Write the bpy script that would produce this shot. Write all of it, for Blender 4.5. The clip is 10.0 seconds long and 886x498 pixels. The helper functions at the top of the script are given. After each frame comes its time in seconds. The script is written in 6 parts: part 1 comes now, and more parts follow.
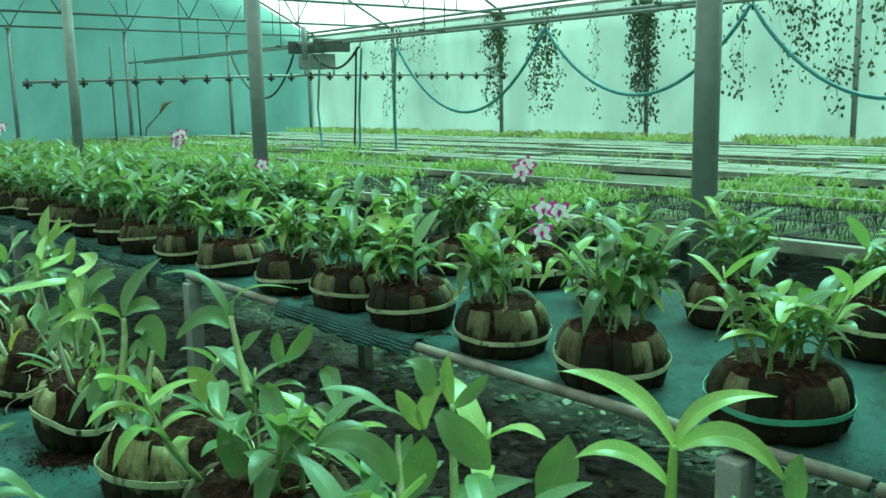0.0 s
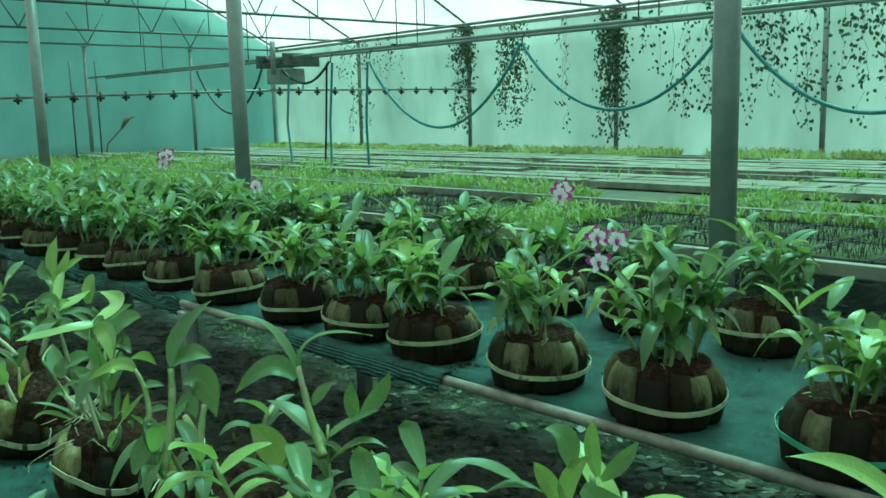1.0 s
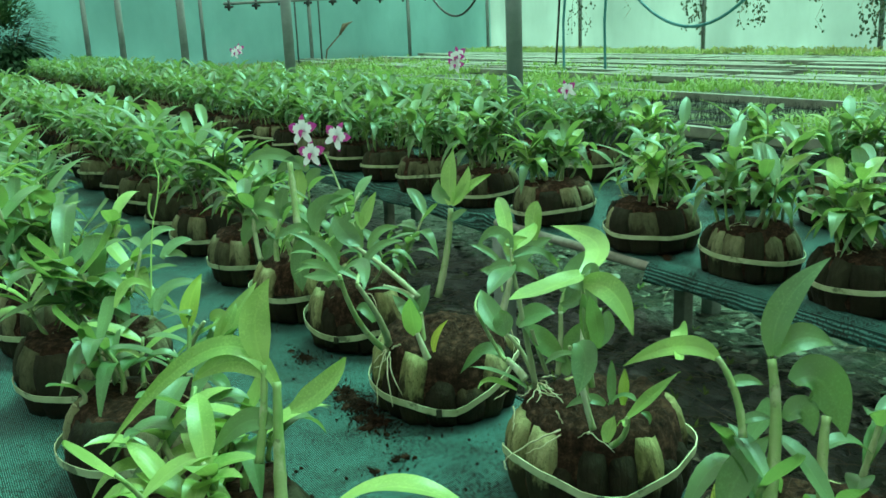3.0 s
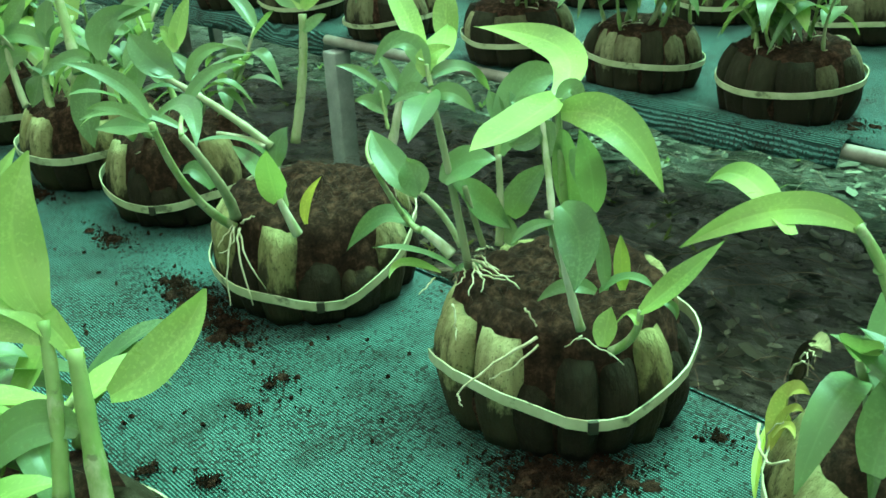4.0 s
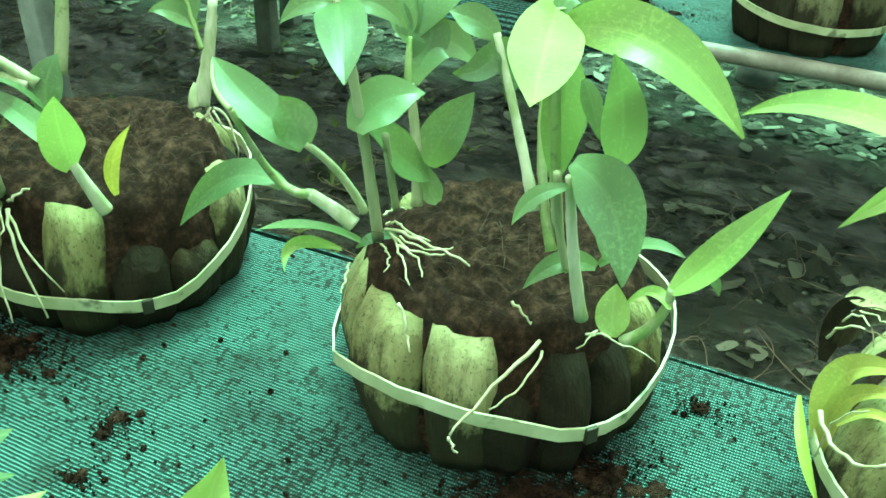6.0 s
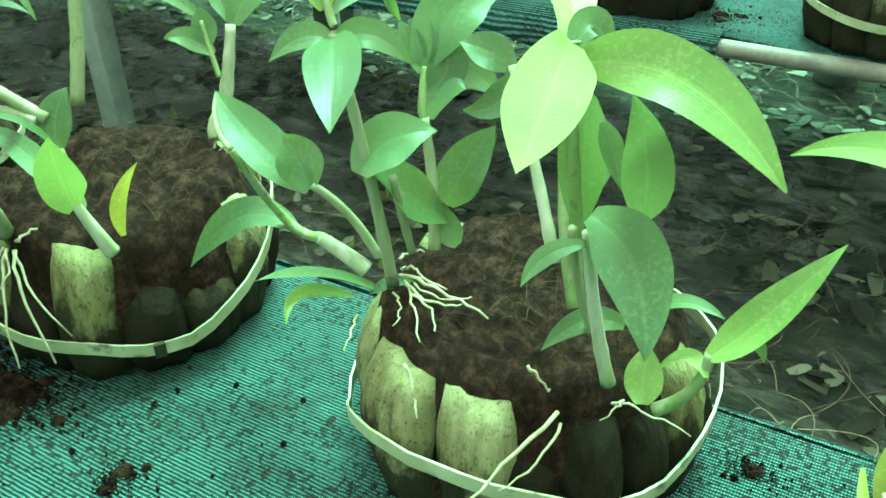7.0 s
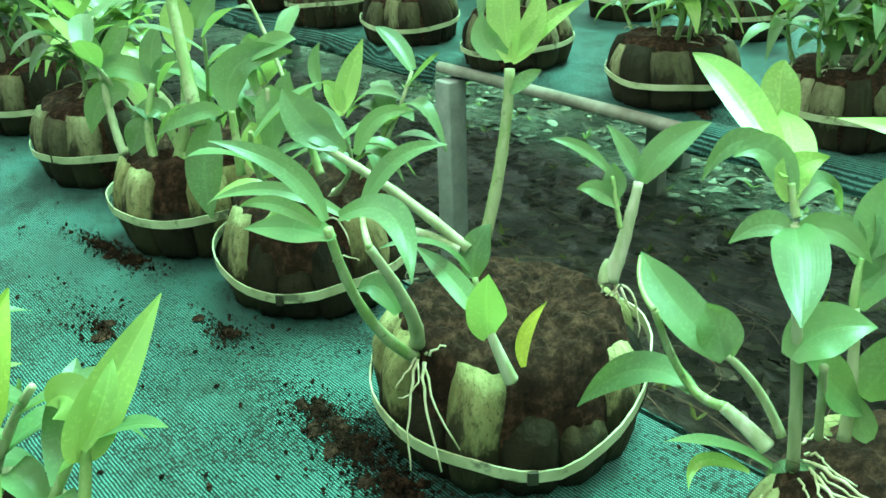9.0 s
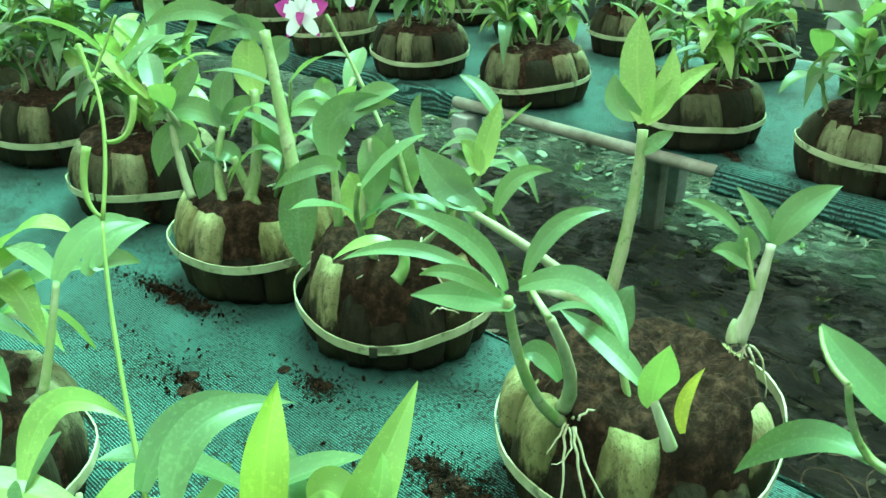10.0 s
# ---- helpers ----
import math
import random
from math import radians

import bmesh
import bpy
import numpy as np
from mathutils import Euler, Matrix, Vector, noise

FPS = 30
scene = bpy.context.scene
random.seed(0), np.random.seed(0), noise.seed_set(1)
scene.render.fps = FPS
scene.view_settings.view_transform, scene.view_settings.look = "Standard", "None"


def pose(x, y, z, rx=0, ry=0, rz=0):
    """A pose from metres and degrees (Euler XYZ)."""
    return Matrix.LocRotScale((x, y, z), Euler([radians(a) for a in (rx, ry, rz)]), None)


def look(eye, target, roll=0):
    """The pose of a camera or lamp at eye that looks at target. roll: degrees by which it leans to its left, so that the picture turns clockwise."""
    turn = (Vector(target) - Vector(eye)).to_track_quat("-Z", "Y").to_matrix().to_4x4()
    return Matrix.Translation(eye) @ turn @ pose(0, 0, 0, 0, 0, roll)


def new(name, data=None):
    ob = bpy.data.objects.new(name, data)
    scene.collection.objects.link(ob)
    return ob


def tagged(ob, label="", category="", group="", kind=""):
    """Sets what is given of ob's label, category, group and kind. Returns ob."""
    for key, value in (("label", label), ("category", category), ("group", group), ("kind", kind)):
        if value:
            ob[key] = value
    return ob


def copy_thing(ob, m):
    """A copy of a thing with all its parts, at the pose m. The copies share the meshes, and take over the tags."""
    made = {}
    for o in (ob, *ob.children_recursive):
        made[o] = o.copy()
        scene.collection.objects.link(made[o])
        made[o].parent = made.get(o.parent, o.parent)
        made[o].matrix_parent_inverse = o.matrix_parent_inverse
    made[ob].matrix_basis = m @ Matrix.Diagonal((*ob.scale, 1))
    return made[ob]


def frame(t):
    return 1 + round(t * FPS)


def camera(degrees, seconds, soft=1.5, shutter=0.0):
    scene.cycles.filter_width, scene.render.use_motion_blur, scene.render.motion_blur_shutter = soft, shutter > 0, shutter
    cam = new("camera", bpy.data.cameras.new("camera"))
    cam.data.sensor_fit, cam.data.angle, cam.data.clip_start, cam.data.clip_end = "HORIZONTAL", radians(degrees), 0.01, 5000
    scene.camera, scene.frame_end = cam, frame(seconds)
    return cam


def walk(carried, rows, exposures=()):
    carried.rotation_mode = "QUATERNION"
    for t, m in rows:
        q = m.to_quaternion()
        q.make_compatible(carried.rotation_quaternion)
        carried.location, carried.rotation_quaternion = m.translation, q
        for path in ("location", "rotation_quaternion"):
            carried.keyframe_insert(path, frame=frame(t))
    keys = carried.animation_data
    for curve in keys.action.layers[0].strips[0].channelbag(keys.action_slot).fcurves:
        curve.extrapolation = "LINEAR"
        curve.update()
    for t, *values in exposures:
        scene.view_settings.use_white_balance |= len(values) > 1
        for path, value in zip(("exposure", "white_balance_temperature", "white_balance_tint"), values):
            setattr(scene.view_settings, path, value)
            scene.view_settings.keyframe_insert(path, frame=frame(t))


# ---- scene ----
import itertools

cam = camera(52.5, 10.0, 1.6)
PATH = [
    (0, (-0.005, 0.015, 1.5), (1.267, 1.523, 1.171), -1.2),
    (0.5, (-0.01, 0.13, 1.5), (1.272, 1.636, 1.203), -1.4),
    (1, (-0.069, 0.295, 1.527), (1.274, 1.746, 1.225), -1.4),
    (1.5, (-0.151, 0.434, 1.526), (1.118, 1.951, 1.225), -0.8),
    (2, (-0.154, 0.71, 1.49), (0.867, 2.402, 1.187), -3.2),
    (2.2, (-0.136, 0.819, 1.49), (0.805, 2.558, 1.189), -3.2),
    (3.3, (-0.239, 1.275, 1.482), (0.823, 2.853, 0.863), -2.1),
    (3.5, (-0.199, 1.380, 1.454), (0.945, 2.858, 0.744), -1.7),
    (4, (-0.025, 1.658, 1.354), (1.201, 2.976, 0.481), -2.9),
    (4.5, (0.069, 1.812, 1.279), (1.324, 3.003, 0.275), -2.5),
    (5, (0.081, 1.922, 1.255), (1.448, 2.908, 0.178), -1.2),
    (5.5, (0.038, 1.990, 1.288), (1.534, 2.766, 0.211), 0.0),
    (6, (0.068, 2.025, 1.289), (1.588, 2.733, 0.199), 2.0),
    (6.2, (0.096, 2.040, 1.287), (1.599, 2.783, 0.197), 1.9),
    (7.5, (0.172, 2.009, 1.288), (1.590, 2.927, 0.216), -2.4),
    (8, (0.156, 2.019, 1.327), (1.530, 3.083, 0.339), -1.6),
    (8.5, (0.107, 2.062, 1.35), (1.357, 3.352, 0.469), -1.8),
    (9, (0.072, 2.101, 1.341), (1.231, 3.49, 0.487), -1.8),
    (9.5, (0.002, 2.193, 1.357), (1.191, 3.547, 0.491), -1.3),
    (10, (-0.073, 2.269, 1.383), (1.189, 3.589, 0.567), 0.2),
]
walk(cam, [(t, look(eye, target, roll)) for t, eye, target, roll in PATH],
     exposures=[(0, 0.55, 6150, 10), (0.5, 0.27, 6000, 9), (1, 0.17, 6000, 9), (2, 0.22, 6050, 9), (3.5, 0.88, 6700, 11), (4, 1.2, 6700, 12), (4.5, 1.5, 6750, 12), (5, 1.62, 6800, 12), (6, 1.72, 6700, 12), (7.5, 1.55, 6500, 11), (8, 1.52, 6600, 11), (9, 1.6, 6500, 10), (10, 1.56, 6500, 10)])

# ---- world and light ----
world = bpy.data.worlds.new("overcast_sky")
scene.world = world
world.use_nodes = True
wn = world.node_tree.nodes
sky = wn.new("ShaderNodeTexSky")
sky.sky_type, sky.sun_disc = "NISHITA", False
sky.sun_elevation, sky.sun_rotation = radians(62), radians(70)
world.node_tree.links.new(sky.outputs[0], wn["Background"].inputs[0])
wn["Background"].inputs[1].default_value = 0.085
sun = new("sun", bpy.data.lights.new("sun", "SUN"))
sun.data.energy, sun.data.angle, sun.data.color = 13.0, radians(22), (1.0, 0.80, 0.60)
sun.matrix_world = look((9, 5, 20), (0.8, 2.2, 0.7))


# ---- materials ----
class Mat:
    """A node material with a Principled shader and short calls for its textures."""

    def __init__(self, name, rough=0.6, metal=0.0, spec=0.5):
        self.m = bpy.data.materials.new(name)
        self.m.use_nodes = True
        self.t = self.m.node_tree
        self.b = self.t.nodes["Principled BSDF"]
        self.b.inputs["Roughness"].default_value = rough
        self.b.inputs["Metallic"].default_value = metal
        self.b.inputs["Specular IOR Level"].default_value = spec
        self.co = self.n("ShaderNodeTexCoord")

    def n(self, kind, **inputs):
        node = self.t.nodes.new(kind)
        for k, v in inputs.items():
            node.inputs[k].default_value = v
        return node

    def link(self, a, b):
        self.t.links.new(a, b)

    def noise(self, scale, detail=4, stretch=(1, 1, 1), coords="Object", rough=0.55):
        mp = self.n("ShaderNodeMapping")
        mp.inputs["Scale"].default_value = stretch
        self.link(self.co.outputs[coords], mp.inputs[0])
        no = self.n("ShaderNodeTexNoise", Scale=scale, Detail=detail, Roughness=rough)
        self.link(mp.outputs[0], no.inputs["Vector"])
        return no.outputs["Fac"]

    def wave(self, scale, direction="X", distortion=0.0, coords="Object"):
        w = self.n("ShaderNodeTexWave", Scale=scale, Distortion=distortion, Detail=1.0)
        w.bands_direction = direction
        self.link(self.co.outputs[coords], w.inputs["Vector"])
        return w.outputs["Fac"]

    def ramp(self, fac, stops):
        r = self.n("ShaderNodeValToRGB")
        e = r.color_ramp.elements
        while len(e) < len(stops):
            e.new(0.5)
        for el, (p, c) in zip(e, stops):
            el.position, el.color = p, (*c, 1)
        self.link(fac, r.inputs[0])
        return r.outputs[0]

    def mix(self, fac, a, b, how="MIX"):
        x = self.n("ShaderNodeMix")
        x.data_type, x.blend_type = "RGBA", how
        for v, i in ((fac, 0), (a, 6), (b, 7)):
            if isinstance(v, (int, float)):
                x.inputs[i].default_value = v
            elif isinstance(v, tuple):
                x.inputs[i].default_value = (*v, 1)
            else:
                self.link(v, x.inputs[i])
        return x.outputs[2]

    def math(self, op, a, b=0.0):
        x = self.n("ShaderNodeMath")
        x.operation = op
        for v, i in ((a, 0), (b, 1)):
            if isinstance(v, (int, float)):
                x.inputs[i].default_value = v
            else:
                self.link(v, x.inputs[i])
        return x.outputs[0]

    def rand(self):
        return self.n("ShaderNodeObjectInfo").outputs["Random"]

    def island(self):
        return self.n("ShaderNodeNewGeometry").outputs["Random Per Island"]

    def color(self, c):
        if isinstance(c, tuple):
            self.b.inputs["Base Color"].default_value = (*c, 1)
        else:
            self.link(c, self.b.inputs["Base Color"])
        return self

    def rough(self, fac, lo, hi):
        mr = self.n("ShaderNodeMapRange")
        mr.inputs["To Min"].default_value, mr.inputs["To Max"].default_value = lo, hi
        self.link(fac, mr.inputs[0])
        self.link(mr.outputs[0], self.b.inputs["Roughness"])
        return self

    def bump(self, fac, strength=0.4, dist=0.003):
        bp = self.n("ShaderNodeBump", Strength=strength, Distance=dist)
        self.link(fac, bp.inputs["Height"])
        self.link(bp.outputs[0], self.b.inputs["Normal"])
        return self

    def let_light(self, color_socket, share):
        """Lets a share of light pass through a thin sheet, as through a leaf."""
        tr = self.n("ShaderNodeBsdfTranslucent")
        mx = self.n("ShaderNodeMixShader", Fac=share)
        if isinstance(color_socket, tuple):
            tr.inputs[0].default_value = (*color_socket, 1)
        else:
            self.link(color_socket, tr.inputs[0])
        self.link(self.b.outputs[0], mx.inputs[1])
        self.link(tr.outputs[0], mx.inputs[2])
        self.link(mx.outputs[0], self.t.nodes["Material Output"].inputs[0])
        return self


def leaf_mat(name, dark, light, rough=0.36, share=0.30):
    """Leaf skin: veins run along the blade (UV x across, y along), blotches, dust, paler midrib."""
    m = Mat(name, rough=rough, spec=0.5)
    sep = m.n("ShaderNodeSeparateXYZ")
    m.link(m.co.outputs["UV"], sep.inputs[0])
    pick = m.math("ADD", m.math("MULTIPLY", m.rand(), 0.65), m.math("MULTIPLY", m.island(), 0.35))
    c = m.ramp(pick, [(0.0, dark), (1.0, light)])
    blot = m.noise(30, 4)
    c = m.mix(m.math("MULTIPLY", blot, 0.30), c, tuple(0.45 * v for v in dark))
    along = m.ramp(sep.outputs["Y"], [(0.0, (1, 1, 1)), (0.45, (0, 0, 0))])
    c = m.mix(m.math("MULTIPLY", along, 0.35), c, tuple(min(1, v * 1.25 + 0.02) for v in light))
    broad = m.ramp(m.noise(11, 3), [(0.35, (0.62, 0.66, 0.70)), (0.65, (1, 1, 1))])
    c = m.mix(0.8, c, broad, "MULTIPLY")
    dust = m.ramp(m.math("ADD", m.math("MULTIPLY", m.noise(300, 4), 0.7), m.math("MULTIPLY", m.noise(18, 3), 0.3)), [(0.52, (0, 0, 0)), (0.64, (1, 1, 1))])
    c = m.mix(m.math("MULTIPLY", dust, 0.22), c, tuple(min(1, v * 1.6 + 0.03) for v in light))
    spots = m.ramp(m.noise(95, 3), [(0.68, (0, 0, 0)), (0.72, (1, 1, 1))])
    c = m.mix(m.math("MULTIPLY", spots, 0.22), c, (0.10, 0.10, 0.03))
    off = m.math("ABSOLUTE", m.math("SUBTRACT", sep.outputs["X"], 0.5))
    rib = m.ramp(off, [(0.012, (1, 1, 1)), (0.05, (0, 0, 0))])
    c = m.mix(m.math("MULTIPLY", rib, 0.16), c, tuple(min(1, v * 1.5) for v in light))
    vein = m.math("SINE", m.math("MULTIPLY", sep.outputs["X"], 95.0))
    c = m.mix(m.math("MULTIPLY", m.math("ADD", vein, 1.0), 0.022), c, tuple(0.5 * v for v in dark))
    crease = m.math("MULTIPLY", m.math("MINIMUM", off, 0.10), 3.5)
    relief = m.math("ADD", m.math("MULTIPLY", vein, 0.018), m.math("ADD", crease, m.math("MULTIPLY", m.noise(26, 3), 0.6)))
    m.color(c).rough(blot, rough - 0.10, rough + 0.18).bump(relief, 0.5, 0.0016)
    m.let_light(m.mix(0.6, c, (0.38, 0.58, 0.12)), share)
    return m.m


LEAF = leaf_mat("orchid_leaf", (0.05, 0.13, 0.05), (0.155, 0.295, 0.105))
LEAF_YOUNG = leaf_mat("young_leaf", (0.20, 0.38, 0.08), (0.36, 0.52, 0.14), 0.29)
LEAF_YELLOWED = leaf_mat("fading_leaf", (0.26, 0.44, 0.05), (0.42, 0.54, 0.07))
LEAF_YELLOW = leaf_mat("yellowing_leaf", (0.42, 0.46, 0.04), (0.55, 0.56, 0.06))
DRY_SHEATH = leaf_mat("dry_leaf_sheath", (0.46, 0.46, 0.10), (0.62, 0.60, 0.16), 0.5)
FERN = leaf_mat("seedling_leaf", (0.10, 0.20, 0.04), (0.28, 0.40, 0.08), 0.5)
GRASS = leaf_mat("pale_grass", (0.42, 0.50, 0.16), (0.62, 0.68, 0.30), 0.55, 0.45)
BRONZE = leaf_mat("bronze_leaf", (0.10, 0.06, 0.04), (0.20, 0.15, 0.07), 0.5)
VINE = leaf_mat("vine_leaf", (0.015, 0.055, 0.025), (0.04, 0.12, 0.05), 0.5, 0.06)

m = Mat("cane", rough=0.5)
c = m.ramp(m.noise(30, 3, (1, 1, 0.3)), [(0.3, (0.16, 0.30, 0.07)), (0.7, (0.30, 0.38, 0.16))])
papery = m.ramp(m.noise(38, 5, (1, 1, 0.35), rough=0.65), [(0.50, (0, 0, 0)), (0.62, (0.8, 0.8, 0.8))])
c = m.mix(papery, c, (0.42, 0.45, 0.28))
c = m.mix(m.ramp(m.noise(90, 4), [(0.60, (0, 0, 0)), (0.70, (0.7, 0.7, 0.7))]), c, (0.09, 0.10, 0.04))
m.color(m.mix(m.math("MULTIPLY", m.noise(220, 2), 0.4), c, (0.10, 0.15, 0.05))).bump(m.noise(90, 3, (1, 1, 0.3)), 0.5, 0.0015)
CANE = m.m
m = Mat("old_cane", rough=0.65)
m.color(m.ramp(m.noise(60, 4, (1, 1, 0.2)), [(0.3, (0.20, 0.25, 0.11)), (0.7, (0.38, 0.41, 0.25))])).bump(m.noise(120, 3, (1, 1, 0.15)), 0.5, 0.001)
OLD_CANE = m.m
m = Mat("root", rough=0.6)
m.color(m.ramp(m.noise(70, 3), [(0.35, (0.34, 0.34, 0.17)), (0.65, (0.56, 0.54, 0.38))]))
ROOT = m.m
m = Mat("sheathed_cane", rough=0.6)
m.color(m.ramp(m.noise(70, 4, (1, 1, 0.25)), [(0.35, (0.26, 0.34, 0.15)), (0.65, (0.52, 0.54, 0.40))])).bump(m.noise(130, 3, (1, 1, 0.2)), 0.5, 0.001)
WHITE_CANE = m.m
m = Mat("petal", rough=0.5)
m.color(m.ramp(m.noise(40, 2), [(0.3, (0.78, 0.74, 0.76)), (0.7, (0.85, 0.84, 0.84))])).let_light((0.8, 0.7, 0.75), 0.3)
PETAL_WHITE = m.m
m = Mat("petal_tip", rough=0.5)
m.color(m.ramp(m.noise(60, 2), [(0.3, (0.36, 0.02, 0.20)), (0.7, (0.55, 0.04, 0.30))])).let_light((0.6, 0.05, 0.35), 0.3)
PETAL_PURPLE = m.m


def husk_mat(name, tones, dark_share, streaks=0.8):
    m = Mat(name, rough=0.85, spec=0.12)
    tone = m.ramp(m.rand(), tones)
    streak = m.noise(26, 5, (1, 1, 0.16), rough=0.6)
    c = m.mix(m.ramp(streak, [(0.40, (0, 0, 0)), (0.72, (streaks, streaks, streaks))]), tone, (0.34, 0.30, 0.26), "MULTIPLY")
    fib = m.noise(95, 5, (1, 1, 0.05))
    c = m.mix(m.math("MULTIPLY", fib, 0.8), c, (0.45, 0.42, 0.34), "MULTIPLY")
    # husk darkens towards its foot: damp dirt plus contact shade painted into the colour
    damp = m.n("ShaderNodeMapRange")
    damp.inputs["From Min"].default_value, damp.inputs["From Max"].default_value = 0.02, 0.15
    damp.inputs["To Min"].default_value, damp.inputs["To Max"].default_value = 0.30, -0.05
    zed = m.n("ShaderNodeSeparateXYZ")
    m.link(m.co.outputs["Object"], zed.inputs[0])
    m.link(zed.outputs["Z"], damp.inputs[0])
    soak_shade = m.math("ADD", m.noise(19, 6, (1, 1, 0.55), rough=0.68), damp.outputs[0])
    stain_shade = m.ramp(soak_shade, [(0.66 - dark_share, (0.0, 0.0, 0.0)), (0.77 - dark_share, (1, 1, 1))])
    c = m.mix(m.math("MULTIPLY", stain_shade, 0.92), c, (0.022, 0.018, 0.011))
    speck = m.ramp(m.noise(260, 3), [(0.60, (0, 0, 0)), (0.68, (1, 1, 1))])
    c = m.mix(m.math("MULTIPLY", speck, 0.7), c, (0.03, 0.03, 0.015))
    m.color(c).bump(m.math("ADD", m.math("MULTIPLY", fib, 0.7), m.math("ADD", m.math("MULTIPLY", streak, 0.8), m.noise(48, 5))), 0.75, 0.006)
    return m.m


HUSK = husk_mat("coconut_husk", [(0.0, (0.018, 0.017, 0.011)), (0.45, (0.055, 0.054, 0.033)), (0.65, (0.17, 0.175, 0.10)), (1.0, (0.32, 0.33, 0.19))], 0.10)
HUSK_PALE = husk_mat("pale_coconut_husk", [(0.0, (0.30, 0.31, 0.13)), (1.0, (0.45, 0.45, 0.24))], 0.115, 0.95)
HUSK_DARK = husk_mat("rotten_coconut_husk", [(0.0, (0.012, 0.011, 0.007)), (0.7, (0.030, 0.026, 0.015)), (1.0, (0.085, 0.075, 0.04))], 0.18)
m = Mat("coco_peat", rough=0.95, spec=0.1)
c = m.ramp(m.noise(55, 6, rough=0.75), [(0.30, (0.009, 0.006, 0.004)), (0.50, (0.048, 0.025, 0.016)), (0.72, (0.18, 0.092, 0.058))])
m.color(c).bump(m.noise(70, 8, rough=0.85), 1.0, 0.014)
PEAT = m.m
m = Mat("peat_fibre", rough=0.9, spec=0.2)
m.color(m.ramp(m.island(), [(0, (0.04, 0.025, 0.017)), (1, (0.13, 0.085, 0.055))]))
FIBRE = m.m
m = Mat("strap", rough=0.45)
c = m.ramp(m.noise(22, 4), [(0.3, (0.34, 0.38, 0.20)), (0.65, (0.54, 0.59, 0.37))])
dirt = m.ramp(m.noise(30, 4), [(0.58, (0, 0, 0)), (0.66, (1, 1, 1))])
m.color(m.mix(m.math("MULTIPLY", dirt, 0.75), c, (0.06, 0.07, 0.035)))
STRAP = m.m
m = Mat("green_strap", rough=0.4)
m.color(m.ramp(m.noise(22, 4), [(0.3, (0.05, 0.30, 0.20)), (0.7, (0.12, 0.45, 0.30))]))
STRAP_GREEN = m.m
m = Mat("strap_seal", rough=0.5, metal=0.4)
m.color((0.05, 0.05, 0.03))
SEAL = m.m

m = Mat("ground_cover_cloth", rough=0.62, spec=0.22)
w1 = m.wave(78, "X", 1.2)
w2 = m.wave(118, "Y", 1.0)
patch = m.noise(3.0, 5)
c = m.ramp(patch, [(0.3, (0.12, 0.345, 0.312)), (0.7, (0.185, 0.48, 0.445))])
gap = m.ramp(w1, [(0.32, (1, 1, 1)), (0.85, (0, 0, 0))])
knot = m.ramp(w2, [(0.25, (1, 1, 1)), (0.8, (0, 0, 0))])
c = m.mix(m.math("MULTIPLY", gap, 0.95), c, (0.002, 0.022, 0.018))
c = m.mix(m.math("MULTIPLY", knot, 0.7), c, (0.004, 0.05, 0.04))
pale = m.ramp(m.noise(26, 4, (1, 0.25, 1)), [(0.5, (0, 0, 0)), (0.7, (1, 1, 1))])
c = m.mix(m.math("MULTIPLY", pale, 0.10), c, (0.16, 0.44, 0.38))
soil = m.ramp(m.noise(7.5, 8, rough=0.75), [(0.50, (0, 0, 0)), (0.68, (1, 1, 1))])
c = m.mix(m.math("MULTIPLY", soil, 0.72), c, (0.016, 0.020, 0.013))
fleck = m.ramp(m.math("ADD", m.noise(170, 5), m.math("MULTIPLY", m.noise(9, 3), 0.35)), [(0.705, (0, 0, 0)), (0.78, (1, 1, 1))])
c = m.mix(m.math("MULTIPLY", fleck, 0.85), c, (0.014, 0.014, 0.010))
m.color(c).bump(m.math("SUBTRACT", m.math("MULTIPLY", w1, 1.0), m.math("MULTIPLY", w2, -0.6)), 0.9, 0.0025).rough(patch, 0.45, 0.65)
CLOTH = m.m
m = Mat("wet_ground", rough=0.7)
c = m.ramp(m.math("ADD", m.math("MULTIPLY", m.noise(2.2, 6), 0.5), m.math("MULTIPLY", m.noise(10, 8, (1.7, 0.6, 1), rough=0.7), 0.5)), [(0.40, (0.026, 0.034, 0.022)), (0.50, (0.105, 0.13, 0.086)), (0.61, (0.40, 0.46, 0.35))])
c = m.mix(m.ramp(m.noise(24, 8, (1.8, 0.6, 1), rough=0.8), [(0.48, (0, 0, 0)), (0.62, (0.85, 0.85, 0.85))]), c, (0.024, 0.025, 0.016))
algae = m.ramp(m.noise(5, 5), [(0.5, (0, 0, 0)), (0.7, (1, 1, 1))])
c = m.mix(m.math("MULTIPLY", algae, 0.5), c, (0.07, 0.13, 0.06))
m.color(c).bump(m.noise(20, 9, (2.0, 0.6, 1), rough=0.8), 1.0, 0.10).rough(m.noise(9, 6), 0.05, 0.55)
GROUND = m.m
m = Mat("dead_leaf", rough=0.8, spec=0.25)
m.color(m.ramp(m.island(), [(0, (0.020, 0.024, 0.015)), (0.5, (0.050, 0.060, 0.038)), (0.82, (0.12, 0.145, 0.095)), (1, (0.26, 0.30, 0.21))])).bump(m.noise(60, 3), 0.5, 0.003)
DEAD = m.m
m = Mat("dry_twig", rough=0.8)
m.color(m.ramp(m.island(), [(0, (0.08, 0.06, 0.035)), (1, (0.34, 0.28, 0.18))]))
TWIG = m.m


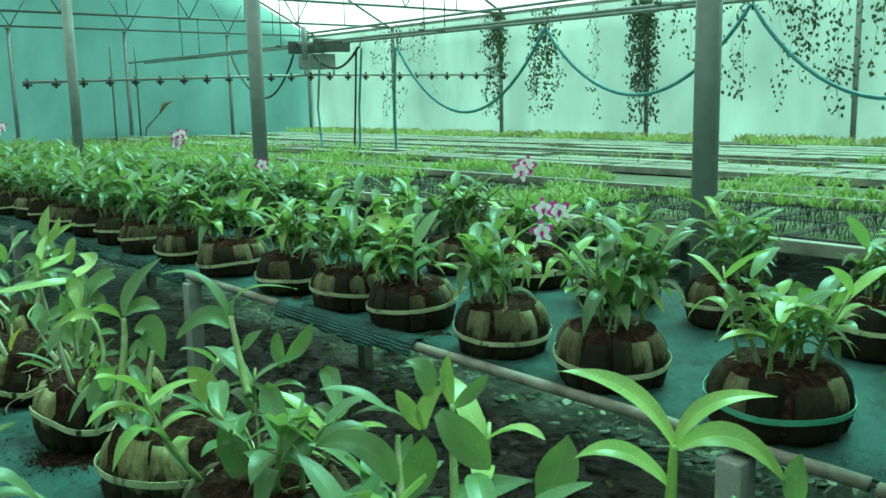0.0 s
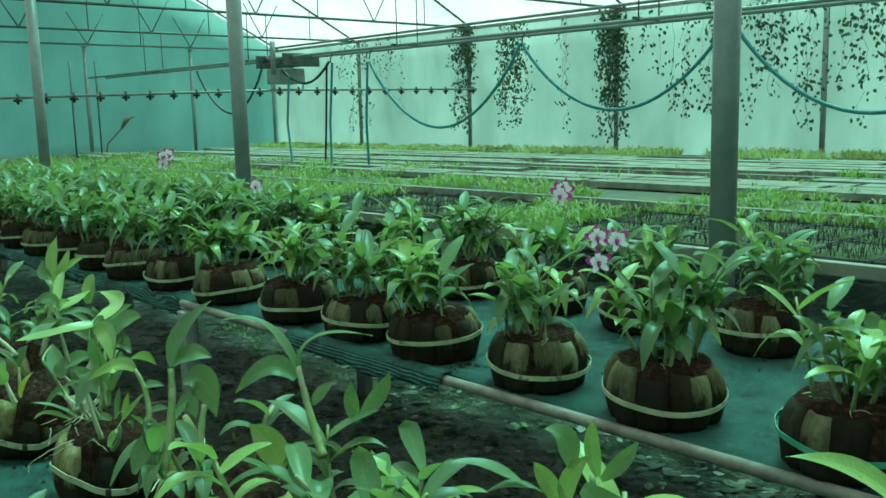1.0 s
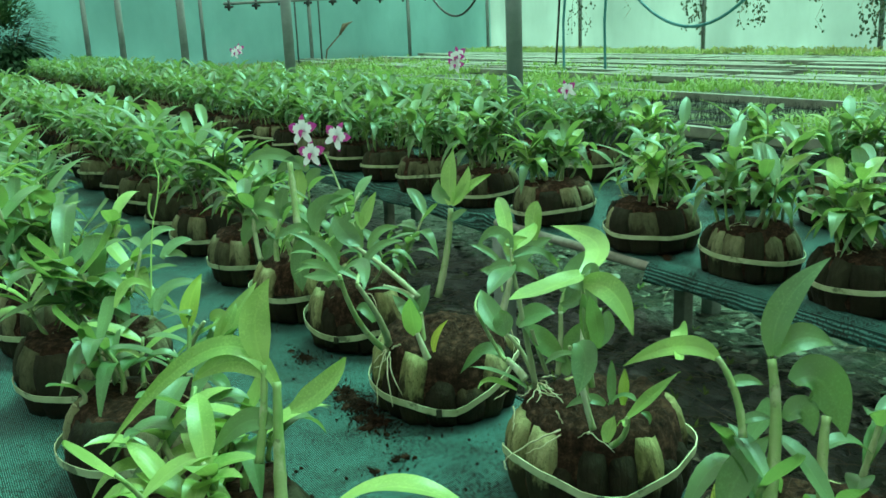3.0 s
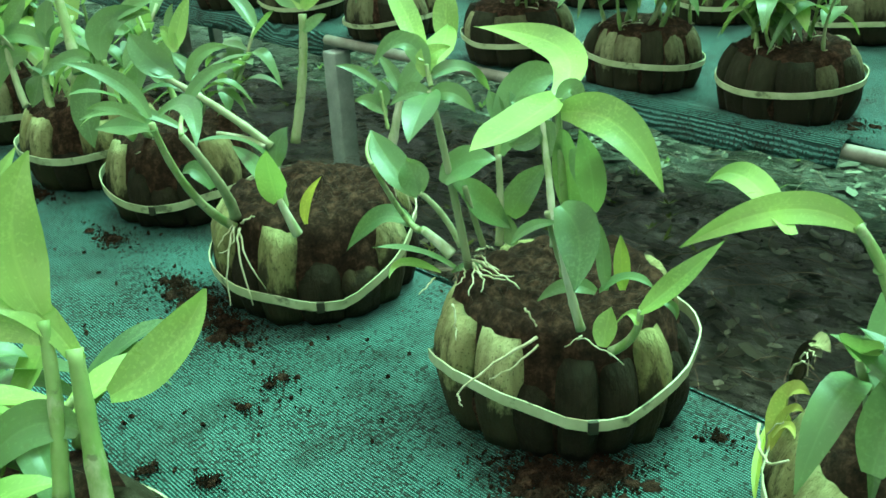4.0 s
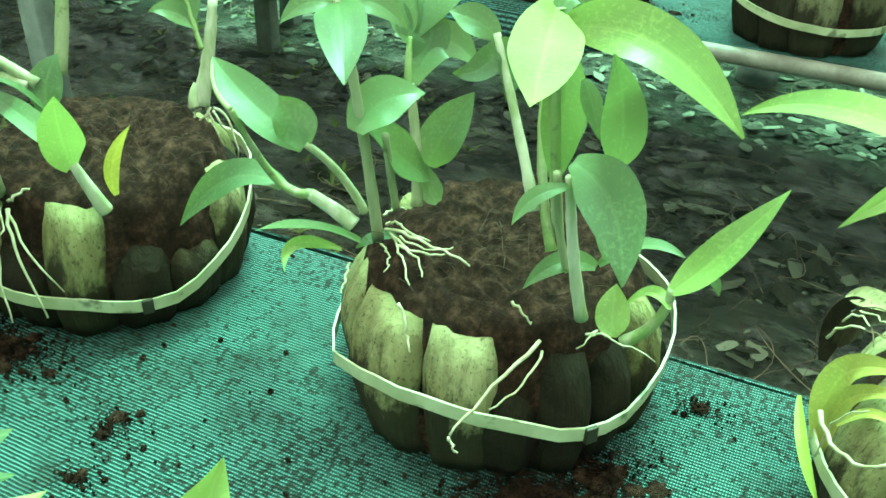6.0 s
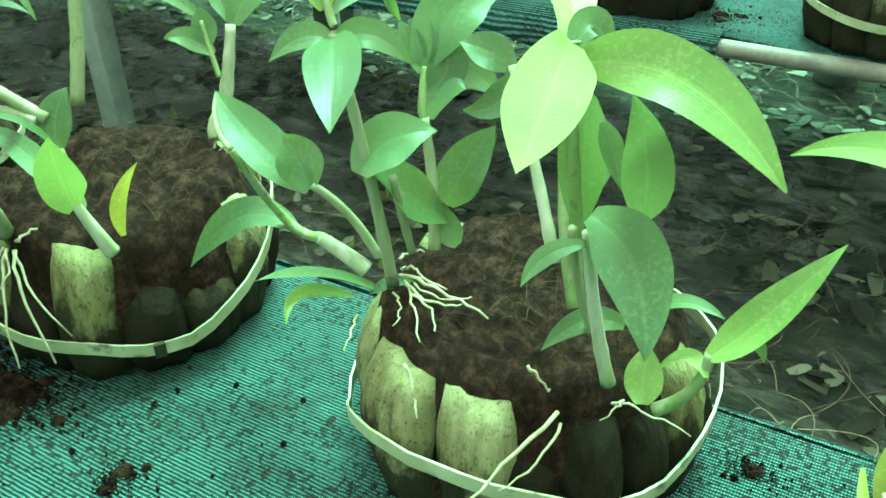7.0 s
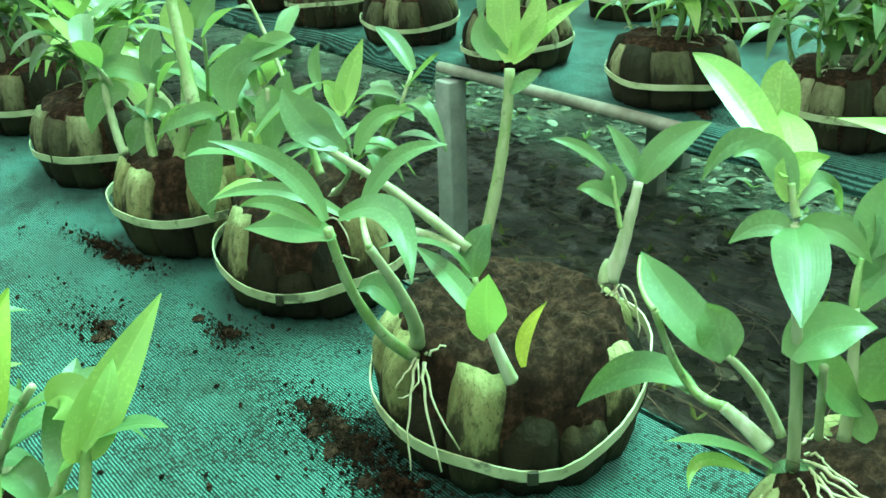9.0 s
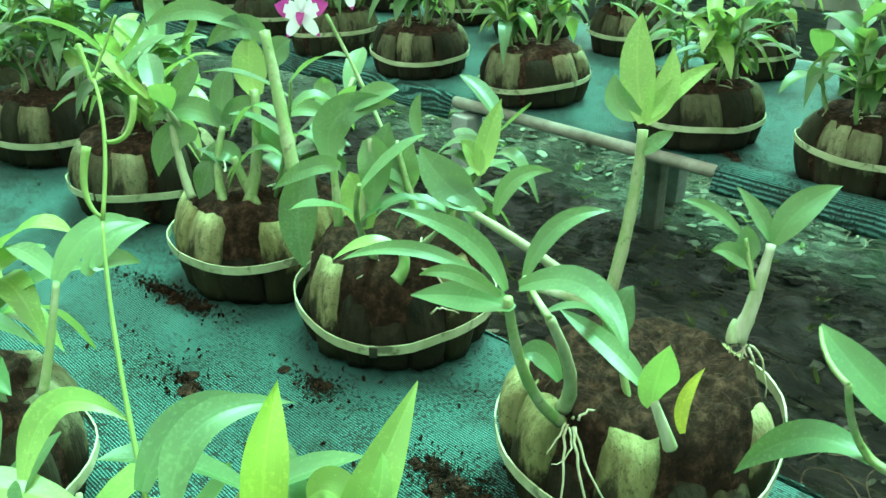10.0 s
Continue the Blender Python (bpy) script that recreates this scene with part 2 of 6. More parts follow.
def plain(name, lo, hi, scale=18, rough=0.5, metal=0.0, bump=0.25, fine=140):
    m = Mat(name, rough=rough, metal=metal)
    c = m.ramp(m.noise(scale, 5, rough=0.65), [(0.3, lo), (0.7, hi)])
    c = m.mix(m.math("MULTIPLY", m.noise(fine, 3), 0.35), c, tuple(0.6 * v for v in lo))
    m.color(c).bump(m.noise(fine, 4), bump, 0.002).rough(m.noise(scale * 0.5, 3), max(0.05, rough - 0.12), min(1, rough + 0.15))
    return m.m


PIPE = plain("dirty_pipe", (0.13, 0.115, 0.085), (0.42, 0.41, 0.34), 9)
STEEL = plain("galvanised_steel", (0.16, 0.21, 0.195), (0.29, 0.34, 0.32), 5, 0.42, 0.35)
DARK_STEEL = plain("dull_steel", (0.05, 0.075, 0.066), (0.11, 0.14, 0.125), 6, 0.5, 0.3)
CONCRETE = plain("weathered_concrete", (0.20, 0.24, 0.21), (0.38, 0.42, 0.38), 14, 0.85, 0, 0.6)
BOARD = plain("bleached_board", (0.12, 0.135, 0.10), (0.33, 0.36, 0.28), 5, 0.7, 0, 0.6)
BED = plain("dusty_bench_cloth", (0.05, 0.07, 0.04), (0.17, 0.21, 0.13), 2.6, 0.85, 0, 0.8, 60)
TRAY = plain("black_plug_tray", (0.012, 0.014, 0.012), (0.035, 0.038, 0.032), 30, 0.55)
MOSS = plain("mossy_compost", (0.03, 0.04, 0.015), (0.10, 0.16, 0.04), 8, 0.9, 0, 0.8)
HOSE = plain("teal_hose", (0.02, 0.16, 0.18), (0.05, 0.28, 0.30), 20, 0.45)
BLACK_HOSE = plain("black_hose", (0.01, 0.015, 0.014), (0.03, 0.035, 0.033), 20, 0.45)
MACHINE = plain("grey_machine_paint", (0.16, 0.20, 0.19), (0.30, 0.35, 0.33), 12, 0.5)


def sheet(name, tint, clear, pale, through_tint=(1, 1, 1)):
    """Woven or plastic sheet that lets daylight through: part clear, part glowing by scatter."""
    m = Mat(name, rough=0.7)
    m.color(pale)
    c = m.ramp(m.noise(0.5, 6, (1, 1, 0.6), rough=0.65), [(0.3, tuple(0.72 * v for v in tint)), (0.7, tint)])
    grime = m.ramp(m.noise(2.5, 6, (1, 1, 0.2), rough=0.7), [(0.5, (0, 0, 0)), (0.75, (1, 1, 1))])
    c = m.mix(m.math("MULTIPLY", grime, 0.25), c, tuple(0.5 * v for v in tint))
    tr = m.n("ShaderNodeBsdfTranslucent")
    tp = m.n("ShaderNodeBsdfTransparent")
    m.link(c, tr.inputs[0])
    m.link(m.mix(1.0, c, through_tint, "MULTIPLY"), tp.inputs[0])
    a = m.n("ShaderNodeMixShader", Fac=0.72)
    m.link(m.b.outputs[0], a.inputs[1])
    m.link(tr.outputs[0], a.inputs[2])
    b = m.n("ShaderNodeMixShader", Fac=clear)
    m.link(a.outputs[0], b.inputs[1])
    m.link(tp.outputs[0], b.inputs[2])
    m.link(b.outputs[0], m.t.nodes["Material Output"].inputs[0])
    return m.m


NET = sheet("green_shade_net", (0.41, 0.80, 0.74), 0.20, (0.14, 0.38, 0.33))
# paler, less green tint than NET, for the east wall
NET_PALE = sheet("pale_shade_net", (0.52, 0.82, 0.76), 0.22, (0.18, 0.40, 0.35))
FILM = sheet("roof_film", (0.60, 0.92, 0.86), 0.50, (0.45, 0.70, 0.62), (0.42, 0.97, 0.98))

# ---- mesh helpers ----


def mesh_of(name, bm, material, smooth=True):
    me = bpy.data.meshes.new(name)
    bm.to_mesh(me)
    bm.free()
    me.materials.append(material)
    if smooth:
        me.shade_smooth()
    return me


def part(name, bm, material, parent, label="", smooth=True):
    me = bm if isinstance(bm, bpy.types.Mesh) else mesh_of(name, bm, material, smooth)
    ob = new(name, me)
    ob.parent = parent
    return tagged(ob, label) if label else ob


def thing(name, m=None, label="", category="", group="", kind=""):
    ob = new(name)
    ob.empty_display_size = 0.05
    if m is not None:
        ob.matrix_world = m
    return tagged(ob, label, category, group, kind)


def solid(name, bm, material, label="", category="", group="", kind="", smooth=False):
    return tagged(new(name, mesh_of(name, bm, material, smooth)), label, category, group, kind)


def box(bm, lo, hi, bevel=0.0):
    lo, hi = Vector(lo), Vector(hi)
    g = bmesh.ops.create_cube(bm, size=1, matrix=Matrix.LocRotScale((lo + hi) / 2, None, hi - lo))
    if bevel:
        edges = {e for v in g["verts"] for e in v.link_edges}
        bmesh.ops.bevel(bm, geom=list(edges), offset=bevel, segments=2, affect="EDGES", profile=0.7)


def tube(bm, pts, radii, sides=8, cap=True):
    """A round tube along the points, with one radius or one for each point."""
    pts = [Vector(p) for p in pts]
    if not isinstance(radii, (list, tuple)):
        radii = [radii] * len(pts)
    rings, side = [], None
    for i, p in enumerate(pts):
        d = (pts[min(i + 1, len(pts) - 1)] - pts[max(i - 1, 0)]).normalized()
        if side is None:
            side = d.orthogonal().normalized()
        side = (side - side.dot(d) * d)
        side = side.normalized() if side.length > 1e-6 else d.orthogonal().normalized()
        up = d.cross(side)
        rings.append([bm.verts.new(p + radii[i] * (math.cos(a) * side + math.sin(a) * up)) for a in (2 * math.pi * k / sides for k in range(sides))])
    for a, b in zip(rings, rings[1:]):
        for k in range(sides):
            bm.faces.new((a[k], a[(k + 1) % sides], b[(k + 1) % sides], b[k]))
    if cap:
        bm.faces.new(rings[0][::-1])
        bm.faces.new(rings[-1])
    return bm


def curve3(a, b, c, n):
    """Points of a smooth arc that starts at a, passes b about midway and ends at c."""
    a, b, c = Vector(a), Vector(b), Vector(c)
    k = 2 * b - (a + c) / 2
    return [(1 - t) ** 2 * a + 2 * t * (1 - t) * k + t * t * c for t in (i / n for i in range(n + 1))]


def blade(bm, a, b, c, width, face, fold=0.22, rows=9, blunt=0.4, wave=0.0):
    """A strap-shaped leaf along the arc a b c, with a midrib channel; face is the way its upper side looks."""
    pts = curve3(a, b, c, rows)
    face = Vector(face)
    uv = bm.loops.layers.uv.active or bm.loops.layers.uv.new("UVMap")
    grid = []
    seed = 60 * (pts[0].x + pts[-1].z)
    for i, p in enumerate(pts):
        t = i / rows
        d = (pts[min(i + 1, rows)] - pts[max(i - 1, 0)]).normalized()
        s = d.cross(face)
        s = s.normalized() if s.length > 1e-5 else d.orthogonal().normalized()
        nrm = s.cross(d).normalized()
        rise = 0.34 + 0.66 * math.sin(min(1.0, t / 0.38) * math.pi / 2)
        fall = 1 - max(0.0, (t - blunt) / (1 - blunt)) ** 1.9
        w = max(width * 0.5 * rise * fall, width * 0.012)
        wob = wave * width * math.sin(8 * t + seed)
        twist = wave * 3 * math.sin(3 * t + seed)
        grid.append([bm.verts.new(p + s * (w * q) + nrm * (fold * w * abs(q) ** 1.2 + (wob + twist * w) * q)) for q in (-1, -0.5, 0, 0.5, 1)])
    for i, (r0, r1) in enumerate(zip(grid, grid[1:])):
        for k in range(4):
            fc = bm.faces.new((r0[k], r0[k + 1], r1[k + 1], r1[k]))
            for lp, (qx, qy) in zip(fc.loops, ((k, i), (k + 1, i), (k + 1, i + 1), (k, i + 1))):
                lp[uv].uv = (qx / 4, qy / rows)
    return bm


# ---- setting ----
END_Y, SIDE_X, BACK_Y, LEFT_X = 22.7, 14.3, -5.0, -7.4
GUTTER, RIDGE_X, SPAN = 3.4, 8.9, 10.9

bm = bmesh.new()
xs = list(np.concatenate([np.arange(-9, 1.2, 0.4), np.arange(1.2, 3.9, 0.03), np.linspace(3.9, 17, 27)]))
ys = list(np.concatenate([np.arange(-7, -0.2, 0.5), np.arange(-0.2, 7.0, 0.032), np.linspace(7.0, 25, 37)]))
n_x = len(xs)


def ground_z(x, y):
    z = 0.03 * noise.noise((x * 1.1, y * 1.1, 0)) + 0.015 * noise.noise((x * 4, y * 4, 3))
    if 1.2 <= x <= 3.9 and -0.2 <= y <= 7.0:
        z += 0.014 * noise.noise((x * 13, y * 4.5, 1)) + 0.009 * noise.noise((x * 30, y * 9, 6)) + 0.004 * noise.noise((x * 30, y * 30, 9))
    return z


verts = [bm.verts.new((x, y, ground_z(x, y))) for y in ys for x in xs]
for j in range(len(ys) - 1):
    for i in range(n_x - 1):
        a = j * n_x + i
        bm.faces.new((verts[a], verts[a + 1], verts[a + n_x + 1], verts[a + n_x]))
for s in (((-400, -400), (400, -7)), ((-400, 25), (400, 400)), ((-400, -7), (-9, 25)), ((17, -7), (400, 25))):
    (x0, y0), (x1, y1) = s
    bm.faces.new([bm.verts.new((x, y, -0.01)) for x, y in ((x0, y0), (x1, y0), (x1, y1), (x0, y1))])
solid("ground", bm, GROUND, "dark damp earth floor between the benches", "ground", kind="structure", smooth=True)


def wall_sheet(name, a, b, z0, z1, gable=(), mat=None):
    """A hanging net wall from a to b with shallow folds; gable: (share along, height) points of its top edge."""
    bm = bmesh.new()
    a, b = Vector((*a, 0)), Vector((*b, 0))
    nrm = (b - a).normalized().cross(Vector((0, 0, 1)))
    n = max(8, int((b - a).length / 0.5))
    tops = list(gable) or [(0, z1), (1, z1)]
    cols = []
    for i in range(n + 1):
        t = i / n
        p = a.lerp(b, t)
        zt = float(np.interp(t, [g[0] for g in tops], [g[1] for g in tops]))
        col = []
        for k in range(7):
            z = z0 + (zt - z0) * k / 6
            off = 0.03 * noise.noise((p.x * 0.7, p.y * 0.7, z * 0.5))
            col.append(bm.verts.new(p + nrm * off + Vector((0, 0, z))))
        cols.append(col)
    for c0, c1 in zip(cols, cols[1:]):
        for k in range(6):
            bm.faces.new((c0[k], c1[k], c1[k + 1], c0[k + 1]))
    ob = solid(name, bm, mat or NET, "taut green shade net wall lit by daylight behind", "wall", kind="structure", smooth=True)
    sol = ob.modifiers.new("thickness", "SOLIDIFY")
    sol.thickness = 0.004
    return ob


EAVE, RISE = 3.35, 2.7
left_ridge = GUTTER - SPAN / 2
gable = [(0.0, EAVE + RISE * 0.02), ((left_ridge - LEFT_X) / (SIDE_X - LEFT_X), EAVE + RISE), ((GUTTER - LEFT_X) / (SIDE_X - LEFT_X), EAVE), ((RIDGE_X - LEFT_X) / (SIDE_X - LEFT_X), EAVE + RISE), (1.0, EAVE)]
wall_sheet("wall_north", (LEFT_X, END_Y), (SIDE_X, END_Y), 0, EAVE, gable)
wall_sheet("wall_south", (LEFT_X, BACK_Y), (SIDE_X, BACK_Y), 0, EAVE, gable)
wall_sheet("wall_east", (SIDE_X, END_Y), (SIDE_X, BACK_Y), 0, EAVE, mat=NET_PALE)
wall_sheet("wall_west", (LEFT_X, BACK_Y), (LEFT_X, END_Y), 0, EAVE)

bm = bmesh.new()
prev = None
for x, z in ((LEFT_X, EAVE), (left_ridge, EAVE + RISE), (GUTTER, EAVE), (RIDGE_X, EAVE + RISE), (SIDE_X, EAVE)):
    row = [bm.verts.new((x, BACK_Y + (END_Y - BACK_Y) * i / 30, z + 0.03)) for i in range(31)]
    if prev:
        for i in range(30):
            bm.faces.new((prev[i], row[i], row[i + 1], prev[i + 1]))
    prev = row
solid("ceiling", bm, FILM, "pale translucent plastic film roof in two gables", "roof", kind="structure")

# columns, gutter and trusses
BAYS = (-1.75, 2.335, 6.38, 10.6, 14.75, 18.95, 22.45)


def column(x, y, z1, r, label):
    ob = thing("steel_column", pose(x, y, 0), label, "column", "greenhouse columns")
    bm = bmesh.new()
    tube(bm, [(0, 0, -0.05), (0, 0, z1)], r, 20)
    part("shaft", bm, STEEL, ob)
    bm = bmesh.new()
    box(bm, (-r * 1.5, -r * 1.5, z1), (r * 1.5, r * 1.5, z1 + 0.012), 0.003)
    part("cap_plate", bm, STEEL, ob)
    bm = bmesh.new()
    tube(bm, [(0, 0, 0.0), (0, 0, 0.10)], r * 1.35, 16)
    part("footing", bm, CONCRETE, ob)
    return ob


for y in BAYS:
    column(3.5, y, EAVE - 0.05, 0.057, "round galvanised steel column holding the roof gutter")
for i, y in enumerate((2.7, 6.73, 10.73, 14.7, 18.65)):
    column(SIDE_X - 0.12, y, EAVE - 0.05, 0.045, "slim steel post along the net wall")
for x in (-4.8, -2.1, 0.6, 6.1, 8.8, 11.6, 14.1):
    column(x, END_Y - 0.15, EAVE - 0.05, 0.045, "slim steel post along the net wall")


def truss(y):
    ob = thing("roof_truss", pose(0, y, 0), "thin grey steel roof truss with braced chord", "truss", "roof trusses")
    for x0, x1, xr in ((GUTTER, SIDE_X, RIDGE_X), (LEFT_X, GUTTER, left_ridge)):
        bm = bmesh.new()
        tube(bm, [(x0, 0, EAVE), (x1, 0, EAVE)], 0.024, 6)
        part("bottom_chord", bm, DARK_STEEL, ob)
        for xa in (x0, x1):
            bm = bmesh.new()
            tube(bm, [(xa, 0, EAVE), (xr, 0, EAVE + RISE)], 0.024, 6)
            part("rafter", bm, DARK_STEEL, ob)
        n = 8
        for k in range(1, n):
            x = x0 + (x1 - x0) * k / n
            zt = EAVE + RISE * (1 - abs(x - xr) / (SPAN / 2))
            bm = bmesh.new()
            if k % 2:
                tube(bm, [(x, 0, EAVE), (x, 0, zt)], 0.011, 5)
            else:
                tube(bm, [(x, 0, EAVE), (x + 0.45, 0, min(zt, EAVE + 0.75))], 0.013, 5)
                tube(bm, [(x, 0, EAVE), (x - 0.45, 0, min(zt, EAVE + 0.75))], 0.013, 5)
            part("web_bar", bm, DARK_STEEL, ob)
    return ob


first = truss(BAYS[0])
for y in BAYS[1:]:
    copy_thing(first, pose(0, y, 0))
for name, x, z in (("gutter", GUTTER, EAVE + 0.02), ("ridge_bar", RIDGE_X, EAVE + RISE - 0.03), ("eave_bar", SIDE_X - 0.06, EAVE - 0.02)):
    bm = bmesh.new()
    box(bm, (x - 0.05, BACK_Y, z - 0.03), (x + 0.05, END_Y, z + 0.03), 0.008)
    solid(name, bm, STEEL, "long grey steel roof member", "beam", kind="structure")

# ---- benches ----
BENCH_Z = 0.665


def bench(name, x0, x1, y0, y1, top, label, left_pipe=True, pipe_end=99.0, far_pipe=True):
    """A raised bench: cloth on a slatted frame, pipe rails at both long edges, concrete legs."""
    ob = thing(name, None, label, "bench", "long nursery benches")
    bm = bmesh.new()
    nx, ny = max(6, int((x1 - x0) / 0.06)), int((y1 - y0) / 0.09)
    vs = []
    for j in range(ny + 1):
        y = y0 + (y1 - y0) * j / ny
        for i in range(nx + 1):
            x = x0 + (x1 - x0) * i / nx
            sag = 0.004 * noise.noise((x * 2.2, y * 2.2, 1)) + 0.002 * noise.noise((x * 9, y * 9, 5))
            edge = 0.012 * noise.noise((y * 1.7, x, 9)) if i in (0, nx) else 0
            vs.append(bm.verts.new((x + edge, y, BENCH_Z + sag)))
    for j in range(ny):
        for i in range(nx):
            a = j * (nx + 1) + i
            bm.faces.new((vs[a], vs[a + 1], vs[a + nx + 2], vs[a + nx + 1]))
    cl = part("bench_cloth", bm, top, ob)
    sol = cl.modifiers.new("thickness", "SOLIDIFY")
    sol.thickness, sol.offset = 0.005, -1
    for x in ([x0 - 0.012] if left_pipe else []) + ([x1] if far_pipe else []):
        y = y0
        while y < y1:
            e = min(y + 3.45, y1)
            if x < x0 and y > pipe_end:
                break
            bm = bmesh.new()
            tube(bm, [(x, y, BENCH_Z - 0.014 + 0.004 * math.sin(y)), (x, (y + e) / 2, BENCH_Z - 0.018), (x, e - 0.02, BENCH_Z - 0.016)], 0.0175, 12)
            part("edge_pipe", bm, PIPE, ob)
            y = e
    y = 1.15 - 3.05
    while y < y1:
        for x in (x0 - 0.02, x1 - 0.06):
            bm = bmesh.new()
            box(bm, (x - 0.035, y - 0.035, -0.05), (x + 0.035, y + 0.035, BENCH_Z - 0.045), 0.006)
            part("leg", bm, CONCRETE, ob)
        bm = bmesh.new()
        box(bm, (x0, y - 0.02, BENCH_Z - 0.06), (x1, y + 0.02, BENCH_Z - 0.042), 0.003)
        part("cross_bar", bm, DARK_STEEL, ob)
        bm = bmesh.new()
        box(bm, (x0 + 0.93, y - 0.12, -0.05), (x0 + 0.99, y - 0.05, BENCH_Z - 0.06), 0.006)
        part("inner_leg", bm, PIPE, ob)
        y += 3.05
    return ob


bench_a = bench("orchid_bench", -0.35, 0.86, -3.0, 20.2, CLOTH, "raised bench covered with green woven ground cover", True, far_pipe=False)
bench_b = bench("orchid_bench", 1.895, 3.2, -2.62, 20.2, CLOTH, "raised bench with green cloth and a dirty edge pipe", True, 4.0)


def skirt(ob, x, side, y0, y1, n, drop):
    """Loose cloth edge that hangs over the rim of a bench."""
    bm = bmesh.new()
    prev = None
    for k in range(n + 1):
        y = y0 + (y1 - y0) * k / n
        row = [bm.verts.new((x + side * (0.02 * s + 0.03 * s * noise.noise((y * 2.2, s, 3)) + 0.008 * noise.noise((y * 9, s, 1))), y, BENCH_Z + 0.003 - (drop + 0.03 * noise.noise((y * 1.3, 0, 8)) + 0.008 * noise.noise((y * 8, 0, 2))) * s)) for s in (0, 0.2, 0.45, 0.7, 1)]
        if prev:
            for i in range(4):
                bm.faces.new((prev[i], prev[i + 1], row[i + 1], row[i]))
        prev = row
    part("cloth_edge", bm, CLOTH, ob).modifiers.new("thickness", "SOLIDIFY").thickness = 0.003


skirt(bench_b, 1.893, -1, 4.28, 20.2, 200, 0.075)

# a loose stretch of cloth laid over the edge pipe
bm = bmesh.new()
prev = None
for k in range(61):
    y = 2.40 + 0.92 * k / 60
    pull = 0.012 * noise.noise((y * 3.1, 2, 7)) + 0.006 * noise.noise((y * 11, 1, 4))
    row = [bm.verts.new((x + (0.0 if z > 0.66 else pull), y, BENCH_Z + z - 0.665 + (0.0 if z > 0.66 else 2 * pull))) for x, z in ((1.915, 0.671), (1.893, 0.676), (1.872, 0.675), (1.856, 0.662), (1.850, 0.645), (1.844, 0.628), (1.840, 0.612))]
    if prev:
        for i in range(6):
            bm.faces.new((prev[i], prev[i + 1], row[i + 1], row[i]))
    prev = row
part("cloth_edge", bm, CLOTH, bench_b).modifiers.new("thickness", "SOLIDIFY").thickness = 0.003

skirt(bench_a, 0.862, 1, -3.0, 20.2, 360, 0.055)
bench("seedling_bench", 4.5, 6.15, -3.0, 21.0, BED, "low bench with pale boards holding plug trays")
bench("seedling_bench", 6.5, 9.35, -3.0, 21.5, BED, "wide dusty bench with patches of seedlings")
bench("seedling_bench", 9.75, 12.35, -3.0, 21.5, BED, "wide dusty empty bench")
bench("seedling_bench", 12.7, 14.0, -3.0, 22.0, BED, "bench beside the net wall with grassy seedlings")

# ---- orchids in coconut husk ----


def bulge_at(v):
    """How far a slab stands out at the share v of its height."""
    rise = math.sin(math.pi * (0.14 + 0.70 * min(1.05, max(0.0, v))))
    return 0.054 + (0.024 if v < 0.514 else 0.044) * (rise - 1)


def husk_piece(rng, w, h, thick):
    """One slab of coconut husk, curved both ways, with a worn top edge; it stands at the origin and faces +x."""
    bm = bmesh.new()
    nu, nv = 8, 7
    front, back = [], []
    lean = rng.uniform(-0.07, 0.07)
    seed = rng.uniform(0, 50)
    for k in range(nv + 1):
        v = k / nv
        prof = bulge_at(v)
        half = w * 0.5 * (0.93 + 0.07 * math.sin(math.pi * (0.12 + 0.66 * v)) + 0.05 * noise.noise((seed, v * 2.5, 5)))
        f, b = [], []
        for i in range(nu + 1):
            u = 2 * i / nu - 1
            top = h * v * (1 + (0.035 * noise.noise((seed, u * 1.5, 2)) + 0.018 * noise.noise((seed, u * 5, 4)) - 0.01 * u * u) * v)
            y = u * half + lean * top
            x = prof - 0.13 * w * u * u - 0.13 * w * u ** 8 - 0.004 * max(0.0, v - 0.85) / 0.15 + 0.006 * noise.noise((u * 2 + seed, v * 2, 0)) + 0.003 * noise.noise((u * 6 + seed, v, 3))
            f.append(bm.verts.new((x, y, top)))
            b.append(bm.verts.new((x - thick * (1 - 0.4 * u * u), y * 0.94, top - 0.004 * v)))
        front.append(f)
        back.append(b)
    for k in range(nv):
        for i in range(nu):
            bm.faces.new((front[k][i], front[k][i + 1], front[k + 1][i + 1], front[k + 1][i]))
            bm.faces.new((back[k][i + 1], back[k][i], back[k + 1][i], back[k + 1][i + 1]))
        bm.faces.new((back[k][0], front[k][0], front[k + 1][0], back[k + 1][0]))
        bm.faces.new((front[k][nu], back[k][nu], back[k + 1][nu], front[k + 1][nu]))
    for i in range(nu):
        bm.faces.new((front[nv][i], front[nv][i + 1], back[nv][i + 1], back[nv][i]))
        bm.faces.new((back[0][i], back[0][i + 1], front[0][i + 1], front[0][i]))
    return bm


HUSK_RNG = random.Random(7)
HUSK_MESHES = []
for k in range(12):
    HUSK_MESHES.append(mesh_of("husk_piece", husk_piece(HUSK_RNG, 0.100, HUSK_RNG.uniform(0.150, 0.163), 0.022), HUSK))


def ring(rx, ry, a):
    return Vector((rx * math.cos(a), ry * math.sin(a), 0))


